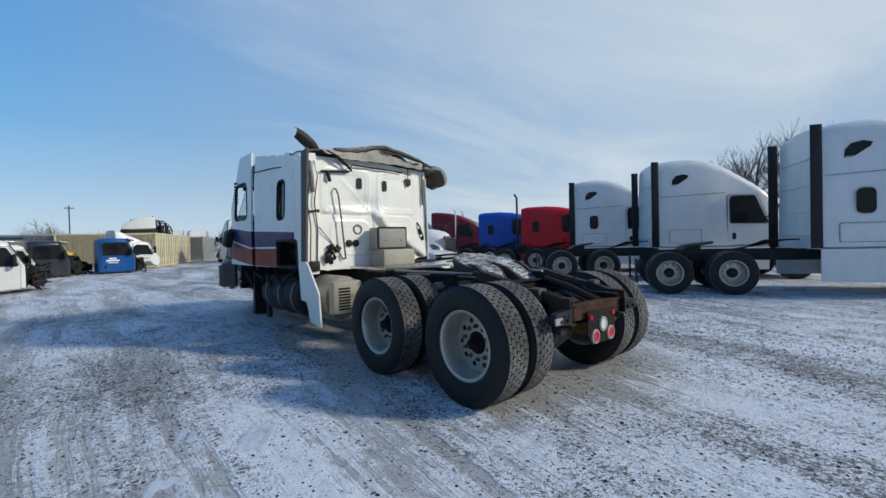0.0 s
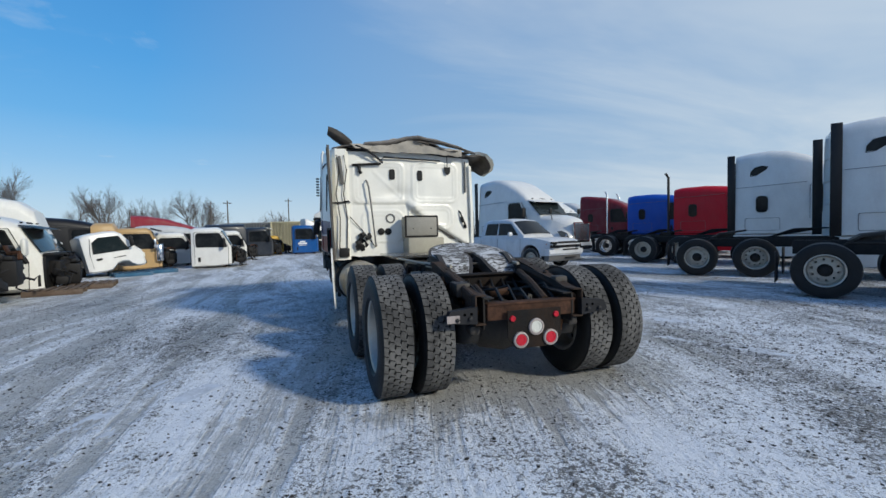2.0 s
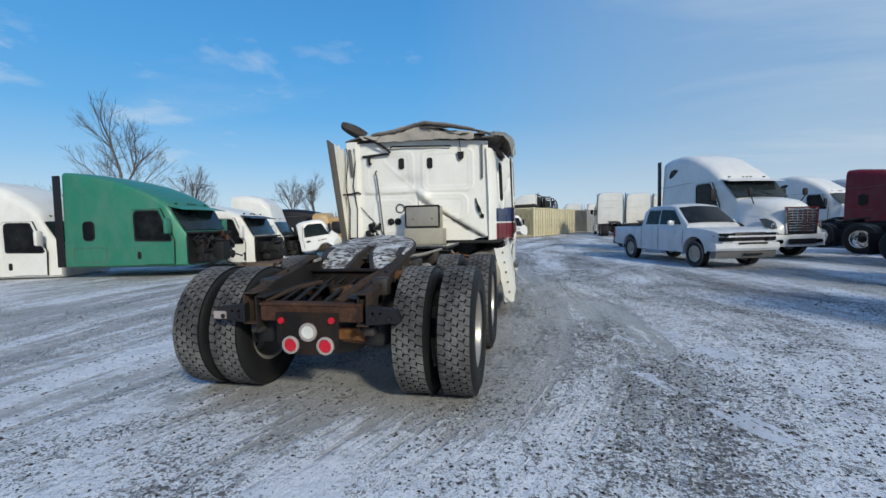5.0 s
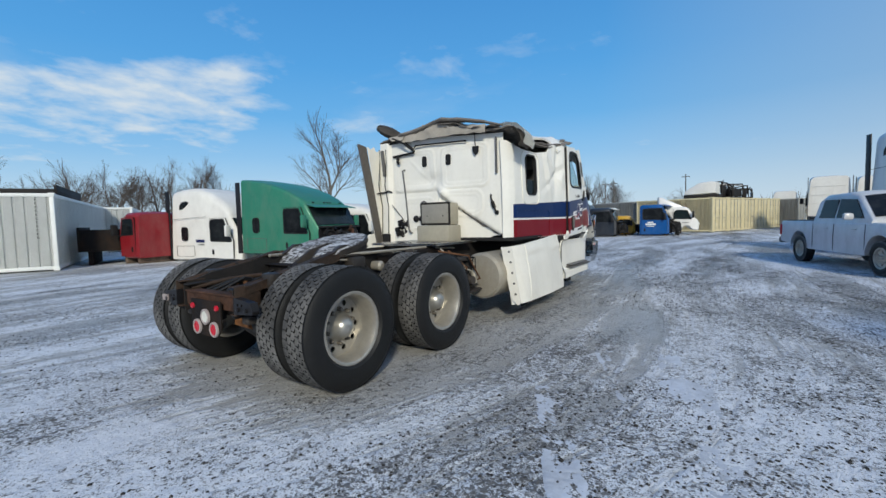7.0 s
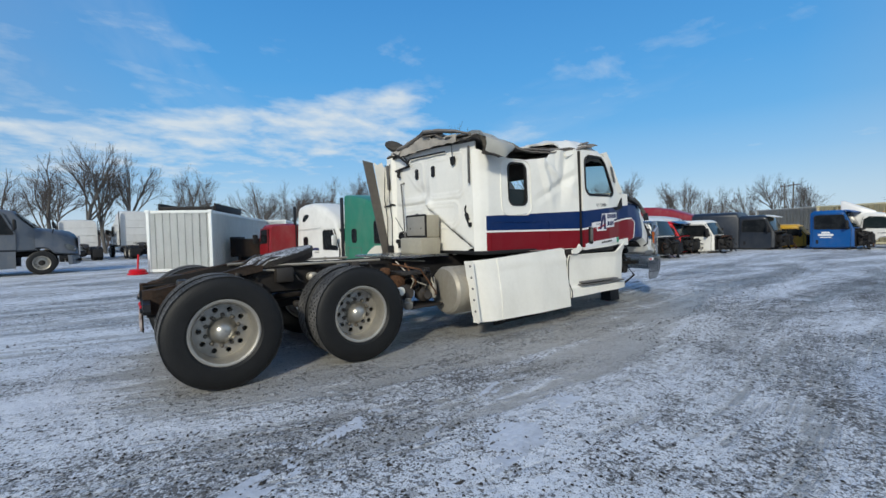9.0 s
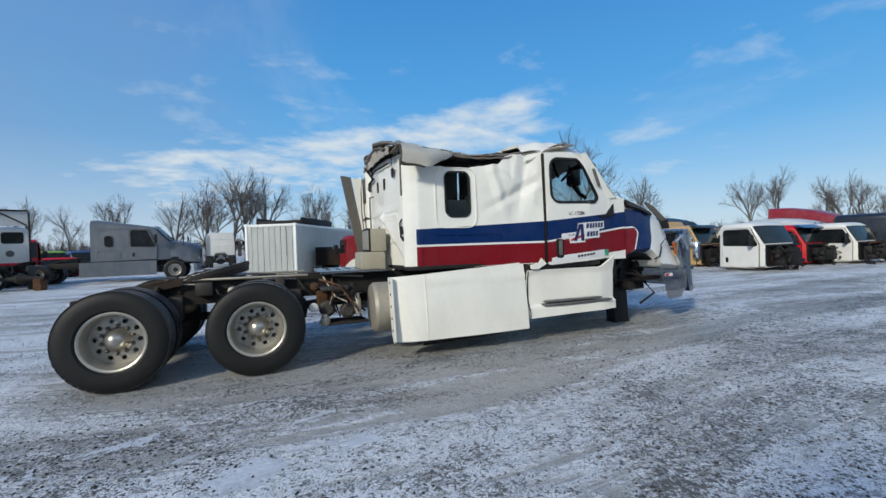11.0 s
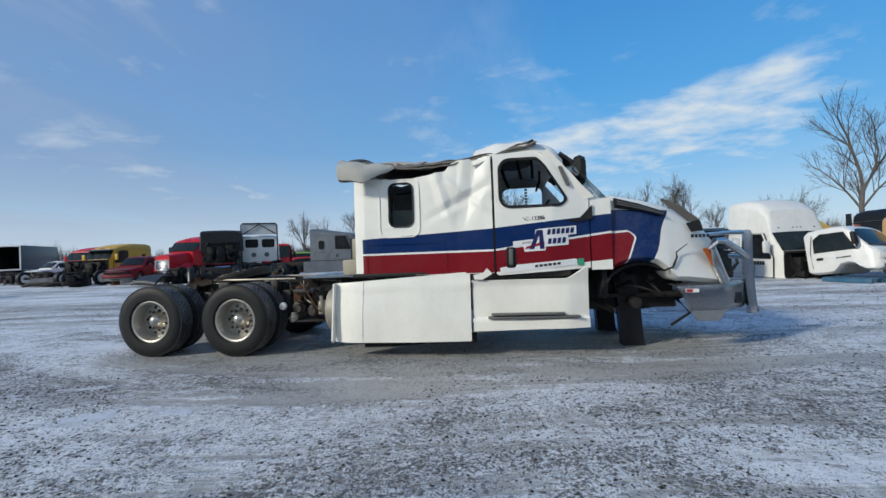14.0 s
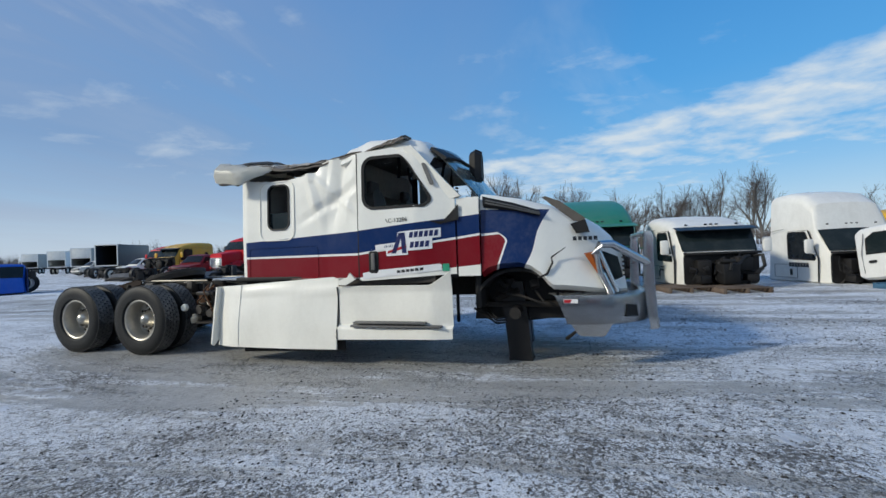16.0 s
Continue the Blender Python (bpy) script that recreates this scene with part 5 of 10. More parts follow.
def seal(parent, h, place, mat=PLASTIC, width=0.022, name="window_seal"):
    """A rubber ring round a rounded hole in a curved side."""
    cu, cv, w, hh, r = h
    a = rounded(w + width, hh + width, r + width / 2, 6, cu, cv)
    b = rounded(w - width, hh - width, max(0.01, r - width / 2), 6, cu, cv)
    bm = bmesh.new()
    va = [bm.verts.new(place(u, v, 0.012)) for u, v in a]
    vb = [bm.verts.new(place(u, v, 0.008)) for u, v in b]
    vc = [bm.verts.new(place(u, v, -0.03)) for u, v in b]
    vd = [bm.verts.new(place(u, v, -0.005)) for u, v in a]
    ring_face(bm, va, vb)
    ring_face(bm, vb, vc)
    ring_face(bm, vc, vd)
    ring_face(bm, vd, va)
    return part(name, bm, mat, parent)


RIGHT_X = [(3.05, 0.99), (3.12, 1.06), (3.22, 1.105), (3.8, 1.13), (4.5, 1.18), (5.0, 1.245), (5.7, 1.245), (6.1, 1.165), (6.7, 1.14)]
RIGHT_TOP = [(3.1, 2.44), (3.3, 2.38), (3.8, 2.33), (4.35, 2.41), (4.46, 2.53), (4.95, 2.56)]


def crumple(u, v, k, seed):
    """Folded sheet metal: ridged noise with flat faces between creases."""
    a = noise.noise(Vector((u * 2.1 + seed, v * 2.6, seed)))
    b = noise.noise(Vector((u * 4.5 + v * 2.0, v * 3.2 - u, seed + 3)))
    return k * ((0.5 - abs(a)) * 1.3 - 0.35 + 0.6 * abs(b))


def right_x(y, z):
    x = lerp_table(y, RIGHT_X) - 0.035 * max(0.0, z - 1.7)
    if y < 4.97 and z > 1.62:
        w = min(1, (z - 1.62) / 0.35) * min(1, max(0.0, (y - 3.98) / 0.25)) * (1 if y < 4.85 else max(0.0, (4.97 - y) / 0.12))
        x += crumple(y, z, 0.03, 2.0) * w
        x -= 0.055 * w * max(0.0, 1 - abs(y - 4.66 - 0.22 * (z - 2.0)) / 0.17)
        x += 0.035 * w * max(0.0, 1 - abs(y - 4.33 + 0.30 * (z - 2.0)) / 0.10)
        x -= 0.030 * w * max(0.0, 1 - abs(z - 1.98 - 0.5 * (y - 4.5)) / 0.10)
        x += 0.022 * w * max(0.0, 1 - abs(z - 2.22 + 0.8 * (y - 4.45)) / 0.07)
    return x


def right_at(u, v, d=0.0):
    return Vector((right_x(u, v) + d, u, v))


def left_x(y, z):
    x = -1.262 + 0.03 * max(0.0, z - 1.8) + 0.02 * noise.noise(Vector((y * 1.4, z * 1.4, 7)))
    if y < 3.25:
        x += 0.06 * ((3.25 - y) / 0.2) ** 2
    return x


def left_at(u, v, d=0.0):
    return Vector((left_x(u, v) - d, u, v))


wreck = thing("wrecked_truck", "wrecked white sleeper tractor, striped blue and red, roof torn", "truck")

# chassis -------------------------------------------------------------
rng = random.Random(21)
for y in (0.0, 1.32):
    for sgn in (1, -1):
        w = wheel(wreck, sgn * 1.065, y, side=sgn, tyre=TYRE_NEAR, rim=RIM_OUT, hub=HUB if sgn > 0 else HUB_HOLE, spin=rng.uniform(0, 90))
        for k in range(10):
            nut = new("lug_nut", NUT)
            nut.parent = w
            nut.matrix_basis = Matrix.Translation((-0.056, 0.142 * math.cos(math.pi * k / 5), 0.142 * math.sin(math.pi * k / 5)))
        wheel(wreck, sgn * 0.735, y, side=-sgn, tyre=TYRE_NEAR, rim=RIM_OUT, hub=None, spin=rng.uniform(0, 90))
for sgn in (1, -1):
    x = 0.40 * sgn
    bm = bmesh.new()
    # web, drooping to the back end, with flanges
    side = [(-0.55, 0.60), (-0.55, 0.84), (-0.30, 0.92), (0.25, 1.01), (7.5, 1.01), (7.5, 0.78), (0.1, 0.74), (-0.3, 0.62)]
    slab(bm, side, 0.012, lambda u, v, d, x=x, sgn=sgn: Vector((x + sgn * (0.006 - d), u, v)))
    slab(bm, [(-0.55, 0), (7.5, 0), (7.5, 0.085), (-0.55, 0.085)], 0.012,
         lambda u, v, d, x=x, sgn=sgn: Vector((x - sgn * v, u, lerp_table(u, [(-0.55, 0.845), (-0.3, 0.925), (0.25, 1.015), (7.5, 1.015)]) - d)))
    for y in (-0.45, -0.35, -0.05, 0.45, 0.9, 1.8, 2.2):
        lathe(bm, [(-0.03, 0.02), (0.03, 0.02), (0.034, 0.0001)], "x", 6, (x, y, lerp_table(y, [(-0.5, 0.74), (0.3, 0.9)])))
    part("frame_rail", bm, FRAME, wreck, "black drooping frame rail")
    # sloping ramp plate over the rail's end
    bm = bmesh.new()
    ramp_side = [(-0.50, 0.795), (-0.50, 0.85), (0.40, 1.05), (0.50, 1.05), (0.50, 0.985), (0.40, 0.965)]
    slab(bm, ramp_side, 0.015, lambda u, v, d, sgn=sgn: Vector((sgn * (0.49 - d), u, v)))
    slab(bm, [(-0.5, 0.405), (0.45, 0.405), (0.45, 0.495), (-0.5, 0.495)], 0.012, lambda u, v, d, sgn=sgn: Vector((sgn * v, u, 0.862 + (u + 0.5) * 0.222 - d)),
         [[(u0 + 0.022 * math.cos(a), 0.45 + 0.022 * math.sin(a)) for a in [math.pi * 2 * i / 8 for i in range(8)]] for u0 in (-0.3, -0.05, 0.2)])
    part("ramp", bm, BROWNSTEEL, wreck, "dark rusted sloping ramp with round holes")
    bm = bmesh.new()
    slab(bm, [(0.47, 0.655), (0.71, 0.675), (0.72, 0.70), (0.69, 0.765), (0.47, 0.79)], 0.06, lambda u, v, d, sgn=sgn: Vector((sgn * u, -0.585 + d, v)),
         [[(u0 + 0.012 * math.cos(a), 0.735 + 0.012 * math.sin(a)) for a in [math.pi * 2 * i / 8 for i in range(8)]] for u0 in (0.52, 0.575)])
    for bx in (0.53, 0.64):
        lathe(bm, [(0.0, 0.018), (-0.018, 0.018), (-0.022, 0.0001)], "y", 8, (sgn * bx, -0.585, 0.70))
    part("mud_flap_bracket", bm, BLACKP, wreck, "black bolted mud flap bracket")
    bm = bmesh.new()
    lathe(bm, [(0.52, 0.0001), (0.52, 0.12), (0.60, 0.135), (0.70, 0.13), (0.76, 0.11), (0.77, 0.0001)], "z", 18, (sgn * 0.45, -0.28, -0.06))
    part("air_spring", bm, PLASTIC, wreck)
    bm = bmesh.new()
    lathe(bm, [(0.52, 0.0001), (0.52, 0.12), (0.60, 0.135), (0.70, 0.13), (0.76, 0.11), (0.77, 0.0001)], "z", 18, (sgn * 0.45, 1.75, -0.03))
    part("air_spring", bm, PLASTIC, wreck)
    for y in (0.0, 1.32):
        bm = bmesh.new()
        box(bm, (sgn * 0.45, y - 0.02, 0.585), (0.09, 0.95, 0.07), 0.02)
        box(bm, (sgn * 0.45, y + 0.42, 0.72), (0.10, 0.16, 0.28), 0.03)
        tube(bm, [(sgn * 0.53, y + 0.12, 0.52), (sgn * 0.5, y + 0.25, 0.98)], [0.04, 0.03], 10)
        part("trailing_arm", bm, GREASE, wreck)
        bm = bmesh.new()
        lathe(bm, [(0.0, 0.0001), (0.0, 0.085), (0.09, 0.085), (0.12, 0.05), (0.13, 0.0001)], "y", 14, (sgn * 0.36, y + 0.16, 0.5))
        part("brake_chamber", bm, GREASE, wreck)
for y in (0.0, 1.32):
    bm = bmesh.new()
    lathe(bm, [(-0.95, 0.075), (-0.32, 0.09), (-0.22, 0.19), (0.0, 0.235), (0.2, 0.19), (0.32, 0.09), (0.95, 0.075)], "x", 18, (0, y, 0.505))
    lathe(bm, [(0.05, 0.15), (0.3, 0.11), (0.42, 0.07), (0.45, 0.0001)], "y", 14, (0, y, 0.52))
    part("axle", bm, GREASE, wreck)
for sgn in (1, -1):
    for k in range(15):
        y = -0.25 + 0.185 * k + rng.uniform(-0.05, 0.05)
        bm = bmesh.new()
        kind = k % 5
        if kind == 0:
            box(bm, (sgn * 0.47, y, rng.uniform(0.86, 0.95)), (0.13, rng.uniform(0.10, 0.2), rng.uniform(0.10, 0.2)), 0.02)
            part("spring_hanger", bm, GREASE, wreck)
        elif kind == 1:
            tube(bm, [(sgn * 0.44, y, 0.98), (sgn * 0.52, y + 0.06, 0.86), (sgn * 0.5, y + 0.2, 0.78), (sgn * 0.45, y + 0.34, 0.84)], 0.013, 6)
            part("air_hose", bm, PLASTIC, wreck)
        elif kind == 2:
            lathe(bm, [(-0.06, 0.0001), (-0.06, 0.05), (0.05, 0.055), (0.07, 0.03), (0.07, 0.0001)], "x", 12, (sgn * 0.5, y, rng.uniform(0.84, 0.93)))
            part("air_fitting", bm, TANKMETAL if k % 2 else RUST, wreck)
        elif kind == 3:
            slab(bm, [(y - 0.09, 0.98), (y + 0.09, 0.98), (y + 0.04, 0.70), (y - 0.04, 0.70)], 0.012, lambda u, v, d, sgn=sgn: Vector((sgn * (0.435 - d), u, v)))
            part("gusset", bm, DARKRUST, wreck)
        else:
            tube(bm, [(sgn * 0.43, y - 0.1, 1.0), (sgn * 0.46, y + 0.3, 1.0 + rng.uniform(-0.03, 0.02))], 0.011, 6)
            part("brake_pipe", bm, TANKMETAL, wreck)
bm = bmesh.new()
tube(bm, [(0, 0.4, 0.54), (0, 1.1, 0.56)], 0.05, 12)
part("drive_shaft", bm, FRAME, wreck)
bm = bmesh.new()
tube(bm, [(0, 1.75, 0.58), (0, 4.6, 0.75)], 0.06, 12)
part("drive_shaft", bm, FRAME, wreck)
bm = bmesh.new()
box(bm, (0.03, -0.52, 0.725), (0.80, 0.05, 0.13), 0.012)
box(bm, (0.03, -0.50, 0.785), (0.80, 0.11, 0.02), 0.006)
part("rear_crossmember", bm, BROWNRUST, wreck, "rust-brown steel cross-member")
for y, z in ((0.35, 0.87), (1.0, 0.87), (2.2, 0.9), (3.5, 0.9), (5.0, 0.9)):
    bm = bmesh.new()
    box(bm, (0, y, z), (0.78, 0.10, 0.16), 0.02)
    box(bm, (0, y, z + 0.07), (0.78, 0.18, 0.012), 0.004)
    part("crossmember", bm, DARKRUST if y < 1.2 else FRAME, wreck)
bm = bmesh.new()
plate = [(-0.215, 0.735), (0.265, 0.735), (0.262, 0.50), (0.19, 0.43), (-0.14, 0.43), (-0.215, 0.52)]
slab(bm, plate, 0.012, lambda u, v, d: Vector((u, -0.585 + d, v)))
lamp_plate = part("lamp_plate", bm, DARKRUST, wreck)
for sgn in (1, -1):
    # the channel's end, its web outside and its flanges turned in
    bm = bmesh.new()
    box(bm, (sgn * 0.478, -0.47, 0.755), (0.014, 0.22, 0.23), 0.004)
    box(bm, (sgn * 0.435, -0.47, 0.868), (0.085, 0.22, 0.012), 0.004)
    box(bm, (sgn * 0.435, -0.47, 0.645), (0.085, 0.22, 0.012), 0.004)
    part("rail_end", bm, BROWNSTEEL, wreck, "brown-black channel end of the rail")
for k, (p0, p1, r0) in enumerate((((0.43, -0.52, 0.80), (0.40, 0.35, 1.0), 0.03), ((-0.36, -0.5, 0.80), (-0.2, 0.1, 0.86), 0.02), ((0.2, -0.45, 0.78), (0.34, 0.25, 0.95), 0.035), ((-0.47, -0.5, 0.86), (-0.47, 0.55, 1.05), 0.022))):
    bm = bmesh.new()
    tube(bm, [p0, tuple((a + b) / 2 + (0.02 if i == 2 else 0) for i, (a, b) in enumerate(zip(p0, p1))), p1], r0, 8)
    part("rusty_strut", bm, BROWNSTEEL, wreck)
bm = bmesh.new()
loft(bm, [[(0.30 + dx, y, z + dz) for dx, dz in ((0.10, 0.03), (-0.12, 0.04), (-0.12, -0.05), (0.08, -0.06))] for y, z in ((-0.42, 0.56), (-0.30, 0.50), (-0.1, 0.47), (0.05, 0.50))])
part("spring_seat", bm, ORANGERUST, wreck, "orange-rusted spring seat")
for k in range(10):
    bm = bmesh.new()
    x = rng.choice((-0.395, 0.395))
    lathe(bm, [(-0.02, 0.022), (0.012, 0.022), (0.016, 0.0001)], "x", 6, (x * 1.02, -0.45 + 0.1 * k, 0.72 + 0.012 * k))
    part("frame_bolt", bm, RUST, wreck)
for k in range(6):
    bm = bmesh.new()
    x0 = -0.3 + 0.12 * k
    tube(bm, [(x0, -0.46, 0.76), (x0 + 0.05, -0.2, 0.84 + 0.02 * (k % 3)), (x0 - 0.06, 0.1, 0.80), (x0 + 0.02, 0.4, 0.92)], 0.012 + 0.004 * (k % 2), 6)
    part("air_hose", bm, PLASTIC, wreck)
for lx, lz, r, mat, nm in ((-0.105, 0.500, 0.048, REDLENS, "tail_lamp"), (0.163, 0.500, 0.048, REDLENS, "tail_lamp"), (0.033, 0.595, 0.05, WHITELENS, "reverse_lamp"),
                           (-0.175, 0.675, 0.024, REDLENS, "marker_lamp"), (0.215, 0.682, 0.024, REDLENS, "marker_lamp")):
    bm = bmesh.new()
    lathe(bm, [(0.0, r), (-0.012, r * 0.98), (-0.016, r * 0.9), (-0.017, r * 0.62), (-0.013, r * 0.58), (-0.014, 0.0001)], "y", 20, (lx, -0.585, lz))
    l = part(nm, bm, mat, lamp_plate)
    if r > 0.03:
        bm = bmesh.new()
        lathe(bm, [(0.0, r + 0.018), (-0.014, r + 0.016), (-0.018, r + 0.003), (-0.008, r - 0.002), (0.0, r)], "y", 24, (lx, -0.587, lz), True)
        part("lamp_ring", bm, LAMPRING, l, "dull reflective ring")
# coupling plate, hanging back on its pivot, its slot open to the rear
FW = Matrix.Translation((0.02, 0.71, 1.115)) @ rot(14, 0, 0)
fw_outline = [(0.455 * math.cos(radians(a)), 0.02 + 0.47 * math.sin(radians(a))) for a in range(-20, 201, 10)]
fw_outline += [(-0.40, -0.32), (-0.36, -0.42), (-0.29, -0.475), (-0.21, -0.47), (-0.14, -0.40), (-0.085, -0.27), (-0.048, -0.15), (-0.032, -0.04), (-0.034, 0.03), (-0.025, 0.058), (0.0, 0.07)]
fw_outline += [(0.025, 0.058), (0.034, 0.03), (0.032, -0.04), (0.048, -0.15), (0.085, -0.27), (0.14, -0.40), (0.21, -0.47), (0.29, -0.475), (0.36, -0.42), (0.40, -0.32)]


def fw_drop(v):
    return -0.48 * max(0.0, -v - 0.14)


bm = bmesh.new()
slab(bm, fw_outline, 0.05, lambda u, v, d: FW @ Vector((u * (1 - 0.25 * d), v, fw_drop(v) - d)))
fw_plate = part("fifth_wheel", bm, GREASE, wreck, "greasy steel coupling plate")
bm = bmesh.new()
slab(bm, [(u * 0.97, v * 0.97 + 0.004) for u, v in fw_outline], 0.075, lambda u, v, d: FW @ Vector((u * (1 - 0.8 * d), v * (1 - 0.5 * d), fw_drop(v) - 0.045 - d)))
part("underframe", bm, GREASE, fw_plate)
bm = bmesh.new()
crust = []
for u, v in fw_outline:
    k = 0.95 + 0.03 * noise.noise(Vector((u * 6, v * 6, 2)))
    if v < 0.07 and abs(u) < 0.16:
        crust.append((u + math.copysign(0.03, u) if u else 0.0, v + 0.03))
    else:
        crust.append((u * k, max(-0.36 + 0.03 * noise.noise(Vector((u * 14, 1, 2))), v * k)))
slab(bm, crust, 0.008, lambda u, v, d: FW @ Vector((u, v, fw_drop(v) + 0.007 - d)))
part("snow_crust", bm, SCRATCHED, fw_plate, "thin crust of snow, scraped through to the steel")
bm = bmesh.new()
slab(bm, [(-0.72, 0.68), (-0.62, 0.68), (-0.62, 0.735), (-0.72, 0.735)], 0.012, on_y(-0.598, -1))
part("side_reflector", bm, LAMPRING, wreck, "red and white reflector")
for sgn in (1, -1):
    bm = bmesh.new()
    slab(bm, [(0.46, 1.035), (0.98, 1.035), (0.84, 1.13), (0.62, 1.13)], 0.05, lambda u, v, d, sgn=sgn: Vector((sgn * (0.40 - d), u, v)))
    part("pivot_bracket", bm, GREASE, wreck)
bm = bmesh.new()
tube(bm, [(-0.42, 0.72, 1.055), (0.42, 0.72, 1.055)], 0.025, 10)
part("pivot_pin", bm, GREASE, wreck)
bm = bmesh.new()
box(bm, (0, 0.86, 1.025), (0.95, 0.52, 0.02), 0.006)
part("mounting_plate", bm, GREASE, wreck)
for sgn in (1, -1):
    bm = bmesh.new()
    tube(bm, [(sgn * 0.36, 0.3, 1.03), (sgn * 0.5, 1.0, 1.035), (sgn * 0.5, 1.9, 1.03)], 0.016, 8)
    part("side_tube", bm, TANKMETAL, wreck, "thin grey tube along the frame")
bm = bmesh.new()
slab(bm, [(-0.55, 2.05), (0.55, 2.05), (0.55, 2.95), (-0.55, 2.95)], 0.03, lambda u, v, d: Vector((u, v, 1.06 - d)),
     [rounded(0.9, 0.06, 0.02, 2, 0, 2.2 + 0.14 * k) for k in range(5)])
part("deck_plate", bm, BAREALU, wreck, "dull slotted deck plate")
for k in range(14):
    bm = bmesh.new()
    p = [Vector((rng.uniform(-0.3, 0.3), rng.uniform(0.9, 1.4), rng.uniform(0.75, 0.95)))]
    for _ in range(5):
        q = p[-1] + Vector((rng.uniform(-0.14, 0.14), rng.uniform(-0.3, 0.05) if k < 8 else rng.uniform(0.0, 0.35), rng.uniform(-0.05, 0.05)))
        p.append(Vector((min(max(q.x, -0.34), 0.34), min(max(q.y, -0.45), 3.0), min(max(q.z, 0.7), 0.98))))
    tube(bm, p, rng.uniform(0.009, 0.02), 6)
    part("air_hose", bm, PLASTIC if k % 3 else RUST, wreck)
for k in range(7):
    bm = bmesh.new()
    box(bm, (rng.uniform(-0.28, 0.28), rng.uniform(-0.3, 0.5), rng.uniform(0.72, 0.84)), (rng.uniform(0.08, 0.2), rng.uniform(0.08, 0.22), rng.uniform(0.05, 0.12)), 0.015, rot(rng.uniform(-15, 15), rng.uniform(-15, 15), rng.uniform(-40, 40)))
    part("bracket", bm, DARKRUST if k % 3 else RUST, wreck)
# valves and pipes behind the right tank
VALVES = [((0.80, 2.10, 0.62), (0.20, 0.20, 0.16), GREASE, "air_valve"), ((0.82, 2.34, 0.58), (0.18, 0.22, 0.20), GREASE, "air_valve"), ((0.78, 2.42, 0.80), (0.14, 0.14, 0.22), FRAME, "air_valve"),
          ((0.70, 2.2, 0.86), (0.30, 0.34, 0.05), GREASE, "valve_shelf"), ((0.90, 2.06, 0.50), (0.12, 0.14, 0.13), TANKMETAL, "air_valve"), ((0.86, 2.46, 0.66), (0.09, 0.12, 0.26), TANKMETAL, "filter"),
          ((0.68, 2.05, 0.74), (0.16, 0.12, 0.18), RUST, "bracket"), ((0.72, 2.32, 0.44), (0.40, 0.52, 0.03), FRAME, "valve_shelf")]
for c, size, mat, nm in VALVES:
    bm = bmesh.new()
    if nm in ("air_valve", "filter"):
        r = min(size[0], size[1]) / 2
        lathe(bm, [(-size[2] / 2, 0.0001), (-size[2] / 2, r * 0.8), (-size[2] * 0.3, r), (size[2] * 0.1, r), (size[2] * 0.2, r * 0.65), (size[2] / 2, r * 0.6), (size[2] / 2, 0.0001)],
              "z" if nm == "filter" or rng.random() < 0.5 else "x", 14, c)
        box(bm, (c[0] - 0.03, c[1], c[2]), (size[0] * 0.8, size[1] * 0.7, size[2] * 0.55), 0.012)
    else:
        box(bm, c, size, 0.012, rot(0, 0, rng.uniform(-8, 8)))
    part(nm, bm, mat, wreck)
bm = bmesh.new()
lathe(bm, [(-0.03, 0.05), (0.0, 0.055), (0.02, 0.045), (0.022, 0.0001)], "x", 16, (0.96, 1.93, 0.665))
part("pressure_gauge", bm, WHITELENS, wreck, "round white gauge cap")
for k in range(11):
    y0, y1 = 1.98 + 0.05 * k, rng.uniform(2.0, 2.55)
    bm = bmesh.new()
    tube(bm, [(rng.uniform(0.45, 0.7), y0, rng.uniform(0.85, 1.0)), (rng.uniform(0.8, 0.95), (y0 + y1) / 2, rng.uniform(0.7, 0.98)), (rng.uniform(0.8, 0.95), y1, rng.uniform(0.5, 0.75)), (rng.uniform(0.5, 0.7), y1 + 0.1, rng.uniform(0.45, 0.7))],
         rng.uniform(0.007, 0.014), 6)
    part("air_hose", bm, (PLASTIC, RUST, TANKMETAL)[k % 3 if k < 6 else 0], wreck)
for sgn, y0, y1, r, cx, z in ((1, 2.62, 4.5, 0.31, 0.86, 0.60), (-1, 2.55, 3.15, 0.30, -0.86, 0.66), (-1, 3.3, 4.75, 0.31, -0.88, 0.64)):
    bm = bmesh.new()
    lathe(bm, [(y0, 0.0001), (y0, r * 0.55), (y0 + 0.01, r * 0.9), (y0 + 0.05, r), (y1 - 0.05, r), (y1, r * 0.9), (y1, 0.0001)], "y", 32, (cx, 0, z))
    tk = part("fuel_tank", bm, TANKMETAL if y0 < 3.2 else FRAME, wreck, "dusty aluminium tank")
    if sgn < 0 and y0 > 3:
        for ys in (3.5, 4.0, 4.5):
            bm = bmesh.new()
            lathe(bm, [(ys - 0.03, r + 0.012), (ys + 0.03, r + 0.012), (ys + 0.03, r + 0.002), (ys - 0.03, r + 0.002)], "y", 28, (cx, 0, z), True)
            part("tank_strap", bm, GREYPLASTIC, tk)
bm = bmesh.new()
box(bm, (-0.92, 2.42, 0.70), (0.42, 0.16, 0.42), 0.04)
vb = part("louvred_box", bm, BEIGE, wreck, "beige louvred housing")
for k in range(8):
    bm = bmesh.new()
    box(bm, (-0.98, 2.335, 0.56 + 0.037 * k), (0.16, 0.02, 0.016), 0.004, rot(25))
    part("slat", bm, PLASTIC, vb)
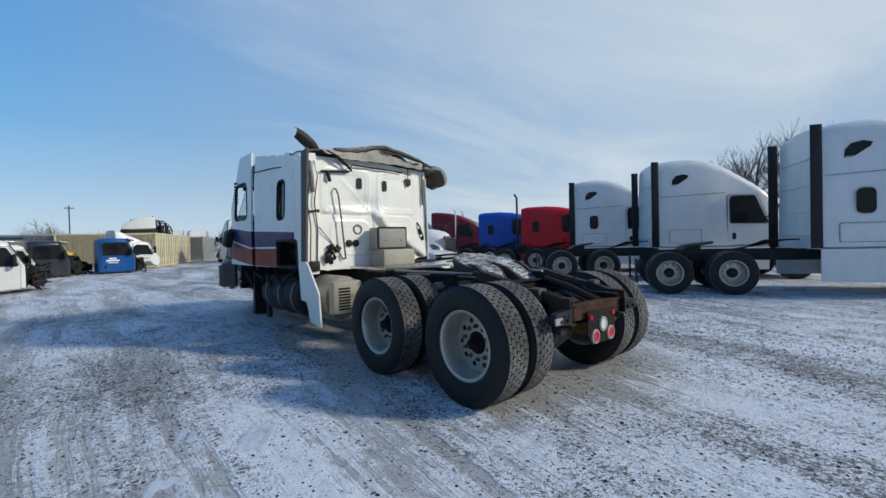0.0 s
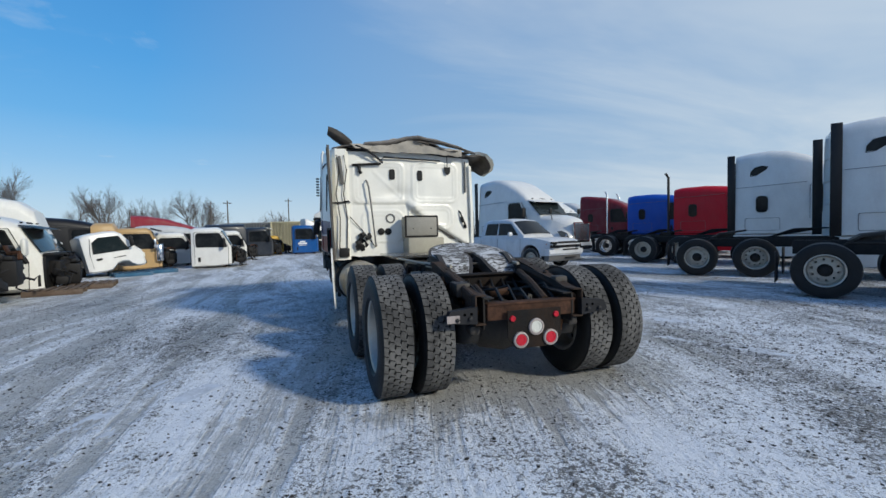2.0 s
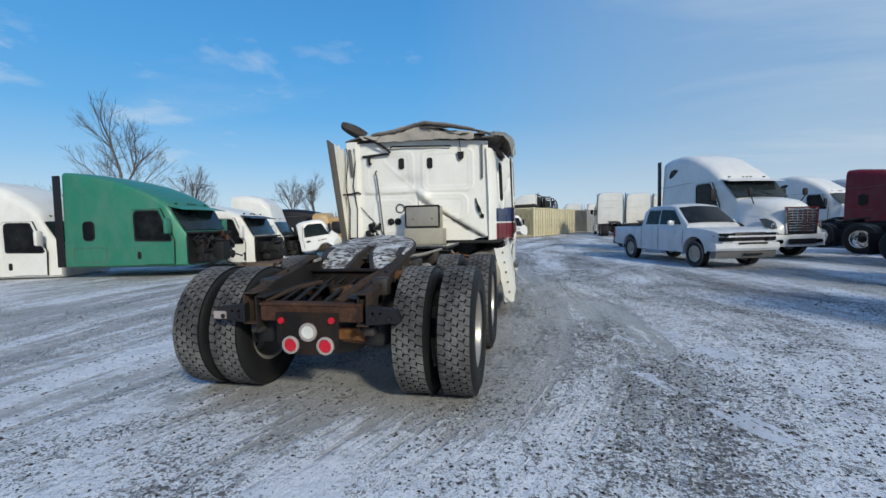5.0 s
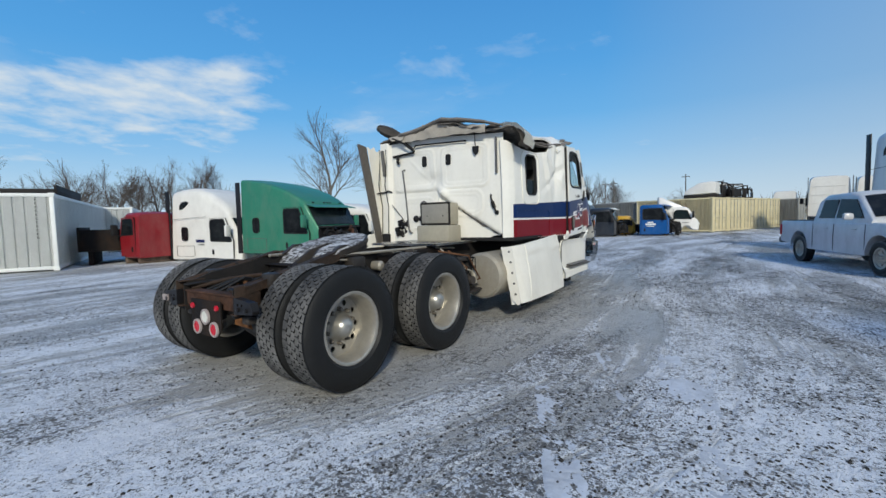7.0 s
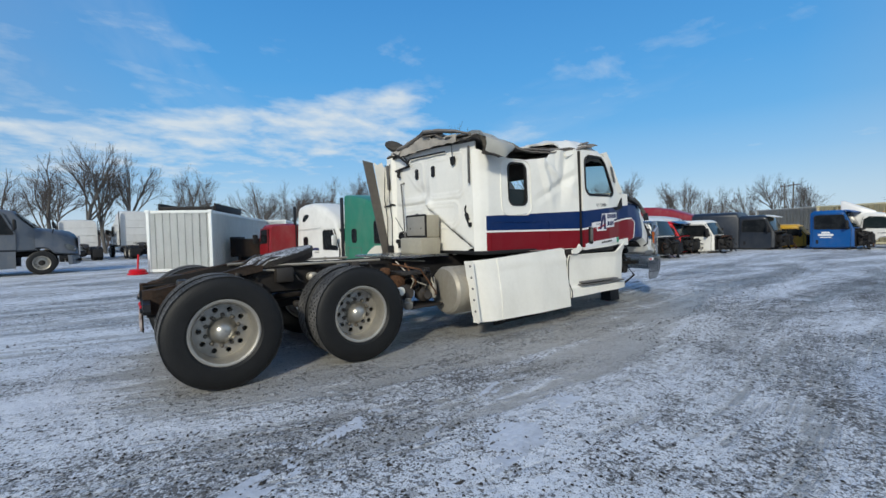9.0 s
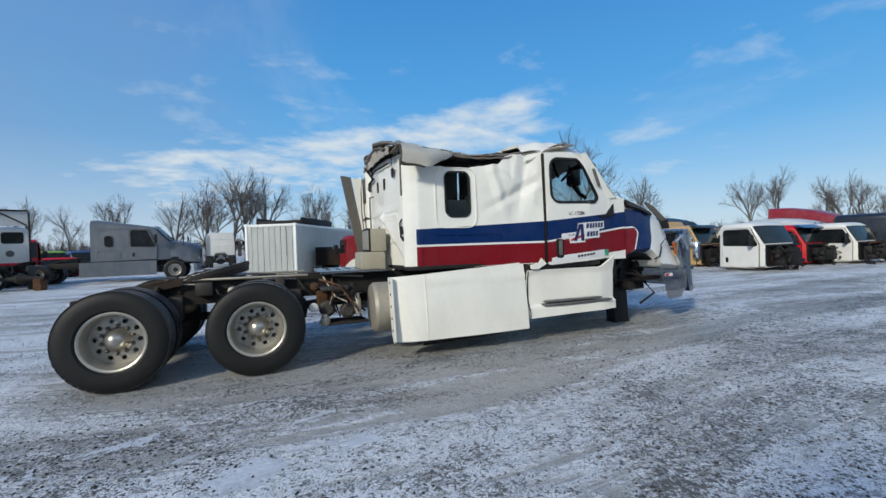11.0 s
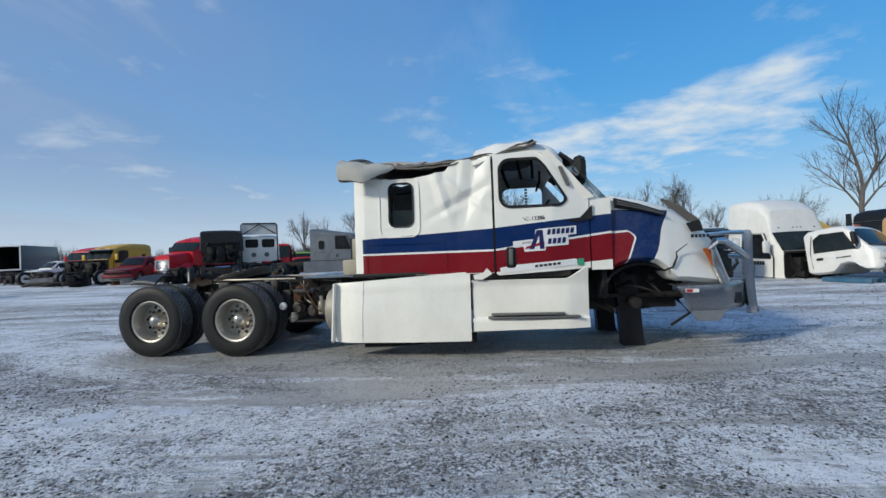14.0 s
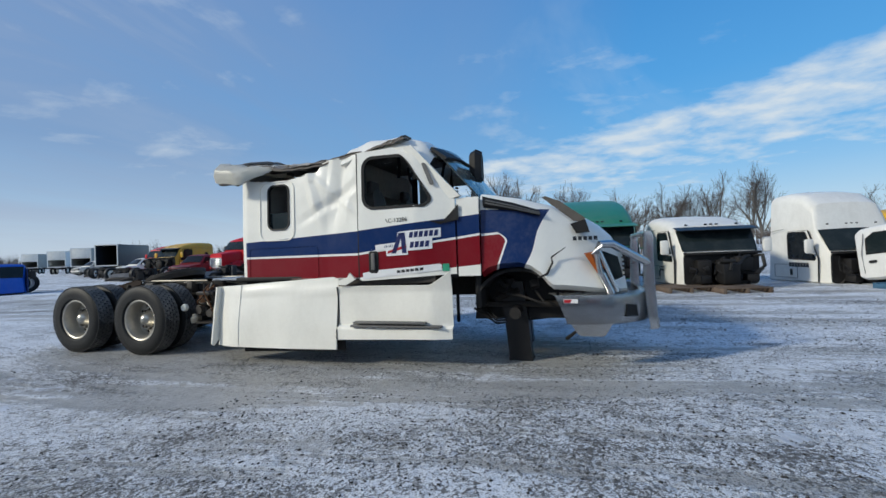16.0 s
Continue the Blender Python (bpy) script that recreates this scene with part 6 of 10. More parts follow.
for x, y, z0 in ((0.56, 6.72, 0.0), (-0.56, 6.62, 0.0)):
    bm = bmesh.new()
    loft(bm, [[(x + sx_ * w, y + sy_ * d + dy, z) for sx_, sy_ in ((1, 1), (-1, 1), (-1, -1), (1, -1))] for z, w, d, dy in ((0.0, 0.11, 0.145, 0.05), (0.06, 0.10, 0.135, 0.045), (0.5, 0.10, 0.14, 0.01), (0.95, 0.11, 0.15, -0.05))])
    part("support_leg", bm, BLACKP, wreck, "black steel prop under the front end")
bm = bmesh.new()
box(bm, (0.62, 6.95, 0.68), (0.12, 1.3, 0.07), 0.02)
box(bm, (-0.62, 6.95, 0.68), (0.12, 1.3, 0.07), 0.02)
tube(bm, [(-0.9, 6.75, 0.6), (0.9, 6.75, 0.6)], 0.07, 10)
part("front_axle", bm, FRAME, wreck)
for k in range(44):
    bm = bmesh.new()
    clutter(bm, rng, (-0.75, 6.45, 0.62), (0.8, 7.5, 1.35), 1, 0.3)
    part("engine_piece", bm, (PLASTIC, FRAME, PLASTIC, FRAME, PLASTIC, DARKRUST)[k % 6], wreck)
bm = bmesh.new()
box(bm, (0, 6.35, 1.15), (2.0, 0.08, 0.95), 0.03)
part("firewall", bm, PLASTIC, wreck)
for k in range(3):
    bm = bmesh.new()
    tube(bm, [(0.6 - 0.1 * k, 6.2, 0.62 + 0.05 * k), (0.7, 6.5, 0.45 + 0.03 * k), (0.4, 7.2, 0.5 + 0.04 * k), (0.3, 7.6, 0.62)], 0.014, 6)
    part("hanging_hose", bm, PLASTIC, wreck)
bm = bmesh.new()
tube(bm, [(0.55, 7.35, 0.62), (0.62, 7.5, 0.42), (0.5, 7.3, 0.24)], 0.022, 6)
part("hanging_rod", bm, PLASTIC, wreck)

# right side ----------------------------------------------------------
BUNK_R = (3.745, 2.0, 0.33, 0.58, 0.09)
bm = bmesh.new()
skin(bm, span(3.05, 4.955, 0.02), lambda u: 1.06, lambda u: lerp_table(u, RIGHT_TOP) + 0.012 * noise.noise(Vector((u * 14, 2, 0))), 74, right_at, (BUNK_R,), 0.02)
sleeper_r = part("sleeper_side", bm, LIVERY, wreck, "crumpled white sleeper side with stripes", 40)
seal(sleeper_r, BUNK_R, right_at)
bm = bmesh.new()
band(bm, rounded(0.56, 0.78, 0.12, 6, 3.72, 1.955), rounded(0.535, 0.755, 0.11, 6, 3.72, 1.955), lambda u, v, d: right_at(u, v, 0.012 - d), 0.012)
part("window_bead", bm, CREAM, sleeper_r)
bm = bmesh.new()
slab(bm, [(3.60, 1.72), (3.90, 1.72), (3.90, 1.93), (3.60, 1.93)], 0.01, lambda u, v, d: right_at(u, v, -0.025 - d))
part("window_pane", bm, GLASS2, sleeper_r)
bm = bmesh.new()
band(bm, rounded(1.1, 0.42, 0.06, 4, 3.80, 1.27), rounded(1.085, 0.405, 0.055, 4, 3.80, 1.27), lambda u, v, d: right_at(u, v, 0.006 - d), 0.01)
part("luggage_door_edge", bm, LIVERY, sleeper_r)
# door with its open window
DOOR_WIN = (5.475, 2.185, 0.83, 0.60, 0.13)
DOOR_TOP = [(4.97, 2.55), (5.45, 2.60), (5.6, 2.56), (5.80, 2.34), (6.0, 2.10), (6.15, 1.93)]


def shear(u, v):
    """The door window leans back with the pillar."""
    return u + 0.10 * max(0.0, (u - 5.45)) * (2.18 - v) / 0.3


def door_at(u, v, d=0.0):
    uu = u - 0.34 * max(0.0, u - 5.35) / 0.55 * max(0.0, (v - 1.95)) / 0.5 * 0.9
    return Vector((right_x(uu, v) + 0.014 + 0.030 * max(0.0, 1 - (u - 4.98) / 0.8) + d, uu, v))


bm = bmesh.new()
skin(bm, span(4.985, 6.15, 0.035), lambda u: 1.05 if u < 5.02 else 1.03 + 0.05 * (u - 5.0), lambda u: 2.56 + 0.05 * (u - 5.0) if u < 5.6 else 2.59 - 0.2 * (u - 5.6), 44, door_at, (DOOR_WIN,), 0.035)
door_r = part("door", bm, LIVERY, wreck, "striped cab door with an open window hole", 50)
seal(door_r, DOOR_WIN, door_at, PLASTIC, 0.035)
bm = bmesh.new()
slab(bm, rounded(0.12, 0.26, 0.03, 3, 5.17, 1.25), 0.012, lambda u, v, d: door_at(u, v, 0.008 - d))
hd_r = part("door_handle", bm, PLASTIC, door_r, "black recessed pull handle")
bm = bmesh.new()
box(bm, door_at(5.17, 1.26, 0.02), (0.03, 0.05, 0.2), 0.012)
part("grip", bm, GREYPLASTIC, hd_r)
# dark seams round the door
bm = bmesh.new()
for a, b in (((4.97, 2.54), (4.97, 1.04)),):
    tube(bm, [right_at(a[0], a[1] + (b[1] - a[1]) * k / 8, 0.0) for k in range(9)], 0.007, 6)
part("door_seam", bm, PLASTIC, wreck)
# black strip in place of the shaded gap behind the ajar door
bm = bmesh.new()
slab(bm, [(-0.05, 1.06), (0.036, 1.06), (0.036, 2.55), (-0.05, 2.55)], 0.014, lambda u, v, d: Vector((right_x(4.96, v) + u, 4.962 + d, v)))
part("door_gap_strip", bm, PLASTIC, wreck, "black strip painted as the dark gap behind the door edge")
bm = bmesh.new()
slab(bm, [(5.98, 1.66), (6.10, 1.78), (6.19, 1.87), (6.19, 1.70), (5.86, 1.70)], 0.02, lambda u, v, d: right_at(u, v, 0.03 - d))
part("mirror_base", bm, PLASTIC, door_r, "black mirror base with the mirror gone")
bm = bmesh.new()
loft(bm, [[(right_x(y, z) + 0.02, y - w, z), (right_x(y, z) + 0.03, y + w, z + 0.03), (right_x(y, z) - 0.05, y + w, z + 0.03), (right_x(y, z) - 0.05, y - w, z)] for y, z, w in ((5.62, 2.56, 0.05), (5.85, 2.30, 0.05), (6.02, 2.10, 0.05), (6.16, 1.94, 0.06))])
part("pillar", bm, CREAM, wreck)
bm = bmesh.new()
slab(bm, rounded(0.05, 0.26, 0.02, 2, 0, 0), 0.01, lambda u, v, d: Vector((1.235 - d, 5.86 + u - 0.38 * v, 2.24 + v)))
part("pillar_trim", bm, GREYPLASTIC, wreck)
bm = bmesh.new()
skin(bm, span(6.165, 6.42, 0.04), lambda u: 1.06, lambda u: 1.95, 16, lambda u, v: right_at(u, v, 0.0), (), 0.03)
part("cowl_panel", bm, LIVERY, wreck, "", 50)

# lettering on the door as plain shapes
bm = bmesh.new()
slab(bm, [(5.20, 1.45), (5.46, 1.472), (5.485, 1.59), (5.60, 1.60), (5.60, 1.325), (5.34, 1.315), (5.325, 1.395), (5.20, 1.385)], 0.004, lambda u, v, d: door_at(u, v, 0.0075 - d))
logo = part("door_emblem", bm, DECALWHITE, door_r, "white outlined emblem with dark lettering bars")
for pts in ([(5.60, 1.49), (5.70, 1.50), (5.70, 1.605), (5.60, 1.60)], [(5.70, 1.495), (5.985, 1.515), (5.985, 1.62), (5.70, 1.605)], [(5.60, 1.37), (5.70, 1.375), (5.70, 1.50), (5.60, 1.49)], [(5.70, 1.375), (5.885, 1.385), (5.885, 1.51), (5.70, 1.495)]):
    bm = bmesh.new()
    slab(bm, pts, 0.004, lambda u, v, d: door_at(u, v, 0.0075 - d))
    part("emblem_plate", bm, DECALWHITE, logo)
for pts, mat in (([(5.40, 1.345), (5.455, 1.345), (5.545, 1.58), (5.495, 1.58)], DECALBLUE), ([(5.52, 1.58), (5.57, 1.58), (5.585, 1.345), (5.53, 1.345)], DECALBLUE),
                 ([(5.35, 1.345), (5.585, 1.405), (5.585, 1.44), (5.36, 1.375)], DECALRED)):
    bm = bmesh.new()
    slab(bm, pts, 0.003, lambda u, v, d: door_at(u, v, 0.0115 - d))
    part("lettering_bar", bm, mat, logo)
for row, (u0, u1, z0, z1, n) in enumerate(((5.62, 5.965, 1.518, 1.585, 6), (5.625, 5.86, 1.402, 1.47, 4))):
    for k in range(n):
        a = u0 + (u1 - u0) * k / n
        b = a + (u1 - u0) / n * 0.72
        s = 0.045
        bm = bmesh.new()
        slab(bm, [(a, z0 + s * (a - u0)), (b, z0 + s * (b - u0)), (b + 0.012, z1 + s * (b - u0)), (a + 0.012, z1 + s * (a - u0))], 0.003, lambda u, v, d: door_at(u, v, 0.0115 - d))
        part("lettering_bar", bm, DECALBLUE, logo)
bm = bmesh.new()
slab(bm, [(5.03, 1.055), (5.70, 1.112), (5.70, 1.19), (5.20, 1.155), (5.03, 1.125)], 0.004, lambda u, v, d: door_at(u, v, 0.0075 - d))
strip = part("white_strip", bm, DECALWHITE, door_r)
bm = bmesh.new()
slab(bm, [(5.70, 1.112), (5.98, 1.135), (5.985, 1.195), (5.96, 1.21), (5.70, 1.19)], 0.004, lambda u, v, d: door_at(u, v, 0.0075 - d))
part("white_strip_end", bm, DECALWHITE, door_r)
for k in range(6):
    a = 5.46 + 0.055 * k
    bm = bmesh.new()
    slab(bm, [(a, 1.117 + 0.084 * (a - 5.46)), (a + 0.04, 1.12 + 0.084 * (a - 5.46)), (a + 0.04, 1.15 + 0.084 * (a - 5.46)), (a, 1.147 + 0.084 * (a - 5.46))], 0.003, lambda u, v, d: door_at(u, v, 0.0115 - d))
    part("lettering_bar", bm, INK, strip)
bm = bmesh.new()
slab(bm, rounded(0.075, 0.085, 0.004, 1, 6.03, 1.165), 0.004, lambda u, v, d: door_at(u, v, 0.0085 - d))
part("green_sticker", bm, GREENSTICKER, door_r)


def text_part(word, size, m, mat, parent, name="lettering"):
    cu = bpy.data.curves.new(name, "FONT")
    cu.body = word
    cu.size = size
    cu.extrude = 0.001
    tmp = bpy.data.objects.new(name, cu)
    scene.collection.objects.link(tmp)
    me = bpy.data.meshes.new_from_object(tmp.evaluated_get(bpy.context.evaluated_depsgraph_get()))
    bpy.data.objects.remove(tmp)
    me.materials.clear()
    me.materials.append(mat)
    o = new(name, me)
    o.parent = parent
    o.matrix_basis = m
    return o


text_part("AC-13286", 0.068, Matrix.Translation((door_at(5.45, 1.72).x + 0.003, 5.32, 1.70)) @ rot(90, 0, 90) @ rot(0, 0, 3), INK, door_r)
text_part("TRANSPORT", 0.036, Matrix.Translation((door_at(5.3, 1.42).x + 0.006, 5.225, 1.407)) @ rot(90, 0, 90) @ rot(0, 0, 4), DECALBLUE, door_r)

# torn lower skirts ---------------------------------------------------
SK = [(0.2, 1.34), (0.5, 1.315), (0.8, 1.27), (1.1, 1.22)]


def skirt_at(u, v, d=0.0):
    x = lerp_table(v, SK) - 0.04 * max(0.0, (u - 4.0)) / 0.7 + 0.012 * noise.noise(Vector((u * 1.7, v * 2.2, 5)))
    if u < 3.22:
        x -= 0.10 * ((3.22 - u) / 0.4) ** 2
    x += 0.02 * math.exp(-((v - 0.92) / 0.02) ** 2)
    return Vector((x + d, u, v))


bm = bmesh.new()
skin(bm, span(2.81, 4.64, 0.06), lambda u: 0.21, lambda u: 0.98 + (u - 2.81) * 0.058, 16, skirt_at, (), 0.025)
skirt_r = part("side_skirt", bm, CREAM, wreck, "dented white lower side skirt", 50)
bm = bmesh.new()
tube(bm, [skirt_at(3.22, 0.22 + 0.78 * k / 8, 0.002) for k in range(9)], 0.006, 5)
part("skirt_seam", bm, CREAM, skirt_r)
bm = bmesh.new()
slab(bm, [(1.08, 0.98), (1.24, 0.98), (1.36, 0.24), (1.32, 0.21), (1.22, 0.30)], 0.02, on_y(2.80, -1))
fl = part("skirt_flange", bm, CREAM, skirt_r)
for k in range(5):
    bm = bmesh.new()
    lathe(bm, [(0.0, 0.016), (-0.008, 0.014), (-0.012, 0.0001)], "y", 8, (1.20 + 0.022 * k, 2.80, 0.92 - 0.14 * k))
    part("bolt", bm, GREYPLASTIC, fl)
bm = bmesh.new()
slab(bm, [(3.2, 0.12), (4.7, 0.18), (4.7, 0.30), (3.2, 0.26)], 0.02, at_side(1.20, 1))
part("rubber_strip", bm, PLASTIC, skirt_r)


def step_at(u, v, d=0.0):
    x = 1.255 + 0.02 * noise.noise(Vector((u * 2, v * 2, 9)))
    if v < 0.5:
        x += 0.055 * min(1, (0.5 - v) / 0.02)
    if v > 0.90:
        x += 0.03 * (v - 0.90) / 0.1
    if u > 5.88:
        x -= 0.25 * (u - 5.88) ** 1.0 * 0.6
    return Vector((x + d, u, v))


bm = bmesh.new()
skin(bm, span(4.66, 6.10, 0.045), lambda u: 0.335 + 0.02 * (u - 4.66), lambda u: 0.965 if u < 5.85 else 0.965 + (u - 5.85) * 0.62, 26, step_at, (), 0.025)
step_r = part("step_fairing", bm, CREAM, wreck, "bent white step fairing below the door", 50)
for k, (u0, u1, z) in enumerate(((4.90, 5.80, 0.545), (4.86, 5.98, 0.505))):
    bm = bmesh.new()
    box(bm, (1.30, (u0 + u1) / 2, z), (0.10, u1 - u0, 0.022), 0.006)
    part("step_tread", bm, GREYPLASTIC, step_r)
bm = bmesh.new()
tube(bm, [step_at(4.66, 0.34 + 0.62 * k / 6, 0.003) for k in range(7)], 0.009, 5)
part("skirt_gap", bm, PLASTIC, step_r)
# bent scrap of trim between the skirt and the door
bm = bmesh.new()
slab(bm, [(4.70, 0.99), (4.80, 0.985), (4.93, 1.055), (4.86, 1.13), (4.82, 1.075), (4.69, 1.045)], 0.03, at_side(1.31, 1))
part("bent_trim", bm, CREAM, wreck)
bm = bmesh.new()
slab(bm, [(4.66, 0.96), (5.9, 1.0), (5.9, 1.07), (4.66, 1.06)], 0.02, at_side(1.20, 1))
part("sill", bm, GREASE, wreck)

# left side -----------------------------------------------------------
BUNK_L = (3.62, 2.03, 0.30, 0.56, 0.09)
HOLE_L = (3.48, 1.26, 0.70, 0.38, 0.05)
bm = bmesh.new()
skin(bm, span(3.05, 4.72, 0.045), lambda u: 1.06, lambda u: 2.60 + 0.14 * (u - 3.05) + 0.05 * noise.noise(Vector((u * 6, 1, 0))) + 0.03 * noise.noise(Vector((u * 21, 1, 5))), 34, left_at, (BUNK_L, HOLE_L), 0.02)
sleeper_l = part("sleeper_side", bm, LIVERY, wreck, "white sleeper side with stripes and a ragged top", 50)
seal(sleeper_l, BUNK_L, left_at)
seal(sleeper_l, HOLE_L, left_at, PLASTIC, 0.03, "luggage_hole_frame")
bm = bmesh.new()
slab(bm, [(3.49, 1.77), (3.75, 1.77), (3.75, 2.29), (3.49, 2.29)], 0.01, lambda u, v, d: left_at(u, v, -0.028 - d))
part("window_pane", bm, GLASS2, sleeper_l)
bm = bmesh.new()
tube(bm, [left_at(3.06, 2.45, 0.01), left_at(3.9, 2.53, 0.01), left_at(4.7, 2.57, 0.01)], 0.01, 5)
part("roof_seam", bm, PLASTIC, sleeper_l)
bm = bmesh.new()
skin(bm, span(4.86, 6.15, 0.06), lambda u: 1.06, lambda u: 2.92 if u < 5.5 else 2.92 - (u - 5.5) * 1.25, 26, lambda u, v: Vector((left_x(u, v) - 0.01 + 0.08 * max(0, u - 5.4), u, v)), ((5.45, 2.15, 0.72, 0.62, 0.12),), 0.03)
door_l = part("door", bm, LIVERY, wreck, "striped cab door standing slightly open", 50)
seal(door_l, (5.45, 2.15, 0.72, 0.62, 0.12), lambda u, v, d: Vector((left_x(u, v) - 0.01 + 0.08 * max(0, u - 5.4) - d, u, v)))
# black strip in place of the dark gap beside the open door
bm = bmesh.new()
box(bm, (-1.2, 4.79, 1.85), (0.04, 0.10, 1.7), 0.01)
part("door_gap_fill", bm, PLASTIC, wreck)
bm = bmesh.new()
skin(bm, span(2.38, 3.06, 0.08), lambda u: 0.36 + (u - 2.38) * 0.05 + (0.25 if u > 2.8 else 0.0), lambda u: 0.78 + 0.38 * min(1, (u - 2.38) / 0.35), 10,
     lambda u, v: Vector((-1.27 - 0.10 * (2.9 - u) + 0.05 * (1.0 - v), u, v)), (), 0.02)
part("torn_flap", bm, CREAM, wreck, "torn white skirt flap with bolt holes")
for k in range(5):
    bm = bmesh.new()
    y = 3.4 + 0.5 * k + rng.uniform(-0.1, 0.1)
    tube(bm, [(-1.18, y, 1.06), (-1.2, y + 0.05, 0.92), (-1.16, y - 0.1, 0.85 - 0.1 * (k % 3)), (-1.19, y - 0.16, 0.75 - 0.1 * (k % 3))], [0.03, 0.04, 0.03, 0.015], 6)
    part("hanging_scrap", bm, PLASTIC, wreck)
for y, w in ((4.9, 0.14), (5.55, 0.05)):
    bm = bmesh.new()
    box(bm, (-1.0, y, 0.55), (0.06, w, 0.75), 0.015)
    part("hanging_bracket", bm, PLASTIC, wreck)
bm = bmesh.new()
tube(bm, [(-1.2, 6.1, 1.66), (-1.27, 6.05, 1.68), (-1.31, 6.0, 1.62)], 0.03, 8)
box(bm, (-1.32, 6.0, 1.52), (0.13, 0.24, 0.30), 0.04, rot(8, 10, 0))
part("side_mirror", bm, PLASTIC, wreck, "black folded side mirror")
for k in range(7):
    bm = bmesh.new()
    box(bm, (-1.30, 5.52, 2.15 + 0.055 * k), (0.06, 0.05, 0.03), 0.01)
    part("pillar_rib", bm, PLASTIC, wreck)
bm = bmesh.new()
skin(bm, span(6.2, 7.5, 0.1), lambda u: 0.62 - 0.05 * (u - 6.2), lambda u: 1.05 if u < 7.2 else 1.0, 6, lambda u, v: Vector((-1.16 + 0.1 * max(0, u - 7.0), u, v)), (), 0.04)
part("wheel_arch_liner", bm, PLASTIC, wreck)

# back wall -----------------------------------------------------------
FOLD = [(-0.62, 2.32), (-0.14, 1.88), (0.12, 1.66), (1.0, 1.12)]


def fold_distance(x, z):
    best, side_ = 9.0, 1.0
    for (ax, az), (bx, bz) in zip(FOLD, FOLD[1:]):
        dx, dz = bx - ax, bz - az
        t = max(0.0, min(1.0, ((x - ax) * dx + (z - az) * dz) / (dx * dx + dz * dz)))
        d = math.hypot(x - ax - t * dx, z - az - t * dz)
        if d < best:
            best = d
            side_ = 1.0 if dx * (z - az) - dz * (x - ax) > 0 else -1.0
    return best, side_


def panel_ridge(x, z, p, depth=0.014):
    d = abs(hole_distance(x, z, p))
    return depth * math.exp(-(d / 0.014) ** 2)


UL = (-0.53, 2.14, 0.76, 0.60, 0.10)
UR = (0.38, 2.15, 0.74, 0.60, 0.10)
LL = (-0.47, 1.47, 0.62, 0.46, 0.12)
LR = (0.30, 1.60, 0.72, 0.36, 0.12)


def back_y(x, z):
    y = 3.05 + 0.09 * max(0.0, x - 0.2) + 0.015 * noise.noise(Vector((x * 2.5, z * 2.5, 3)))
    d, s = fold_distance(x, z)
    if x < -0.14:
        y -= 0.006 * math.exp(-(d / 0.02) ** 2) * (1.0 if x > -0.62 else 0.2)
    elif s > 0:
        y -= 0.022 * math.exp(-d / 0.16) * min(1.0, (x + 0.14) / 0.2)
    else:
        y += (0.075 * min(1.0, d / 0.035) - 0.022) * math.exp(-d / 0.5) * min(1.0, (x + 0.14) / 0.2)
    # the pinched bulge above the case, and the hollow beside it
    y -= 0.05 * math.exp(-((x - 0.02 + 0.5 * (z - 1.77)) / 0.09) ** 2 - ((z - 1.77) / 0.07) ** 2)
    y += 0.045 * math.exp(-((x + 0.24) / 0.22) ** 2 - ((z - 1.97) / 0.10) ** 2)
    if -0.95 < x < -0.08 and z < 1.84:
        y += 0.026 * min(1.0, (1.84 - z) / 0.03) * math.exp(-(1.84 - z) / 0.16)
    for p in (UL, UR, LL, LR):
        y -= panel_ridge(x, z, p)
        inner = (p[0], p[1], p[2] - 0.09, p[3] - 0.09, max(0.03, p[4] - 0.03))
        y -= panel_ridge(x, z, inner, 0.009)
    return y


bm = bmesh.new()
skin(bm, span(-0.985, 0.985, 0.02), lambda u: 1.02 + (0.02 if u < 0.35 else 0.06) * noise.noise(Vector((u * 9, 0, 0))) + (0.12 * max(0, u - 0.35) / 0.6), lambda u: 2.60 - 0.05 * max(0, u), 78, lambda u, v: Vector((u, back_y(u, v), v)), (), 0.02)
back = part("back_wall", bm, CREAM, wreck, "creased cream-white back wall with pressed panels", 60)
for sx_, sz_ in ((-0.32, 2.265), (0.12, 2.255)):
    bm = bmesh.new()
    slab(bm, rounded(0.085, 0.16, 0.03, 4, sx_, sz_), 0.02, lambda u, v, d: Vector((u, back_y(sx_, sz_) - 0.034 + d, v)))
    part("vent_slot", bm, PLASTIC, back)
bm = bmesh.new()
slab(bm, [(0.535, 2.40), (0.635, 2.40), (0.63, 2.31), (0.585, 2.275), (0.55, 2.31)], 0.02, lambda u, v, d: Vector((u, 3.02 + d, v)))
tube(bm, [(0.585, 3.03, 2.40), (0.58, 3.02, 2.55), (0.56, 3.02, 2.68)], 0.006, 5)
part("hanging_flap", bm, PLASTIC, back)
bm = bmesh.new()
lathe(bm, [(0.0, 0.078), (-0.02, 0.074), (-0.02, 0.052), (-0.004, 0.050), (0.0, 0.0001)], "y", 24, (-0.36, 3.045, 1.59))
part("round_vent", bm, GREYPLASTIC, back)
for vx in (-0.51, -0.40):
    bm = bmesh.new()
    lathe(bm, [(0.0, 0.055), (-0.03, 0.05), (-0.04, 0.03), (-0.045, 0.0001)], "y", 14, (vx, 3.04, 1.39))
    part("plug_socket", bm, PLASTIC, back)
bm = bmesh.new()
clutter(bm, rng, (-0.88, 2.96, 1.17), (-0.74, 3.04, 1.33), 9, 0.08)
part("cable_connector", bm, PLASTIC, back)
bm = bmesh.new()
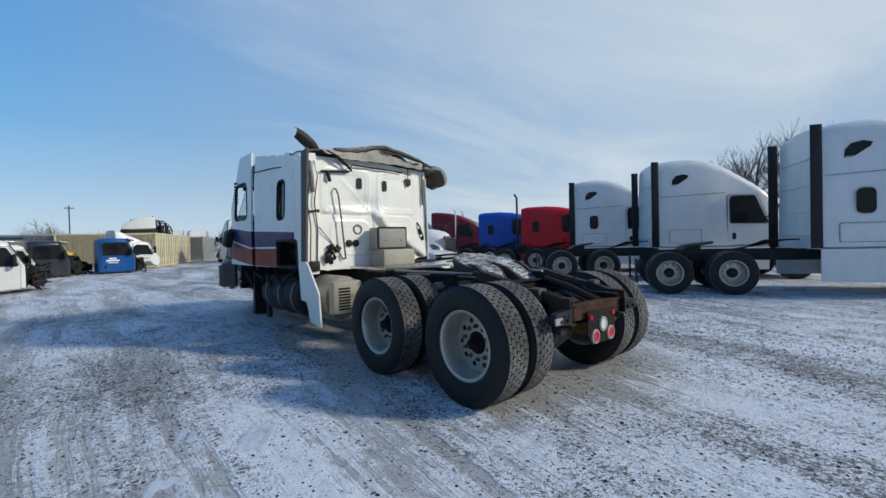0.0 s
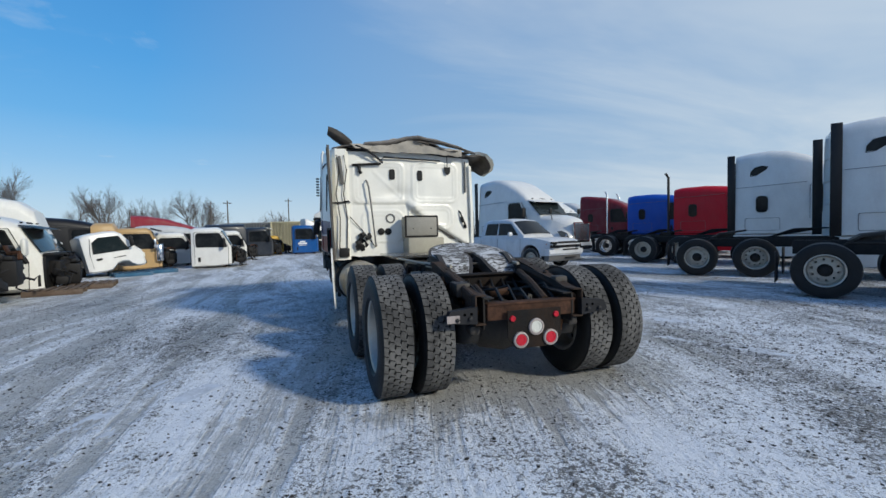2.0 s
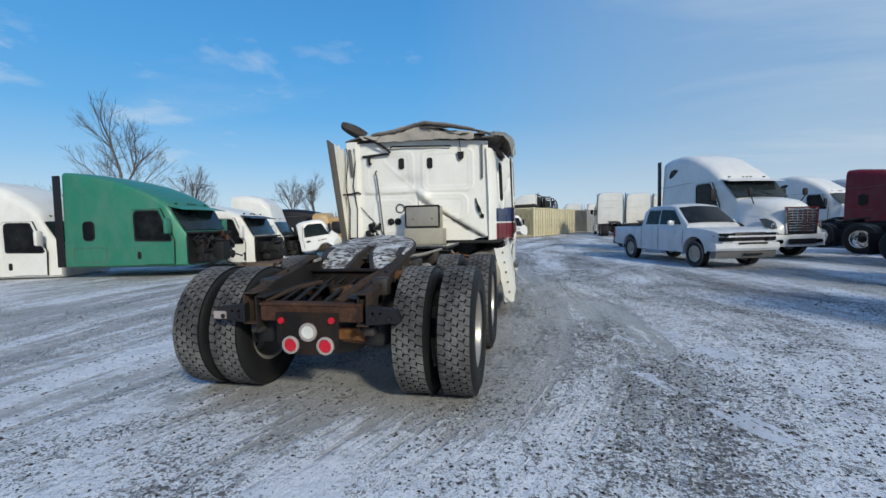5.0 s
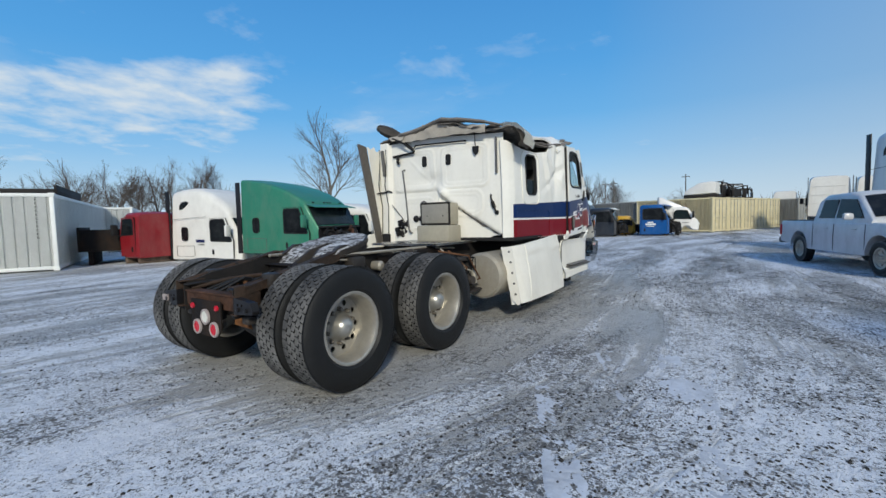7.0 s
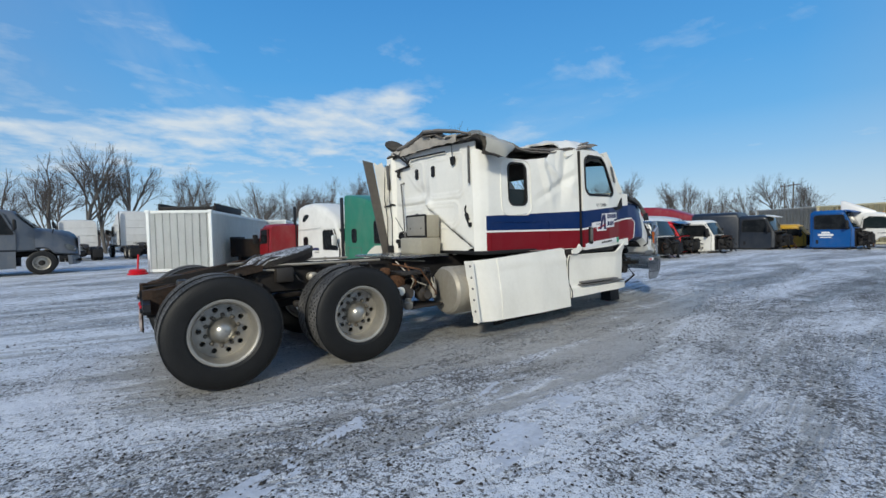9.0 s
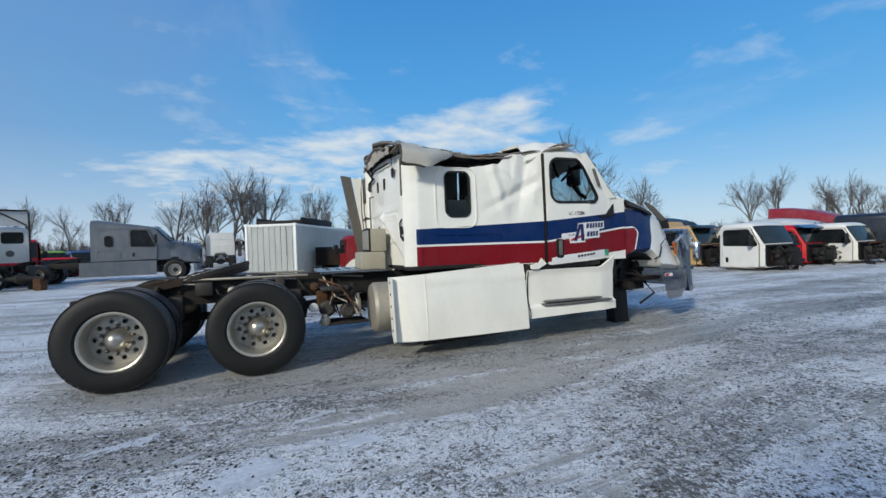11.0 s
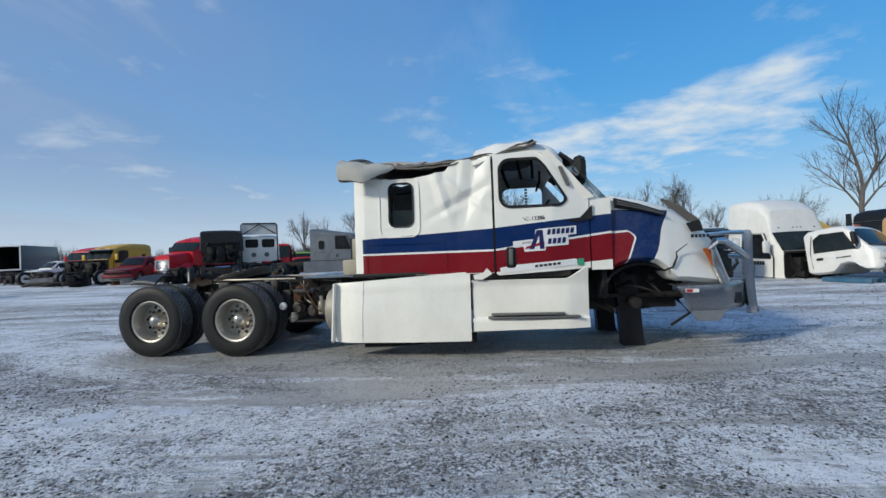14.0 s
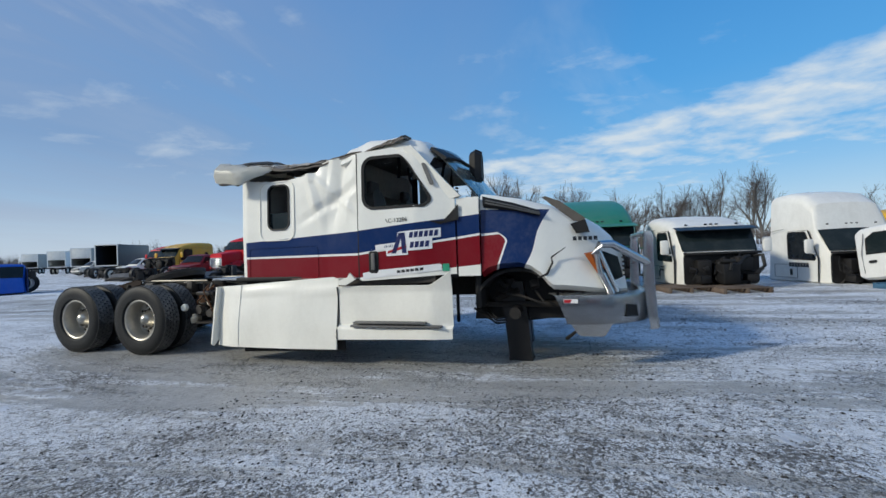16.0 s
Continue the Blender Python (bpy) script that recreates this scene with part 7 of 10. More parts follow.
tube(bm, [(-0.72, 3.03, 2.17), (-0.72, 2.97, 2.15), (-0.695, 2.96, 2.06), (-0.66, 2.96, 1.75), (-0.61, 2.96, 1.22), (-0.60, 2.97, 1.18), (-0.60, 3.03, 1.17)], 0.012, 8)
part("grab_rail", bm, GREYPLASTIC, back, "grey steel grab rail")
bm = bmesh.new()
tube(bm, [(-0.93, 3.0, 2.39), (-0.50, 2.99, 2.42)], 0.018, 8)
tube(bm, [(-0.83, 3.0, 2.39), (-0.82, 2.98, 2.30), (-0.80, 3.0, 2.27)], 0.025, 8)
part("lamp_bar", bm, PLASTIC, back)
bm = bmesh.new()
tube(bm, [(-0.98, 3.0, 1.62), (-0.80, 3.02, 1.42), (-0.62, 3.02, 1.18)], 0.006, 5)
part("cable", bm, PLASTIC, back)
bm = bmesh.new()
tube(bm, [(-1.1, 3.0, 2.60), (-0.7, 3.0, 2.62), (-0.5, 2.98, 2.47), (-0.45, 2.98, 2.52), (0.45, 3.0, 2.49)], 0.013, 6)
part("roof_rail", bm, PLASTIC, back)
bm = bmesh.new()
tube(bm, [(0.79, 3.09, 1.71), (0.81, 3.05, 1.66), (0.885, 3.04, 1.47), (0.90, 3.08, 1.42)], 0.012, 7)
box(bm, (0.84, 3.06, 1.56), (0.05, 0.04, 0.10), 0.012, rot(0, -20, 0))
box(bm, (0.89, 3.07, 1.45), (0.05, 0.04, 0.06), 0.012)
part("torn_latch", bm, PLASTIC, back, "black torn latch hanging slantwise")
bm = bmesh.new()
tube(bm, [(-1.02, 3.0, 2.67), (-0.86, 2.93, 2.665), (-0.72, 2.92, 2.61), (-0.58, 2.94, 2.52), (-0.47, 2.97, 2.43)], 0.017, 8)
part("drain_hose", bm, PLASTIC, back, "black hose hanging from the roof")


def crease(points, width, mat, label):
    """A thin ragged strip of one material along a crease in the back wall."""
    bm = bmesh.new()
    rings = []
    for i in range(25):
        f = i / 24
        (ax, az), (bx, bz) = points
        x, z = ax + (bx - ax) * f, az + (bz - az) * f
        w = width * (0.35 + 0.65 * math.sin(math.pi * (0.08 + 0.84 * f))) * (1 + 0.5 * noise.noise(Vector((f * 9, 3, width * 50))))
        nx, nz = -(az - bz), -(bx - ax)
        n_ = math.hypot(nx, nz)
        rings.append([(x + nx / n_ * w * q, min(back_y(x + nx / n_ * w * q, z + nz / n_ * w * q), back_y(x, z) + 0.03) - e, z + nz / n_ * w * q) for q, e in ((0.0, 0.008), (1.0, 0.008), (1.0, 0.0), (0.0, 0.0))])
    loft(bm, rings)
    part("crease_strip", bm, mat, back, label)


crease(((0.24, 1.575), (0.98, 1.13)), 0.055, FELT, "brown torn crease under the fold")
crease(((-0.36, 2.10), (-0.13, 1.885)), 0.012, FELT, "dark thin line along the crease")
crease(((-0.62, 2.345), (-0.44, 2.20)), 0.010, GREYPLASTIC, "thin line along the crease")
crease(((-0.13, 1.84), (0.10, 1.69)), 0.022, GREYPLASTIC, "grey strip along the pinched sheet")
bm = bmesh.new()
box(bm, (0.055, 2.86, 1.45), (0.51, 0.24, 0.32), 0.02)
case = part("upper_case", bm, BEIGE, wreck, "dirty beige metal case")
for lx in (-0.08, 0.2):
    bm = bmesh.new()
    lathe(bm, [(0.0, 0.012), (-0.012, 0.01), (-0.014, 0.0001)], "y", 8, (lx, 2.74, 1.42))
    part("rivet", bm, PLASTIC, case)
bm = bmesh.new()
box(bm, (0.055, 2.735, 1.455), (0.47, 0.012, 0.27), 0.004)
part("lid", bm, CASELID, case, "dull grey-beige lid")
bm = bmesh.new()
band(bm, rounded(0.52, 0.33, 0.02, 2, 0.055, 1.455), rounded(0.47, 0.28, 0.015, 2, 0.055, 1.455), on_y(2.735, -1), 0.02)
part("lid_rim", bm, FRAME, case)
bm = bmesh.new()
box(bm, (0.09, 2.78, 1.17), (0.56, 0.34, 0.235), 0.025)
part("lower_case", bm, BEIGE, wreck, "dirty beige metal case on the deck")
for sgn, x0, x1 in ((-1, -1.235, -0.975),):
    bm = bmesh.new()
    cx = (x0 + x1) / 2
    rings = []
    for z, lean in ((0.98, 0), (1.4, 0.0), (1.83, 0.01), (2.3, 0.02), (2.62, 0.03)):
        rings.append([(x0 + lean, 3.02 if sgn < 0 else 3.14, z), (x0 + lean, 3.10, z), (x1, 3.12, z), (x1, 3.03, z), (x1 - 0.05, 2.97 if sgn < 0 else 3.05, z), (x0 + 0.06, 2.97 if sgn < 0 else 3.05, z)])
    loft(bm, rings)
    part("corner_post", bm, CREAM, back)
bm = bmesh.new()
box(bm, (0.90, 3.06, 2.25), (0.025, 0.03, 0.5), 0.008)
part("corner_strip", bm, GREYPLASTIC, back)
for z in (1.83,):
    bm = bmesh.new()
    tube(bm, [(-1.26, 2.94, z - 0.01), (-1.1, 2.95, z), (-1.0, 2.95, z + 0.02), (-0.98, 3.0, z)], 0.014, 6)
    part("strap", bm, PLASTIC, back)
bm = bmesh.new()
box(bm, (-1.08, 2.95, 1.09), (0.15, 0.05, 0.14), 0.02)
part("post_foot", bm, PLASTIC, back)
bm = bmesh.new()
box(bm, (-1.10, 2.95, 2.30), (0.05, 0.05, 0.42), 0.015, rot(0, -6))
part("hinge", bm, GREYPLASTIC, back)
bm = bmesh.new()
slab(bm, [(2.88, 1.0), (3.02, 0.99), (2.76, 2.565), (2.585, 2.595)], 0.03, lambda u, v, d: Vector((-1.215 - d - 0.045 * (v - 1.0), u, v)))
part("side_extender", bm, EXTENDER, wreck, "grey-brown side extender panel")

bm = bmesh.new()
slab(bm, [(3.02, 1.0), (3.10, 1.0), (3.10, 2.56), (2.96, 2.50), (2.92, 2.58), (2.84, 2.53), (2.77, 2.57)], 0.02, lambda u, v, d: Vector((-1.215 - d - 0.03 * (v - 1.0) + 0.015 * noise.noise(Vector((u * 4, v * 3, 1))), u, v)))
part("torn_side_plate", bm, CREAM, back, "torn white corner plate")
for k, (x0, y0) in enumerate(((-1.16, 2.93), (-1.05, 2.955))):
    bm = bmesh.new()
    tube(bm, [(x0, y0, 2.52), (x0 + 0.03, y0 - 0.03, 2.3), (x0 - 0.02, y0 - 0.02, 1.95), (x0 + 0.03, y0, 1.6), (x0 + 0.01, y0, 1.1)], 0.008, 5)
    part("cable", bm, PLASTIC, back)

# roof, torn and folded -----------------------------------------------
def roof_z(x, y):
    rear = 2.66 - 0.05 * max(0, x) + 0.10 * math.exp(-((x + 0.05) / 0.5) ** 2)
    front = 2.74
    t = max(0.0, min(1.0, (y - 3.1) / 2.4))
    z = rear + (front - rear) * t - 0.16 * math.sin(math.pi * t) * max(0.0, x) ** 0.7 if x > 0 else rear + (front + 0.02 - rear) * t
    return z - 0.02 + 0.06 * crumple(x, y, 1.0, 11.0) + 0.02 * noise.noise(Vector((x * 9, y * 9, 2)))


bm = bmesh.new()
skin(bm, span(-1.2, 1.16, 0.05), lambda u: 2.96 + 0.10 * noise.noise(Vector((u * 3, 0, 8))) + 0.04 * noise.noise(Vector((u * 11, 0, 8))), lambda u: 5.55, 48, lambda u, v: Vector((u, v, roof_z(u, v))), (), 0.018)
part("roof_skin", bm, FELT, wreck, "torn grey-brown roof layers", 40)
for k, (x0, x1, y0, y1, dz, m) in enumerate(((-0.75, 0.95, 2.92, 4.4, 0.065, FELT), (-0.35, 0.75, 2.98, 3.9, 0.11, HEADLINER), (0.3, 1.15, 3.3, 5.0, 0.05, FELT), (-0.9, 0.2, 3.6, 5.2, 0.06, HEADLINER), (0.2, 1.05, 4.2, 5.5, 0.07, FELT))):
    bm = bmesh.new()
    skin(bm, span(x0, x1, 0.06), lambda u, y0=y0, k=k: y0 + 0.12 * noise.noise(Vector((u * 4, k, 1))) + 0.05 * noise.noise(Vector((u * 15, k, 1))), lambda u, y1=y1, k=k: y1 + 0.1 * noise.noise(Vector((u * 5, k, 2))), 22,
         lambda u, v, dz=dz, k=k: Vector((u, v, roof_z(u, v) + 0.5 * dz + 0.022 * noise.noise(Vector((u * 3.5, v * 2.5, k))))), (), 0.010)
    part("roof_layer", bm, m, wreck, "", 40)
for k in range(9):
    bm = bmesh.new()
    x, y = rng.uniform(-0.9, 0.95), 2.98 + rng.uniform(-0.05, 0.1)
    w, h = rng.uniform(0.10, 0.35), rng.uniform(0.05, 0.12)
    o = [(-w / 2, 0), (w / 2, 0.01), (w / 2 * rng.uniform(0.6, 1), -h), (0, -h * rng.uniform(0.5, 1.2)), (-w / 2 * rng.uniform(0.5, 1), -h * rng.uniform(0.7, 1))]
    slab(bm, o, 0.015, lambda u, v, d, x=x, y=y: Vector((x + u, y + d + 0.3 * v, roof_z(x, 3.1) + v + 0.02)))
    part("torn_scrap", bm, HEADLINER if k % 2 else FELT, wreck)
# the light torn strip that hangs at the back, and the dark sheet rolled over it
bm = bmesh.new()
skin(bm, span(-0.72, 0.80, 0.04), lambda u: 2.585 + 0.02 * noise.noise(Vector((u * 9, 3, 1))) - 0.05 * max(0.0, u - 0.3), lambda u: 2.69 + 0.10 * math.exp(-((u + 0.02) / 0.2) ** 2) + 0.025 * noise.noise(Vector((u * 11, 5, 1))) - 0.06 * max(0.0, u - 0.3), 5,
     lambda u, v: Vector((u, 2.945 + 0.03 * noise.noise(Vector((u * 5, v * 9, 2))), v)), (), 0.012)
part("torn_strip", bm, HEADLINER, wreck, "light beige strip of torn roof")
bm = bmesh.new()
rings = []
for k in range(29):
    f = k / 28
    x = -0.74 + 1.78 * f
    zc = lerp_table(x, [(-0.74, 2.70), (-0.3, 2.745), (-0.12, 2.81), (0.1, 2.825), (0.5, 2.765), (0.8, 2.695), (1.04, 2.62)]) + 0.012 * noise.noise(Vector((x * 6, 2, 2)))
    r_ = 0.036 * (0.5 + 0.5 * math.sin(math.pi * min(1.0, f + 0.12)) ** 0.5) + 0.010 * noise.noise(Vector((x * 7, 7, 2)))
    rings.append([(x, 2.97 + 0.04 * noise.noise(Vector((x * 4, 9, 2))) + 2.2 * r_ * math.cos(a), zc + r_ * math.sin(a)) for a in [2 * math.pi * i / 10 for i in range(10)]])
loft(bm, rings)
part("rolled_lining", bm, FELT, wreck, "grey-brown roof lining rolled over the back edge")
# the curled scoop at the left rear corner
bm = bmesh.new()
rings = []
for k in range(10):
    f = k / 9
    axis = Vector((-1.26, 3.10, 2.90)).lerp(Vector((-0.90, 3.2, 2.72)), f)
    w = 0.095 * math.sin(math.pi * (0.16 + 0.70 * f)) ** 0.5
    rings.append([tuple(axis + Vector((0.12, 0.15, 1.0)) * (w * math.sin(a)) - Vector((0.0, 0.16, 0.0)) * math.cos(a) * (w / 0.095)) for a in [radians(-85 + 170 * i / 7) for i in range(8)]])
loft(bm, rings, closed=False, caps=False)
bmesh.ops.solidify(bm, geom=list(bm.faces), thickness=0.022)
# darker than the other lining: its shade is put into the colour
part("curled_roof_edge", bm, EXTENDER, wreck, "curled scoop of roof lining")
# the white edge that hangs outwards over the right side
bm = bmesh.new()
rings = []
for k in range(13):
    y = 2.96 + 0.74 * k / 12
    g = k / 12
    dz = 0.04 * noise.noise(Vector((y * 5, 0, 4))) + 0.02 - 0.10 * g
    f = 1 - 0.85 * max(0.0, g - 0.45) / 0.55
    rings.append([(1.0, y, 2.61 + dz), (1.10, y, 2.625 + dz), (1.10 + 0.16 * f, y, 2.61 + dz - 0.02 * f), (1.10 + 0.26 * f, y, 2.60 + dz - 0.10 * f), (1.10 + 0.28 * f, y, 2.60 + dz - 0.19 * f), (1.10 + 0.25 * f, y, 2.60 + dz - (0.27 + 0.03 * noise.noise(Vector((y * 13, 1, 1)))) * f)])
loft(bm, rings, closed=False, caps=False)
bmesh.ops.solidify(bm, geom=list(bm.faces), thickness=0.02)
edge_r = part("roof_edge", bm, CREAM, wreck, "white roof edge folded outwards")
bm = bmesh.new()
rings = []
for k in range(13):
    y = 2.955 + 0.60 * k / 12
    dz = 0.03 * noise.noise(Vector((y * 5, 0, 4))) - 0.05 * (k / 12) ** 2
    f = 1 - 0.8 * max(0.0, k / 12 - 0.5) / 0.5
    rings.append([(0.95, y, 2.585 + dz), (1.08, y, 2.585 + dz), (1.08 + 0.14 * f, y, 2.575 + dz), (1.08 + 0.22 * f, y, 2.58 + dz - 0.11 * f), (1.08 + 0.24 * f, y, 2.58 + dz - 0.19 * f), (1.08 + 0.20 * f, y, 2.58 + dz - 0.26 * f)])
loft(bm, rings, closed=False, caps=False)
bmesh.ops.solidify(bm, geom=list(bm.faces), thickness=0.015)
part("roof_lining", bm, FELT, edge_r, "torn grey lining")
# crumpled white cap over the cab
bm = bmesh.new()


def cap_z(x, y):
    z = 2.80 - 0.14 * max(0.0, abs(x) - 0.6) ** 1.5 * 2
    if y > 5.45:
        z -= (y - 5.45) * 0.30 + 1.1 * max(0.0, y - 5.68) ** 1.5
    if y < 5.0:
        z -= (5.0 - y) * 0.25
    return z + crumple(x, y, 0.06, 5.0)


skin(bm, span(-1.2, 1.2, 0.06), lambda u: 4.75 + 0.15 * noise.noise(Vector((u * 4, 3, 8))), lambda u: 6.0 - 0.12 * abs(u), 26, lambda u, v: Vector((u, v, cap_z(u, v) - 0.16 * max(0, u - 1.0) * 5)), (), 0.03)
part("cab_roof", bm, CREAM, wreck, "crumpled white cab roof", 40)
# windscreen frame, glass and the dark deflector above it
bm = bmesh.new()
sloped_plate(bm, 1.02, 0.98, (6.42, 1.95), (5.86, 2.60), lift=0.0, bow=0.10, inset=0.0)
ws_ob = part("windscreen", bm, CLEARGLASS, wreck, "dusty cracked windscreen")
ws_ob.visible_shadow = False
bm = bmesh.new()
sloped_plate(bm, 1.03, 1.02, (6.02, 2.44), (5.84, 2.58), thick=0.04, lift=0.02, bow=0.09, inset=0.0)
part("windscreen_header", bm, PLASTIC, wreck)
bm = bmesh.new()
loft(bm, [section(6.14, 0.10, 2.28, 2.62, 0.05, 0.02), section(6.22, 0.12, 2.25, 2.66, 0.05, 0.02), section(6.30, 0.08, 2.28, 2.62, 0.05, 0.02)])
for v in bm.verts:
    v.co.x += 0.25
tube(bm, [(0.25, 6.2, 2.28), (0.3, 6.28, 2.12), (0.42, 6.3, 2.05)], 0.035, 8)
part("hanging_mirror", bm, PLASTIC, wreck, "black mirror head lying at the windscreen")
# inside of the cab ----------------------------------------------------
bm = bmesh.new()
box(bm, (0, 4.6, 1.07), (2.3, 3.1, 0.05), 0.01)
part("cab_floor", bm, PLASTIC, wreck)
bm = bmesh.new()
box(bm, (0, 6.12, 1.62), (2.05, 0.4, 0.5), 0.09)
dash = part("dashboard", bm, PLASTIC, wreck)
bm = bmesh.new()
lathe(bm, [(-0.014, 0.215), (0.0, 0.23), (0.014, 0.215), (0.0, 0.20)], "z", 24, (0, 0, 0), True)
for a in (90, 210, 330):
    tube(bm, [(0, 0, -0.02), (0.21 * math.cos(radians(a)), 0.21 * math.sin(radians(a)), 0)], 0.014, 6)
mm = Matrix.Translation((-0.55, 5.72, 1.98)) @ rot(50)
for v in bm.verts:
    v.co = mm @ v.co
part("steering_wheel", bm, PLASTIC, dash)
for sx_ in (-0.55, 0.6):
    bm = bmesh.new()
    box(bm, (sx_, 5.2, 1.42), (0.5, 0.5, 0.2), 0.06)
    loft(bm, [section(0, 0.24, 0, 0.72, 0.12, 0.05), section(0.14, 0.24, 0, 0.72, 0.12, 0.05)])
    for v in bm.verts:
        if v.co.z < 1.2:
            v.co = Matrix.Translation((sx_, 4.92, 1.45)) @ rot(10) @ v.co
    box(bm, (sx_, 4.86, 2.22), (0.26, 0.1, 0.2), 0.04)
    box(bm, (sx_, 5.2, 1.2), (0.4, 0.4, 0.26), 0.03)
    part("seat", bm, GREYPLASTIC, wreck, "grey driver seat")
bm = bmesh.new()
box(bm, (0, 3.6, 1.5), (2.1, 0.9, 0.2), 0.05)
part("bunk", bm, GREYPLASTIC, wreck)
bm = bmesh.new()
box(bm, (0.0, 4.72, 2.40), (2.1, 0.05, 0.4), 0.02)
part("bulkhead", bm, HEADLINER, wreck)
for k in range(5):
    bm = bmesh.new()
    x = rng.uniform(-0.6, 0.8)
    tube(bm, [(x, 5.1 + 0.2 * k, 2.6), (x + 0.05, 5.15 + 0.18 * k, 2.42), (x + rng.uniform(-0.15, 0.15), 5.2 + 0.15 * k, 2.30)], 0.02, 6)
    part("hanging_trim", bm, PLASTIC, wreck)

# black liner of the right wheel arch
bm = bmesh.new()
rings = []
for k in range(13):
    a = radians(28 + 118 * k / 12)
    rings.append([(x, 6.80 - r * math.cos(a), 0.575 + r * math.sin(a)) for x, r in ((0.52, 0.55), (0.99, 0.555), (1.0, 0.52), (0.52, 0.515))])
loft(bm, rings)
# flat black sheet in place of the shaded void behind the arch
slab(bm, [(6.2, 0.48), (7.36, 0.50), (7.28, 0.95), (7.0, 1.12), (6.5, 1.10), (6.25, 0.9)], 0.03, lambda u, v, d: Vector((0.55 - d, u, v)))
part("wheel_arch_liner", bm, PLASTIC, wreck)

# hood and front -------------------------------------------------------
bm = bmesh.new()
rings = []
for y in span(6.43, 7.98, 0.06):
    zt, hw_, zb_ = lerp_table(y, HOOD_TOP), lerp_table(y, HOOD_W), lerp_table(y, HOOD_LOW)
    rings.append(section(y, hw_, zb_, zt, 0.10 + 0.14 * (y - 6.42), 0.04 + 0.14 * (y - 6.42), 0.03, 6))
loft(bm, rings)
for v in bm.verts:
    if v.co.x > 0.2 and v.co.z > 1.2:
        v.co.x += 0.015 * noise.noise(v.co * 3)
    v.co.z += 0.012 * noise.noise(v.co * 2.5 + Vector((3, 0, 0)))
hood = part("hood", bm, LIVERY_HOOD, wreck, "white hood with blue side and a red tongue", 50)
bm = bmesh.new()
loft(bm, [[(1.10, 6.46, 1.95), (1.135, 6.47, 1.86), (1.10, 6.47, 1.82), (1.05, 6.47, 1.9)], [(1.04, 6.8, 1.86), (1.09, 6.8, 1.79), (1.06, 6.8, 1.77), (1.0, 6.8, 1.84)], [(0.97, 7.08, 1.765), (1.0, 7.09, 1.71), (0.98, 7.08, 1.70), (0.94, 7.08, 1.75)]])
for v in bm.verts:
    v.co.x += 0.02
vent = part("hood_vent", bm, PLASTIC, hood, "black louvred hood vent")
for k in range(2):
    bm = bmesh.new()
    tube(bm, [(1.15, 6.5, 1.90 - 0.03 * k), (1.11, 6.8, 1.82 - 0.025 * k), (1.02, 7.08, 1.735 - 0.015 * k)], 0.009, 5)
    part("louvre", bm, GREYPLASTIC, vent)
bm = bmesh.new()
slab(bm, [(7.10, 1.915), (7.13, 1.935), (7.30, 1.86), (7.56, 1.66), (7.54, 1.62), (7.44, 1.63), (7.26, 1.78)], 0.02, lambda u, v, d: Vector((0.86 - 0.05 * (u - 7.2) - d, u, v)))
blade = part("broken_mirror_bracket", bm, EXTENDER, hood, "grey broken mirror bracket")
# black quad drawn for the dark vent beside the bracket
bm = bmesh.new()
slab(bm, [(7.40, 1.60), (7.56, 1.645), (7.60, 1.50), (7.46, 1.49)], 0.03, lambda u, v, d: Vector((0.90 - 0.05 * (u - 7.2) - d, u, v)))
part("hood_side_vent", bm, PLASTIC, blade)
bm = bmesh.new()
slab(bm, [(7.57, 1.27), (7.70, 1.30), (7.88, 1.22), (7.93, 1.00), (7.80, 0.95), (7.70, 1.05)], 0.05, lambda u, v, d: Vector((0.985 - 0.42 * (u - 7.57) - d, u, v)))
head = part("headlight", bm, GLASS2, hood)
bm = bmesh.new()
slab(bm, [(7.53, 1.27), (7.64, 1.285), (7.73, 1.12), (7.73, 1.0), (7.69, 1.0)], 0.03, lambda u, v, d: Vector((0.995 - 0.42 * (u - 7.57) - d, u, v)))
part("indicator", bm, ORANGELENS, head, "amber-brown side lens")
for k in range(5):
    a = 7.42 + 0.055 * k
    bm = bmesh.new()
    slab(bm, [(a, 1.415), (a + 0.04, 1.412), (a + 0.04, 1.455), (a, 1.458)], 0.004, lambda u, v, d: Vector((lerp_table(u, HOOD_W) - 0.05 - 0.14 * (u - 6.42) * 0.4 + 0.03 - d, u, v)))
    part("number_bar", bm, INK, hood)
bm = bmesh.new()
tube(bm, [(1.09, 7.04, 1.02), (1.10, 7.14, 1.06), (1.075, 7.20, 1.18), (1.08, 7.19, 1.24), (1.04, 7.34, 1.34)], [0.012, 0.014, 0.011, 0.009, 0.004], 5)
part("crack", bm, PLASTIC, hood)
for k in range(10):
    bm = bmesh.new()
    box(bm, (0, 7.97, 0.90 + 0.05 * k), (1.1, 0.03, 0.02), 0.005)
    part("grille_bar", bm, PLASTIC, hood)
# aluminium bumper with its guard
BUMPER_PLAN = [(1.03, 7.20), (1.03, 7.45), (1.02, 7.68), (1.005, 7.77), (0.965, 7.84), (0.83, 8.00), (0.70, 8.14), (0.58, 8.20), (0.30, 8.225)]
BUMPER_PLAN = BUMPER_PLAN + [(-x, y) for x, y in reversed(BUMPER_PLAN)]


def bumper_ring(x, y, inset, z):
    """One point of the bumper's bent sheet, its rear ends cut on a slant."""
    f = 1 - inset
    return Vector((x * f, y - inset * 0.8 + (0.42 * (0.82 - z) * max(0.0, 7.5 - y) / 0.3), z + 0.006 * noise.noise(Vector((x * 2.5, y * 2.5, z)))))


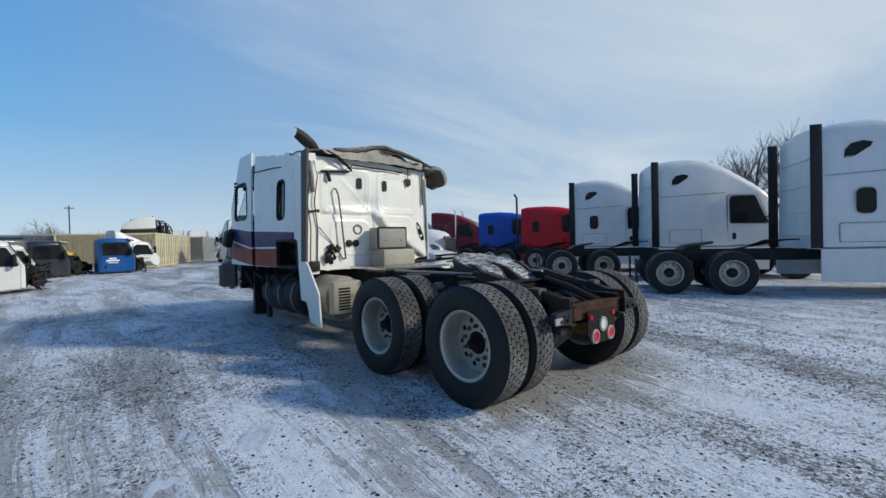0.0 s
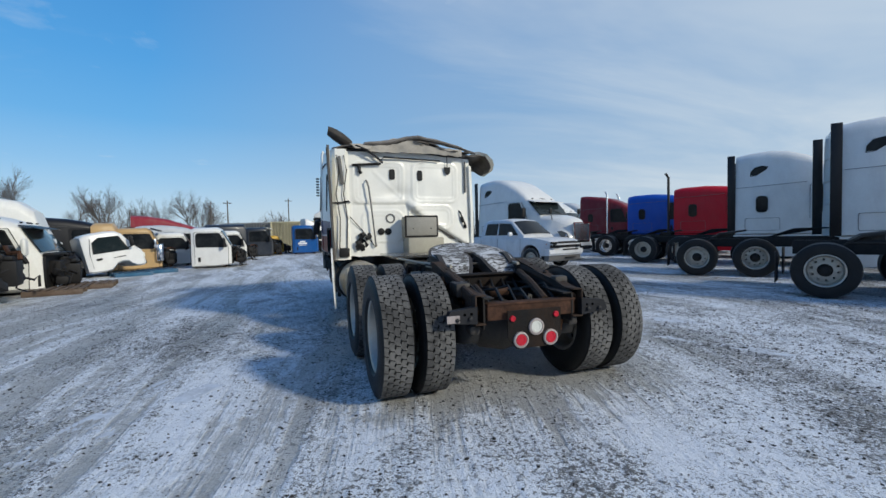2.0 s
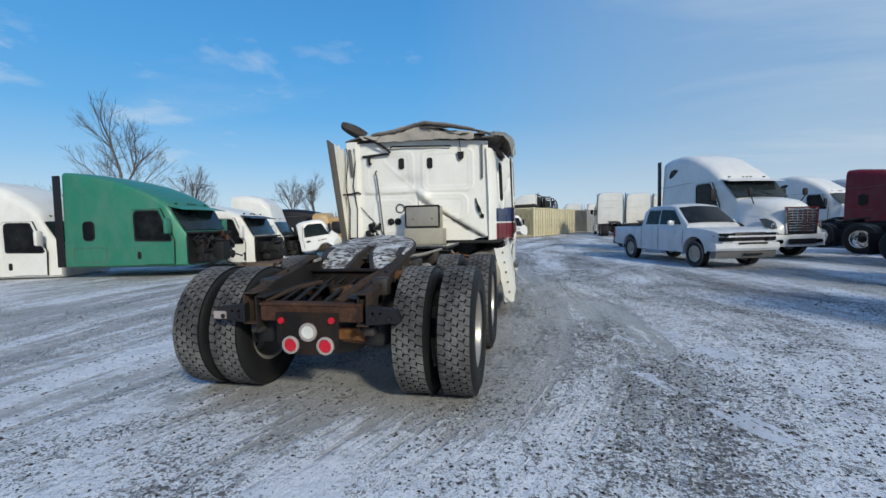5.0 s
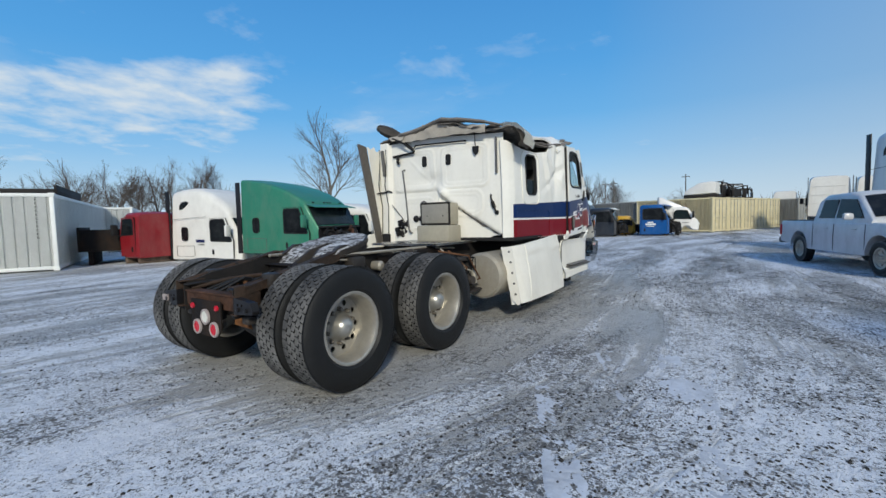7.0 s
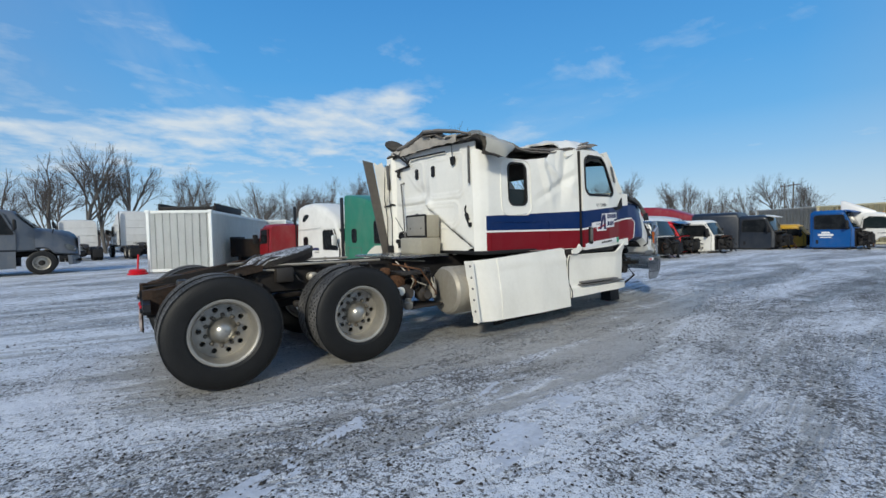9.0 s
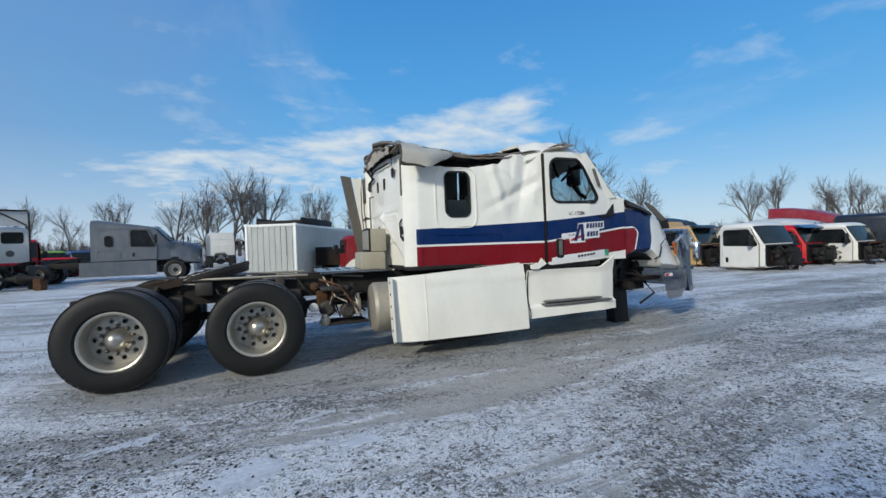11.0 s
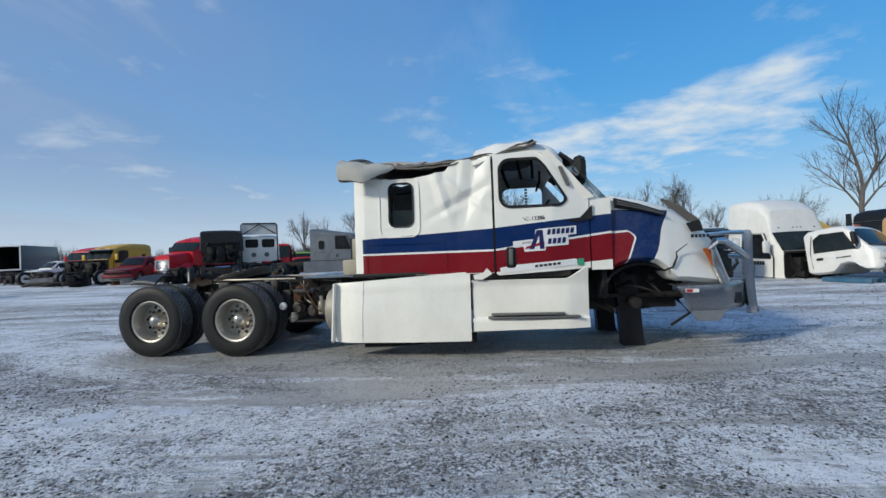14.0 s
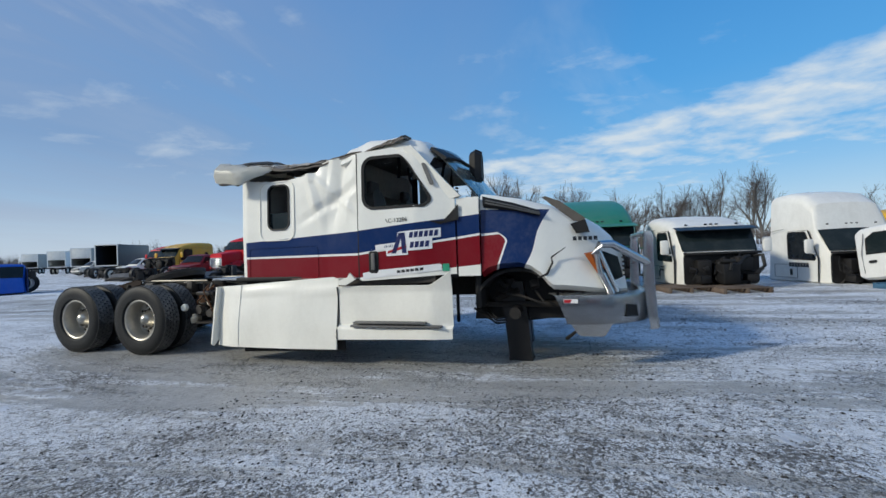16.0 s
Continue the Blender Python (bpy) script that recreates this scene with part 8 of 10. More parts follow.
bm = bmesh.new()
LEVELS = [(0.10, 0.835), (0.0, 0.815), (-0.006, 0.79), (-0.010, 0.66), (0.002, 0.53), (0.012, 0.505), (0.05, 0.49)]
rows = [[bm.verts.new(bumper_ring(x, y, ins, z)) for x, y in BUMPER_PLAN] for ins, z in LEVELS]
for ra, rb in zip(rows, rows[1:]):
    for i in range(len(BUMPER_PLAN) - 1):
        bm.faces.new((ra[i], ra[i + 1], rb[i + 1], rb[i]))
bmesh.ops.solidify(bm, geom=list(bm.faces), thickness=0.012)
bump = part("bumper", bm, BAREALU, wreck, "dented bare aluminium bumper", 40)
bm = bmesh.new()
slab(bm, [(7.36, 0.515), (7.80, 0.515), (7.72, 0.375), (7.68, 0.365), (7.48, 0.365), (7.44, 0.38)], 0.015, lambda u, v, d: Vector((1.01 - 0.25 * (0.515 - v) - 0.12 * max(0, u - 7.6) - d, u, v)))
part("lower_lip", bm, BAREALU, bump)
bm = bmesh.new()
slab(bm, [(0.0, 0.575), (0.19, 0.565), (0.17, 0.69), (0.02, 0.71)], 0.02, lambda u, v, d: Vector((0.90 - 0.72 * u + 0.012 - 0.7 * d, 7.925 + 0.72 * u + 0.012 - 0.7 * d, v)))
part("bumper_slot", bm, PLASTIC, bump)
bm = bmesh.new()
slab(bm, [(7.30, 0.735), (7.45, 0.735), (7.45, 0.78), (7.30, 0.78)], 0.006, lambda u, v, d: Vector((1.048 - d, u, v)))
strip_b = part("reflector_strip", bm, DECALWHITE, bump, "red and white reflective strip")
bm = bmesh.new()
slab(bm, [(7.305, 0.74), (7.37, 0.74), (7.385, 0.775), (7.305, 0.775)], 0.004, lambda u, v, d: Vector((1.052 - d, u, v)))
part("red_patch", bm, DECALRED, strip_b)
bm = bmesh.new()
tube(bm, [(0.90, 7.80, 0.82), (0.93, 7.70, 1.05), (0.96, 7.64, 1.26), (0.95, 7.70, 1.36), (0.90, 7.82, 1.36), (0.78, 8.06, 1.22), (0.66, 8.20, 1.14)], 0.045, 12)
tube(bm, [(0.93, 7.68, 1.30), (0.88, 7.86, 0.84)], 0.028, 8)
part("guard_hoop", bm, BAREALU, bump, "bent shiny guard tube")
for x in (0.66, -0.66):
    bm = bmesh.new()
    loft(bm, [[(x + dx, y + dy, z) for dx, dy in ((w, -d), (w * 1.15, 0), (w, d), (-w, d), (-w * 1.15, 0), (-w, -d))] for y, z, w, d in ((8.23, 0.41, 0.05, 0.035), (8.25, 0.44, 0.06, 0.045), (8.23, 0.56, 0.045, 0.05), (8.21, 0.9, 0.035, 0.055), (8.21, 1.2, 0.035, 0.05), (8.22, 1.43, 0.035, 0.045), (8.21, 1.49, 0.03, 0.03))])
    part("guard_post", bm, BAREALU, bump)
bm = bmesh.new()
tube(bm, [(0.66, 8.2, 1.46), (0.3, 8.22, 1.47), (-0.66, 8.2, 1.46)], 0.03, 8)
tube(bm, [(0.66, 8.2, 1.14), (-0.66, 8.2, 1.14)], 0.03, 8)
part("guard_crossbar", bm, BAREALU, bump)


# ---------------------------------------------------------------- more kinds of things
def pickup(label, p=None, name="pickup_truck"):
    """A crew-cab pickup; origin under the rear axle, nose towards +y."""
    t = thing(name, label, "pickup")
    p = p or SILVERWHITE
    # lower body: bed, doors and bonnet in one pressed shell with open wheel arches
    prof = [(-1.02, 0.52), (-1.06, 0.62), (-1.06, 1.07), (-1.02, 1.10), (0.57, 1.11), (0.60, 1.07), (2.80, 1.07), (2.96, 1.09), (3.50, 1.055), (3.90, 0.99), (4.06, 0.92), (4.12, 0.78), (4.10, 0.56), (4.04, 0.48), (3.645, 0.45)]
    prof += [(3.2 + 0.445 * math.cos(radians(a)), 0.40 + 0.445 * math.sin(radians(a))) for a in range(10, 175, 14)] + [(2.75, 0.38), (0.45, 0.38)]
    prof += [(0.445 * math.cos(radians(a)), 0.40 + 0.445 * math.sin(radians(a))) for a in range(10, 175, 14)] + [(-0.47, 0.47)]

    def shell(u, v, d):
        side_ = 0.885 - d
        f = 1 - 0.075 * max(0.0, v - 0.78) - 0.03 * max(0.0, 0.6 - v) - 0.16 * (max(0.0, u - 3.5) / 0.62) ** 2
        return Vector((side_ * f, u, v))
    bm = bmesh.new()
    slab(bm, prof, 1.77, shell)
    bmesh.ops.recalc_face_normals(bm, faces=bm.faces)
    sharp = [e for e in bm.edges if len(e.link_faces) == 2 and e.calc_face_angle(0.0) > 0.9 and all(v.co.z > 0.88 or v.co.y > 3.9 for v in e.verts)]
    bmesh.ops.bevel(bm, geom=sharp, offset=0.035, segments=3, affect="EDGES", profile=0.5)
    body = part("body", bm, p, t, "", 40)
    bm = bmesh.new()
    loft(bm, [section(0.62, 0.84, 1.0, 1.14, 0.05, 0.0), section(0.68, 0.84, 1.0, 1.62, 0.10, 0.10), section(0.85, 0.84, 1.0, 1.75, 0.12, 0.14), section(1.8, 0.85, 1.0, 1.78, 0.12, 0.14), section(2.15, 0.85, 1.0, 1.72, 0.12, 0.13), section(2.85, 0.86, 1.0, 1.15, 0.05, 0.03)])
    cabp = part("cab", bm, p, t)
    for sgn in (1, -1):
        for o in ([(0.84, 1.18), (1.50, 1.18), (1.50, 1.62), (0.92, 1.62)], [(1.58, 1.18), (2.58, 1.18), (2.16, 1.60), (1.58, 1.63)]):
            bm = bmesh.new()
            slab(bm, o, 0.02, lambda u, v, d, sgn=sgn: Vector((sgn * (0.858 - 0.20 * (v - 1.05) - d), u, v)))
            part("side_window", bm, GLASS, cabp)
        for y in (0.66, 1.57, 2.72):
            bm = bmesh.new()
            tube(bm, [(sgn * 0.880, y, 0.42), (sgn * 0.884, y, 0.78), (sgn * 0.868, y, 1.05)], 0.006, 5)
            part("door_gap", bm, PLASTIC, body)
        for y in (1.45, 2.55):
            bm = bmesh.new()
            box(bm, (sgn * 0.878, y - 0.2, 0.94), (0.03, 0.16, 0.035), 0.01)
            part("door_handle", bm, p, body)
        bm = bmesh.new()
        box(bm, (sgn * 1.0, 2.36, 1.22), (0.2, 0.11, 0.16), 0.05)
        part("mirror", bm, p, cabp)
        for y in (0.0, 3.2):
            wheel(t, sgn * 0.765, y, 0.36, sgn, TYRE_CAR, RIM_CAR, HUB_CAR)
            bm = bmesh.new()
            slab(bm, [(y - 0.44 * math.cos(radians(9 * k)), 0.40 + 0.44 * math.sin(radians(9 * k))) for k in range(21)], 0.02, at_side(0.60, sgn))
            part("wheel_well", bm, PLASTIC, body)
            bm = bmesh.new()
            band(bm, [(y - 0.475 * math.cos(radians(9 * k)), 0.40 + 0.475 * math.sin(radians(9 * k))) for k in range(21)], [(y - 0.44 * math.cos(radians(9 * k)), 0.40 + 0.44 * math.sin(radians(9 * k))) for k in range(21)], at_side(0.895, sgn), 0.03)
            part("arch_flare", bm, p, body)
        for z, h_ in ((0.905, 0.07), (0.785, 0.11)):
            bm = bmesh.new()
            box(bm, (sgn * 0.60, 4.12, z), (0.30, 0.10, h_), 0.02, rot(0, 0, -sgn * 8))
            box(bm, (sgn * 0.745, 4.00, z), (0.08, 0.22, h_), 0.02, rot(0, 0, -sgn * 14))
            part("headlight", bm, GLASS, body, "dark two-tier headlight")
        bm = bmesh.new()
        box(bm, (sgn * 0.80, 3.84, 0.86), (0.05, 0.08, 0.05), 0.02, rot(0, 0, -sgn * 14))
        part("turn_lamp", bm, ORANGELENS, body)
        bm = bmesh.new()
        box(bm, (sgn * 0.86, -1.04, 0.85), (0.1, 0.06, 0.3), 0.02)
        part("tail_lamp", bm, REDLENS, body)
    bm = bmesh.new()
    sloped_plate(bm, 0.74, 0.62, (2.83, 1.18), (2.18, 1.70), lift=0.012, bow=0.05, inset=0.06)
    part("windscreen", bm, GLASS, cabp)
    bm = bmesh.new()
    slab(bm, [(-0.64, 1.2), (0.64, 1.2), (0.58, 1.58), (-0.58, 1.58)], 0.01, lambda u, v, d: Vector((u, 0.625 + 0.12 * (v - 1.1) + d, v)))
    part("rear_window", bm, GLASS, cabp)
    bm = bmesh.new()
    box(bm, (0, 4.11, 0.845), (0.92, 0.10, 0.22), 0.03)
    g = part("grille", bm, BLACKP, body)
    bm = bmesh.new()
    box(bm, (0, 4.155, 0.85), (1.30, 0.05, 0.05), 0.015)
    part("grille_bar", bm, p, g)
    bm = bmesh.new()
    loft(bm, [[(s * 0.93, 4.27 - 0.20 * s * s + dy, z) for dy, z in ((-0.2, 0.46), (-0.02, 0.48), (0.02, 0.55), (0.0, 0.67), (-0.2, 0.69))] for s in (-1, -0.6, -0.2, 0.2, 0.6, 1)])
    fb = part("front_bumper", bm, p, body, "cracked dirty bumper")
    bm = bmesh.new()
    loft(bm, [[(s * 0.88, 4.22 - 0.20 * s * s + dy, z) for dy, z in ((-0.2, 0.27), (-0.03, 0.29), (0.0, 0.40), (0.0, 0.47), (-0.2, 0.48))] for s in (-1, -0.6, -0.2, 0.2, 0.6, 1)])
    part("valance", bm, GREYPLASTIC, fb)
    for w_, z in ((0.8, 0.675), (0.5, 0.40)):
        bm = bmesh.new()
        box(bm, (0, 4.245, z), (w_, 0.06, 0.05), 0.015)
        part("air_slot", bm, PLASTIC, fb)
    bm = bmesh.new()
    box(bm, (0, -1.14, 0.55), (1.75, 0.14, 0.18), 0.04)
    part("rear_bumper", bm, GREYPLASTIC, body)
    bm = bmesh.new()
    slab(bm, [(-0.78, -0.98), (0.78, -0.98), (0.78, 0.54), (-0.78, 0.54)], 0.02, lambda u, v, d: Vector((u, v, 1.122 - d)))
    part("bed_cover", bm, PLASTIC, body)
    return t


SILVERWHITE = material("salt_dusted_white_paint", (0.60, 0.615, 0.64), 0.32, grain=0.05, dirt=0.45, dirt_color=(0.24, 0.235, 0.23), coat=0.3)


def day_cab(name, label, paint, length=1.5, height=1.65, visor=None, engine=True, group="row of salvaged cabs", seed=1, zb=0.05, hw=1.12, chrome=False, slope=0.36, marks=None, box_back=0.0, back_paint=None, rail=True):
    """A bonneted cab without its hood, set on timbers; origin on the ground under the door's middle, nose to +y."""
    rng = random.Random(seed)
    t = thing(name, label, "truck cab", group)
    zt = zb + height
    y0, y1 = -length * 0.45, length * 0.36
    bm = bmesh.new()
    rings = [section(y0, hw - 0.05, zb, zt - 0.08, 0.16, 0.05), section(y0 + 0.12, hw, zb, zt, 0.18, 0.06), section(y1 - 0.15, hw, zb, zt, 0.18, 0.06), section(y1, hw - 0.02, zb, zt - 0.08, 0.16, 0.07)]
    for f in (0.5, 1.0):
        rings.append(section(y1 + slope * f, hw - 0.03 - 0.10 * f, zb + 0.05, zt - 0.08 - (height * 0.44) * f, 0.12, 0.05))
    loft(bm, rings)
    body = part("cab_body", bm, paint, t)
    for sgn in (1, -1):
        door_panel(body, hw - 0.005, sgn, paint, y0 + 0.14, y1 + slope * 0.7, zb + 0.08, zb + height * 0.52, zt - 0.2, sweep=slope * 0.72)
        mirror(t, hw, sgn, y1 + 0.1, zb + height * 0.62, CHROME if chrome else PLASTIC)
    bm = bmesh.new()
    sloped_plate(bm, hw - 0.16, hw - 0.12, (y1 + slope, zb + height * 0.52), (y1, zt - 0.10), lift=0.012, bow=0.04, inset=0.05)
    part("windscreen", bm, GLASS2, body)
    if visor is not None:
        bm = bmesh.new()
        loft(bm, [[(s * (hw - 0.06), y1 + dy + 0.08 * (1 - s * s), z) for dy, z in ((-0.02, zt + 0.02), (0.34, zt - 0.1), (0.34, zt - 0.13), (-0.02, zt - 0.02))] for s in (-1, -0.5, 0, 0.5, 1)])
        part("sun_visor", bm, visor, body)
    if box_back > 0:
        bm = bmesh.new()
        h2 = zt + 0.22
        loft(bm, [section(y0 - box_back, hw + 0.04, zb, h2 - 0.1, 0.2, 0.05), section(y0 - box_back + 0.1, hw + 0.06, zb, h2, 0.25, 0.05), section(y0 - 0.1, hw + 0.06, zb, h2, 0.25, 0.05), section(y0 + 0.02, hw + 0.02, zb, zt - 0.02, 0.2, 0.05)])
        part("sleeper_box", bm, back_paint or paint, t)
    if engine:
        engine_front(t, rng, y1 + slope, zb + 0.1, zb + height * 0.5, hw - 0.17)
    if chrome:
        for sgn in (1, -1):
            bm = bmesh.new()
            lathe(bm, [(zb + 0.35, 0.0001), (zb + 0.35, 0.14), (zb + 0.42, 0.16), (zb + 1.0, 0.16), (zb + 1.06, 0.12), (zb + 1.06, 0.0001)], "z", 18, (sgn * (hw + 0.06), y1 + slope * 0.8, 0))
            part("air_cleaner", bm, CHROME, t)
    for y in (y0 + 0.2, y1 + 0.1):
        bm = bmesh.new()
        box(bm, (0, y, zb / 2), (hw * 1.7, 0.14, zb), 0.008)
        part("timber", bm, WOOD, t)
    if marks:
        marks(t, hw)
    return t


def cabover(label, paint, seed=1, fairing=False):
    """A low tilt cab with a flat nose and cut-out wheel arches; origin under the door's middle."""
    t = thing("cabover_cab", label, "truck cab", "row of salvaged cabs")
    hw = 1.0
    bm = bmesh.new()
    rings = []
    for y, zt, zb, w in ((-0.75, 1.78, 0.42, 0.96), (-0.62, 1.86, 0.36, 1.0), (-0.35, 1.88, 0.34, 1.0), (-0.1, 1.88, 0.34, 1.0), (0.0, 1.88, 0.42, 1.0), (0.12, 1.87, 0.56, 1.0), (0.3, 1.84, 0.60, 1.0), (0.46, 1.72, 0.56, 1.0), (0.56, 1.53, 0.42, 0.99), (0.70, 1.30, 0.32, 0.98), (0.86, 1.05, 0.30, 0.95), (0.96, 0.98, 0.32, 0.90), (1.02, 0.85, 0.36, 0.82)):
        rings.append(section(y, w, zb, zt, 0.14, 0.08 if zt > 1.2 else 0.03))
    loft(bm, rings)
    body = part("cab_body", bm, paint, t)
    for sgn in (1, -1):
        o = [(-0.48, 1.10), (0.52, 1.06), (0.30, 1.62), (-0.25, 1.66), (-0.44, 1.52)]
        side_window(body, hw - 0.03, sgn, 0, 0, 0, 0, outline=o, name="door_window", glass=GLASS2)
        bm = bmesh.new()
        tube(bm, [(sgn * 1.003, -0.6, 0.55), (sgn * 1.003, -0.6, 1.1), (sgn * 0.96, -0.5, 1.68)], 0.008, 5)
        part("door_gap", bm, PLASTIC, body)
        bm = bmesh.new()
        slab(bm, rounded(0.18, 0.08, 0.03, 3, -0.38, 0.85), 0.02, at_side(hw + 0.008, sgn))
        part("door_handle", bm, PLASTIC, body)
        bm = bmesh.new()
        box(bm, (sgn * 0.72, 0.99, 0.72), (0.32, 0.14, 0.2), 0.04, rot(0, 0, -sgn * 12))
        part("headlight", bm, WHITELENS, body)
        bars(body, hw, sgn, 0.05, 0.80, (0.05, 0.05, 0.22), 0.035, 0.02, INK, 0.006)
        mirror(t, hw - 0.05, sgn, 0.62, 1.35)
    bm = bmesh.new()
    sloped_plate(bm, 0.86, 0.80, (0.86, 1.06), (0.42, 1.72), lift=0.012, bow=0.06, inset=0.03)
    part("windscreen", bm, GLASS2, body)
    bm = bmesh.new()
    box(bm, (0, 1.0, 0.62), (1.15, 0.10, 0.16), 0.03)
    part("front_grille", bm, PLASTIC, body)
    bm = bmesh.new()
    box(bm, (0, 1.03, 0.40), (1.5, 0.08, 0.14), 0.03)
    part("broken_bumper", bm, GREASE, body)
    for x in (-0.12, 0.0, 0.12):
        bm = bmesh.new()
        box(bm, (x, 0.30, 1.90), (0.07, 0.05, 0.04), 0.01)
        part("marker_lamp", bm, ORANGELENS, body)
    if fairing:
        bm = bmesh.new()
        loft(bm, [section(-1.35, 0.95, 0.9, 2.55, 0.2, 0.1), section(-1.2, 0.97, 0.9, 2.55, 0.2, 0.1), section(-0.6, 0.95, 1.5, 2.25, 0.2, 0.1), section(0.0, 0.85, 1.8, 1.95, 0.1, 0.05)])
        part("roof_fairing", bm, paint, body)
    return t


def pallet(label, mat, x, y, heading):
    t = thing("pallet", label, "pallet", "pallets under the cabs", Matrix.Translation((x, y, 0)) @ rot(0, 0, heading))
    for k in range(7):
        bm = bmesh.new()
        box(bm, (-0.53 + 0.177 * k, 0, 0.135), (0.10, 1.2, 0.02), 0.003)
        part("board", bm, mat, t)
    for yy in (-0.55, 0, 0.55):
        bm = bmesh.new()
        box(bm, (0, yy, 0.075), (1.16, 0.09, 0.10), 0.004)
        part("runner", bm, mat, t)
        bm = bmesh.new()
        box(bm, (0, yy, 0.0125), (1.16, 0.10, 0.02), 0.003)
        part("bottom_board", bm, mat, t)
    return t


def container(label, paint, length=6.06, h=2.59, group="", doors=False):
    """A corrugated steel container; origin at the near left bottom corner, its front end in the plane y = 0."""
    t = thing("shipping_container", label, "container", group)
    w = 2.44

    def wave(n, a, b, amp, per):
        pts = []
        u = a
        k = 0
        while u < b - 1e-6:
            for f, d in ((0.0, 0), (0.76, 0), (0.82, amp), (0.94, amp)):
                uu = u + per * f
                if uu < b:
                    pts.append((uu, d))
            u += per
        pts.append((b, 0))
        return pts
    for nm, a, b, to3 in (("side_wall", 0.08, length - 0.08, lambda u, d, z: (w - 0.02 - d, u, z)), ("side_wall", 0.08, length - 0.08, lambda u, d, z: (0.02 + d, u, z)),
                          ("end_wall", 0.08, w - 0.08, lambda u, d, z: (u, 0.03 + d, z)), ("end_wall", 0.08, w - 0.08, lambda u, d, z: (u, length - 0.03 - d, z))):
        if doors and nm == "end_wall" and to3(1, 0, 1)[1] < 1:
            continue
        bm = bmesh.new()
        rows = []
        for z in (0.16, h - 0.12):
            rows.append([bm.verts.new(to3(u, d, z)) for u, d in wave(0, a, b, 0.036, 0.278)])
        for p, q in zip(zip(rows[0], rows[0][1:]), zip(rows[1], rows[1][1:])):
            bm.faces.new((p[0], p[1], q[1], q[0]))
        bmesh.ops.solidify(bm, geom=list(bm.faces), thickness=0.006)
        part(nm, bm, paint, t)
    bm = bmesh.new()
    slab(bm, [(0.03, 0.03), (w - 0.03, 0.03), (w - 0.03, length - 0.03), (0.03, length - 0.03)], 0.03, lambda u, v, d: Vector((u, v, h - 0.03 - d)))
    part("roof_panel", bm, paint, t)
    bm = bmesh.new()
    slab(bm, [(0.03, 0.03), (w - 0.03, 0.03), (w - 0.03, length - 0.03), (0.03, length - 0.03)], 0.05, lambda u, v, d: Vector((u, v, 0.16 - d)))
    part("floor_panel", bm, WOOD, t)
    for x in (0.05, w - 0.05):
        for y in (0.05, length - 0.05):
            bm = bmesh.new()
            box(bm, (x, y, h / 2), (0.12, 0.12, h - 0.2), 0.015)
            part("corner_post", bm, paint, t)
            for z in (0.06, h - 0.06):
                bm = bmesh.new()
                box(bm, (x, y, z), (0.17, 0.17, 0.12), 0.01)
                part("corner_casting", bm, paint, t)
    for z in (0.10, h - 0.08):
        for c, s in (((w / 2, 0.05, z), (w - 0.2, 0.08, 0.12)), ((w / 2, length - 0.05, z), (w - 0.2, 0.08, 0.12)), ((0.05, length / 2, z), (0.08, length - 0.2, 0.12)), ((w - 0.05, length / 2, z), (0.08, length - 0.2, 0.12))):
            bm = bmesh.new()
            box(bm, c, s, 0.012)
            part("frame_rail", bm, paint, t)
    if doors:
        for x0 in (0.12, w / 2 + 0.01):
            bm = bmesh.new()
            box(bm, (x0 + 0.54, 0.035, h / 2), (1.07, 0.05, h - 0.32), 0.012)
            d = part("door", bm, paint, t)
            for k in range(4):
                bm = bmesh.new()
                box(bm, (x0 + 0.54, 0.006, 0.45 + 0.55 * k), (0.98, 0.02, 0.36), 0.008)
                part("door_panel", bm, paint, d)
            for xx in (x0 + 0.22, x0 + 0.82):
                bm = bmesh.new()
                tube(bm, [(xx, -0.03, 0.16), (xx, -0.03, h - 0.16)], 0.017, 8)
                part("lock_bar", bm, BAREALU, d)
            bm = bmesh.new()
            box(bm, (x0 + 0.5, -0.04, 1.05), (0.36, 0.025, 0.03), 0.006)
            part("door_handle", bm, BAREALU, d)
    return t


def place(ob, x, y, heading, z=0.0):
    ob.matrix_basis = Matrix.Translation((x, y, z)) @ rot(0, 0, heading)
    return ob


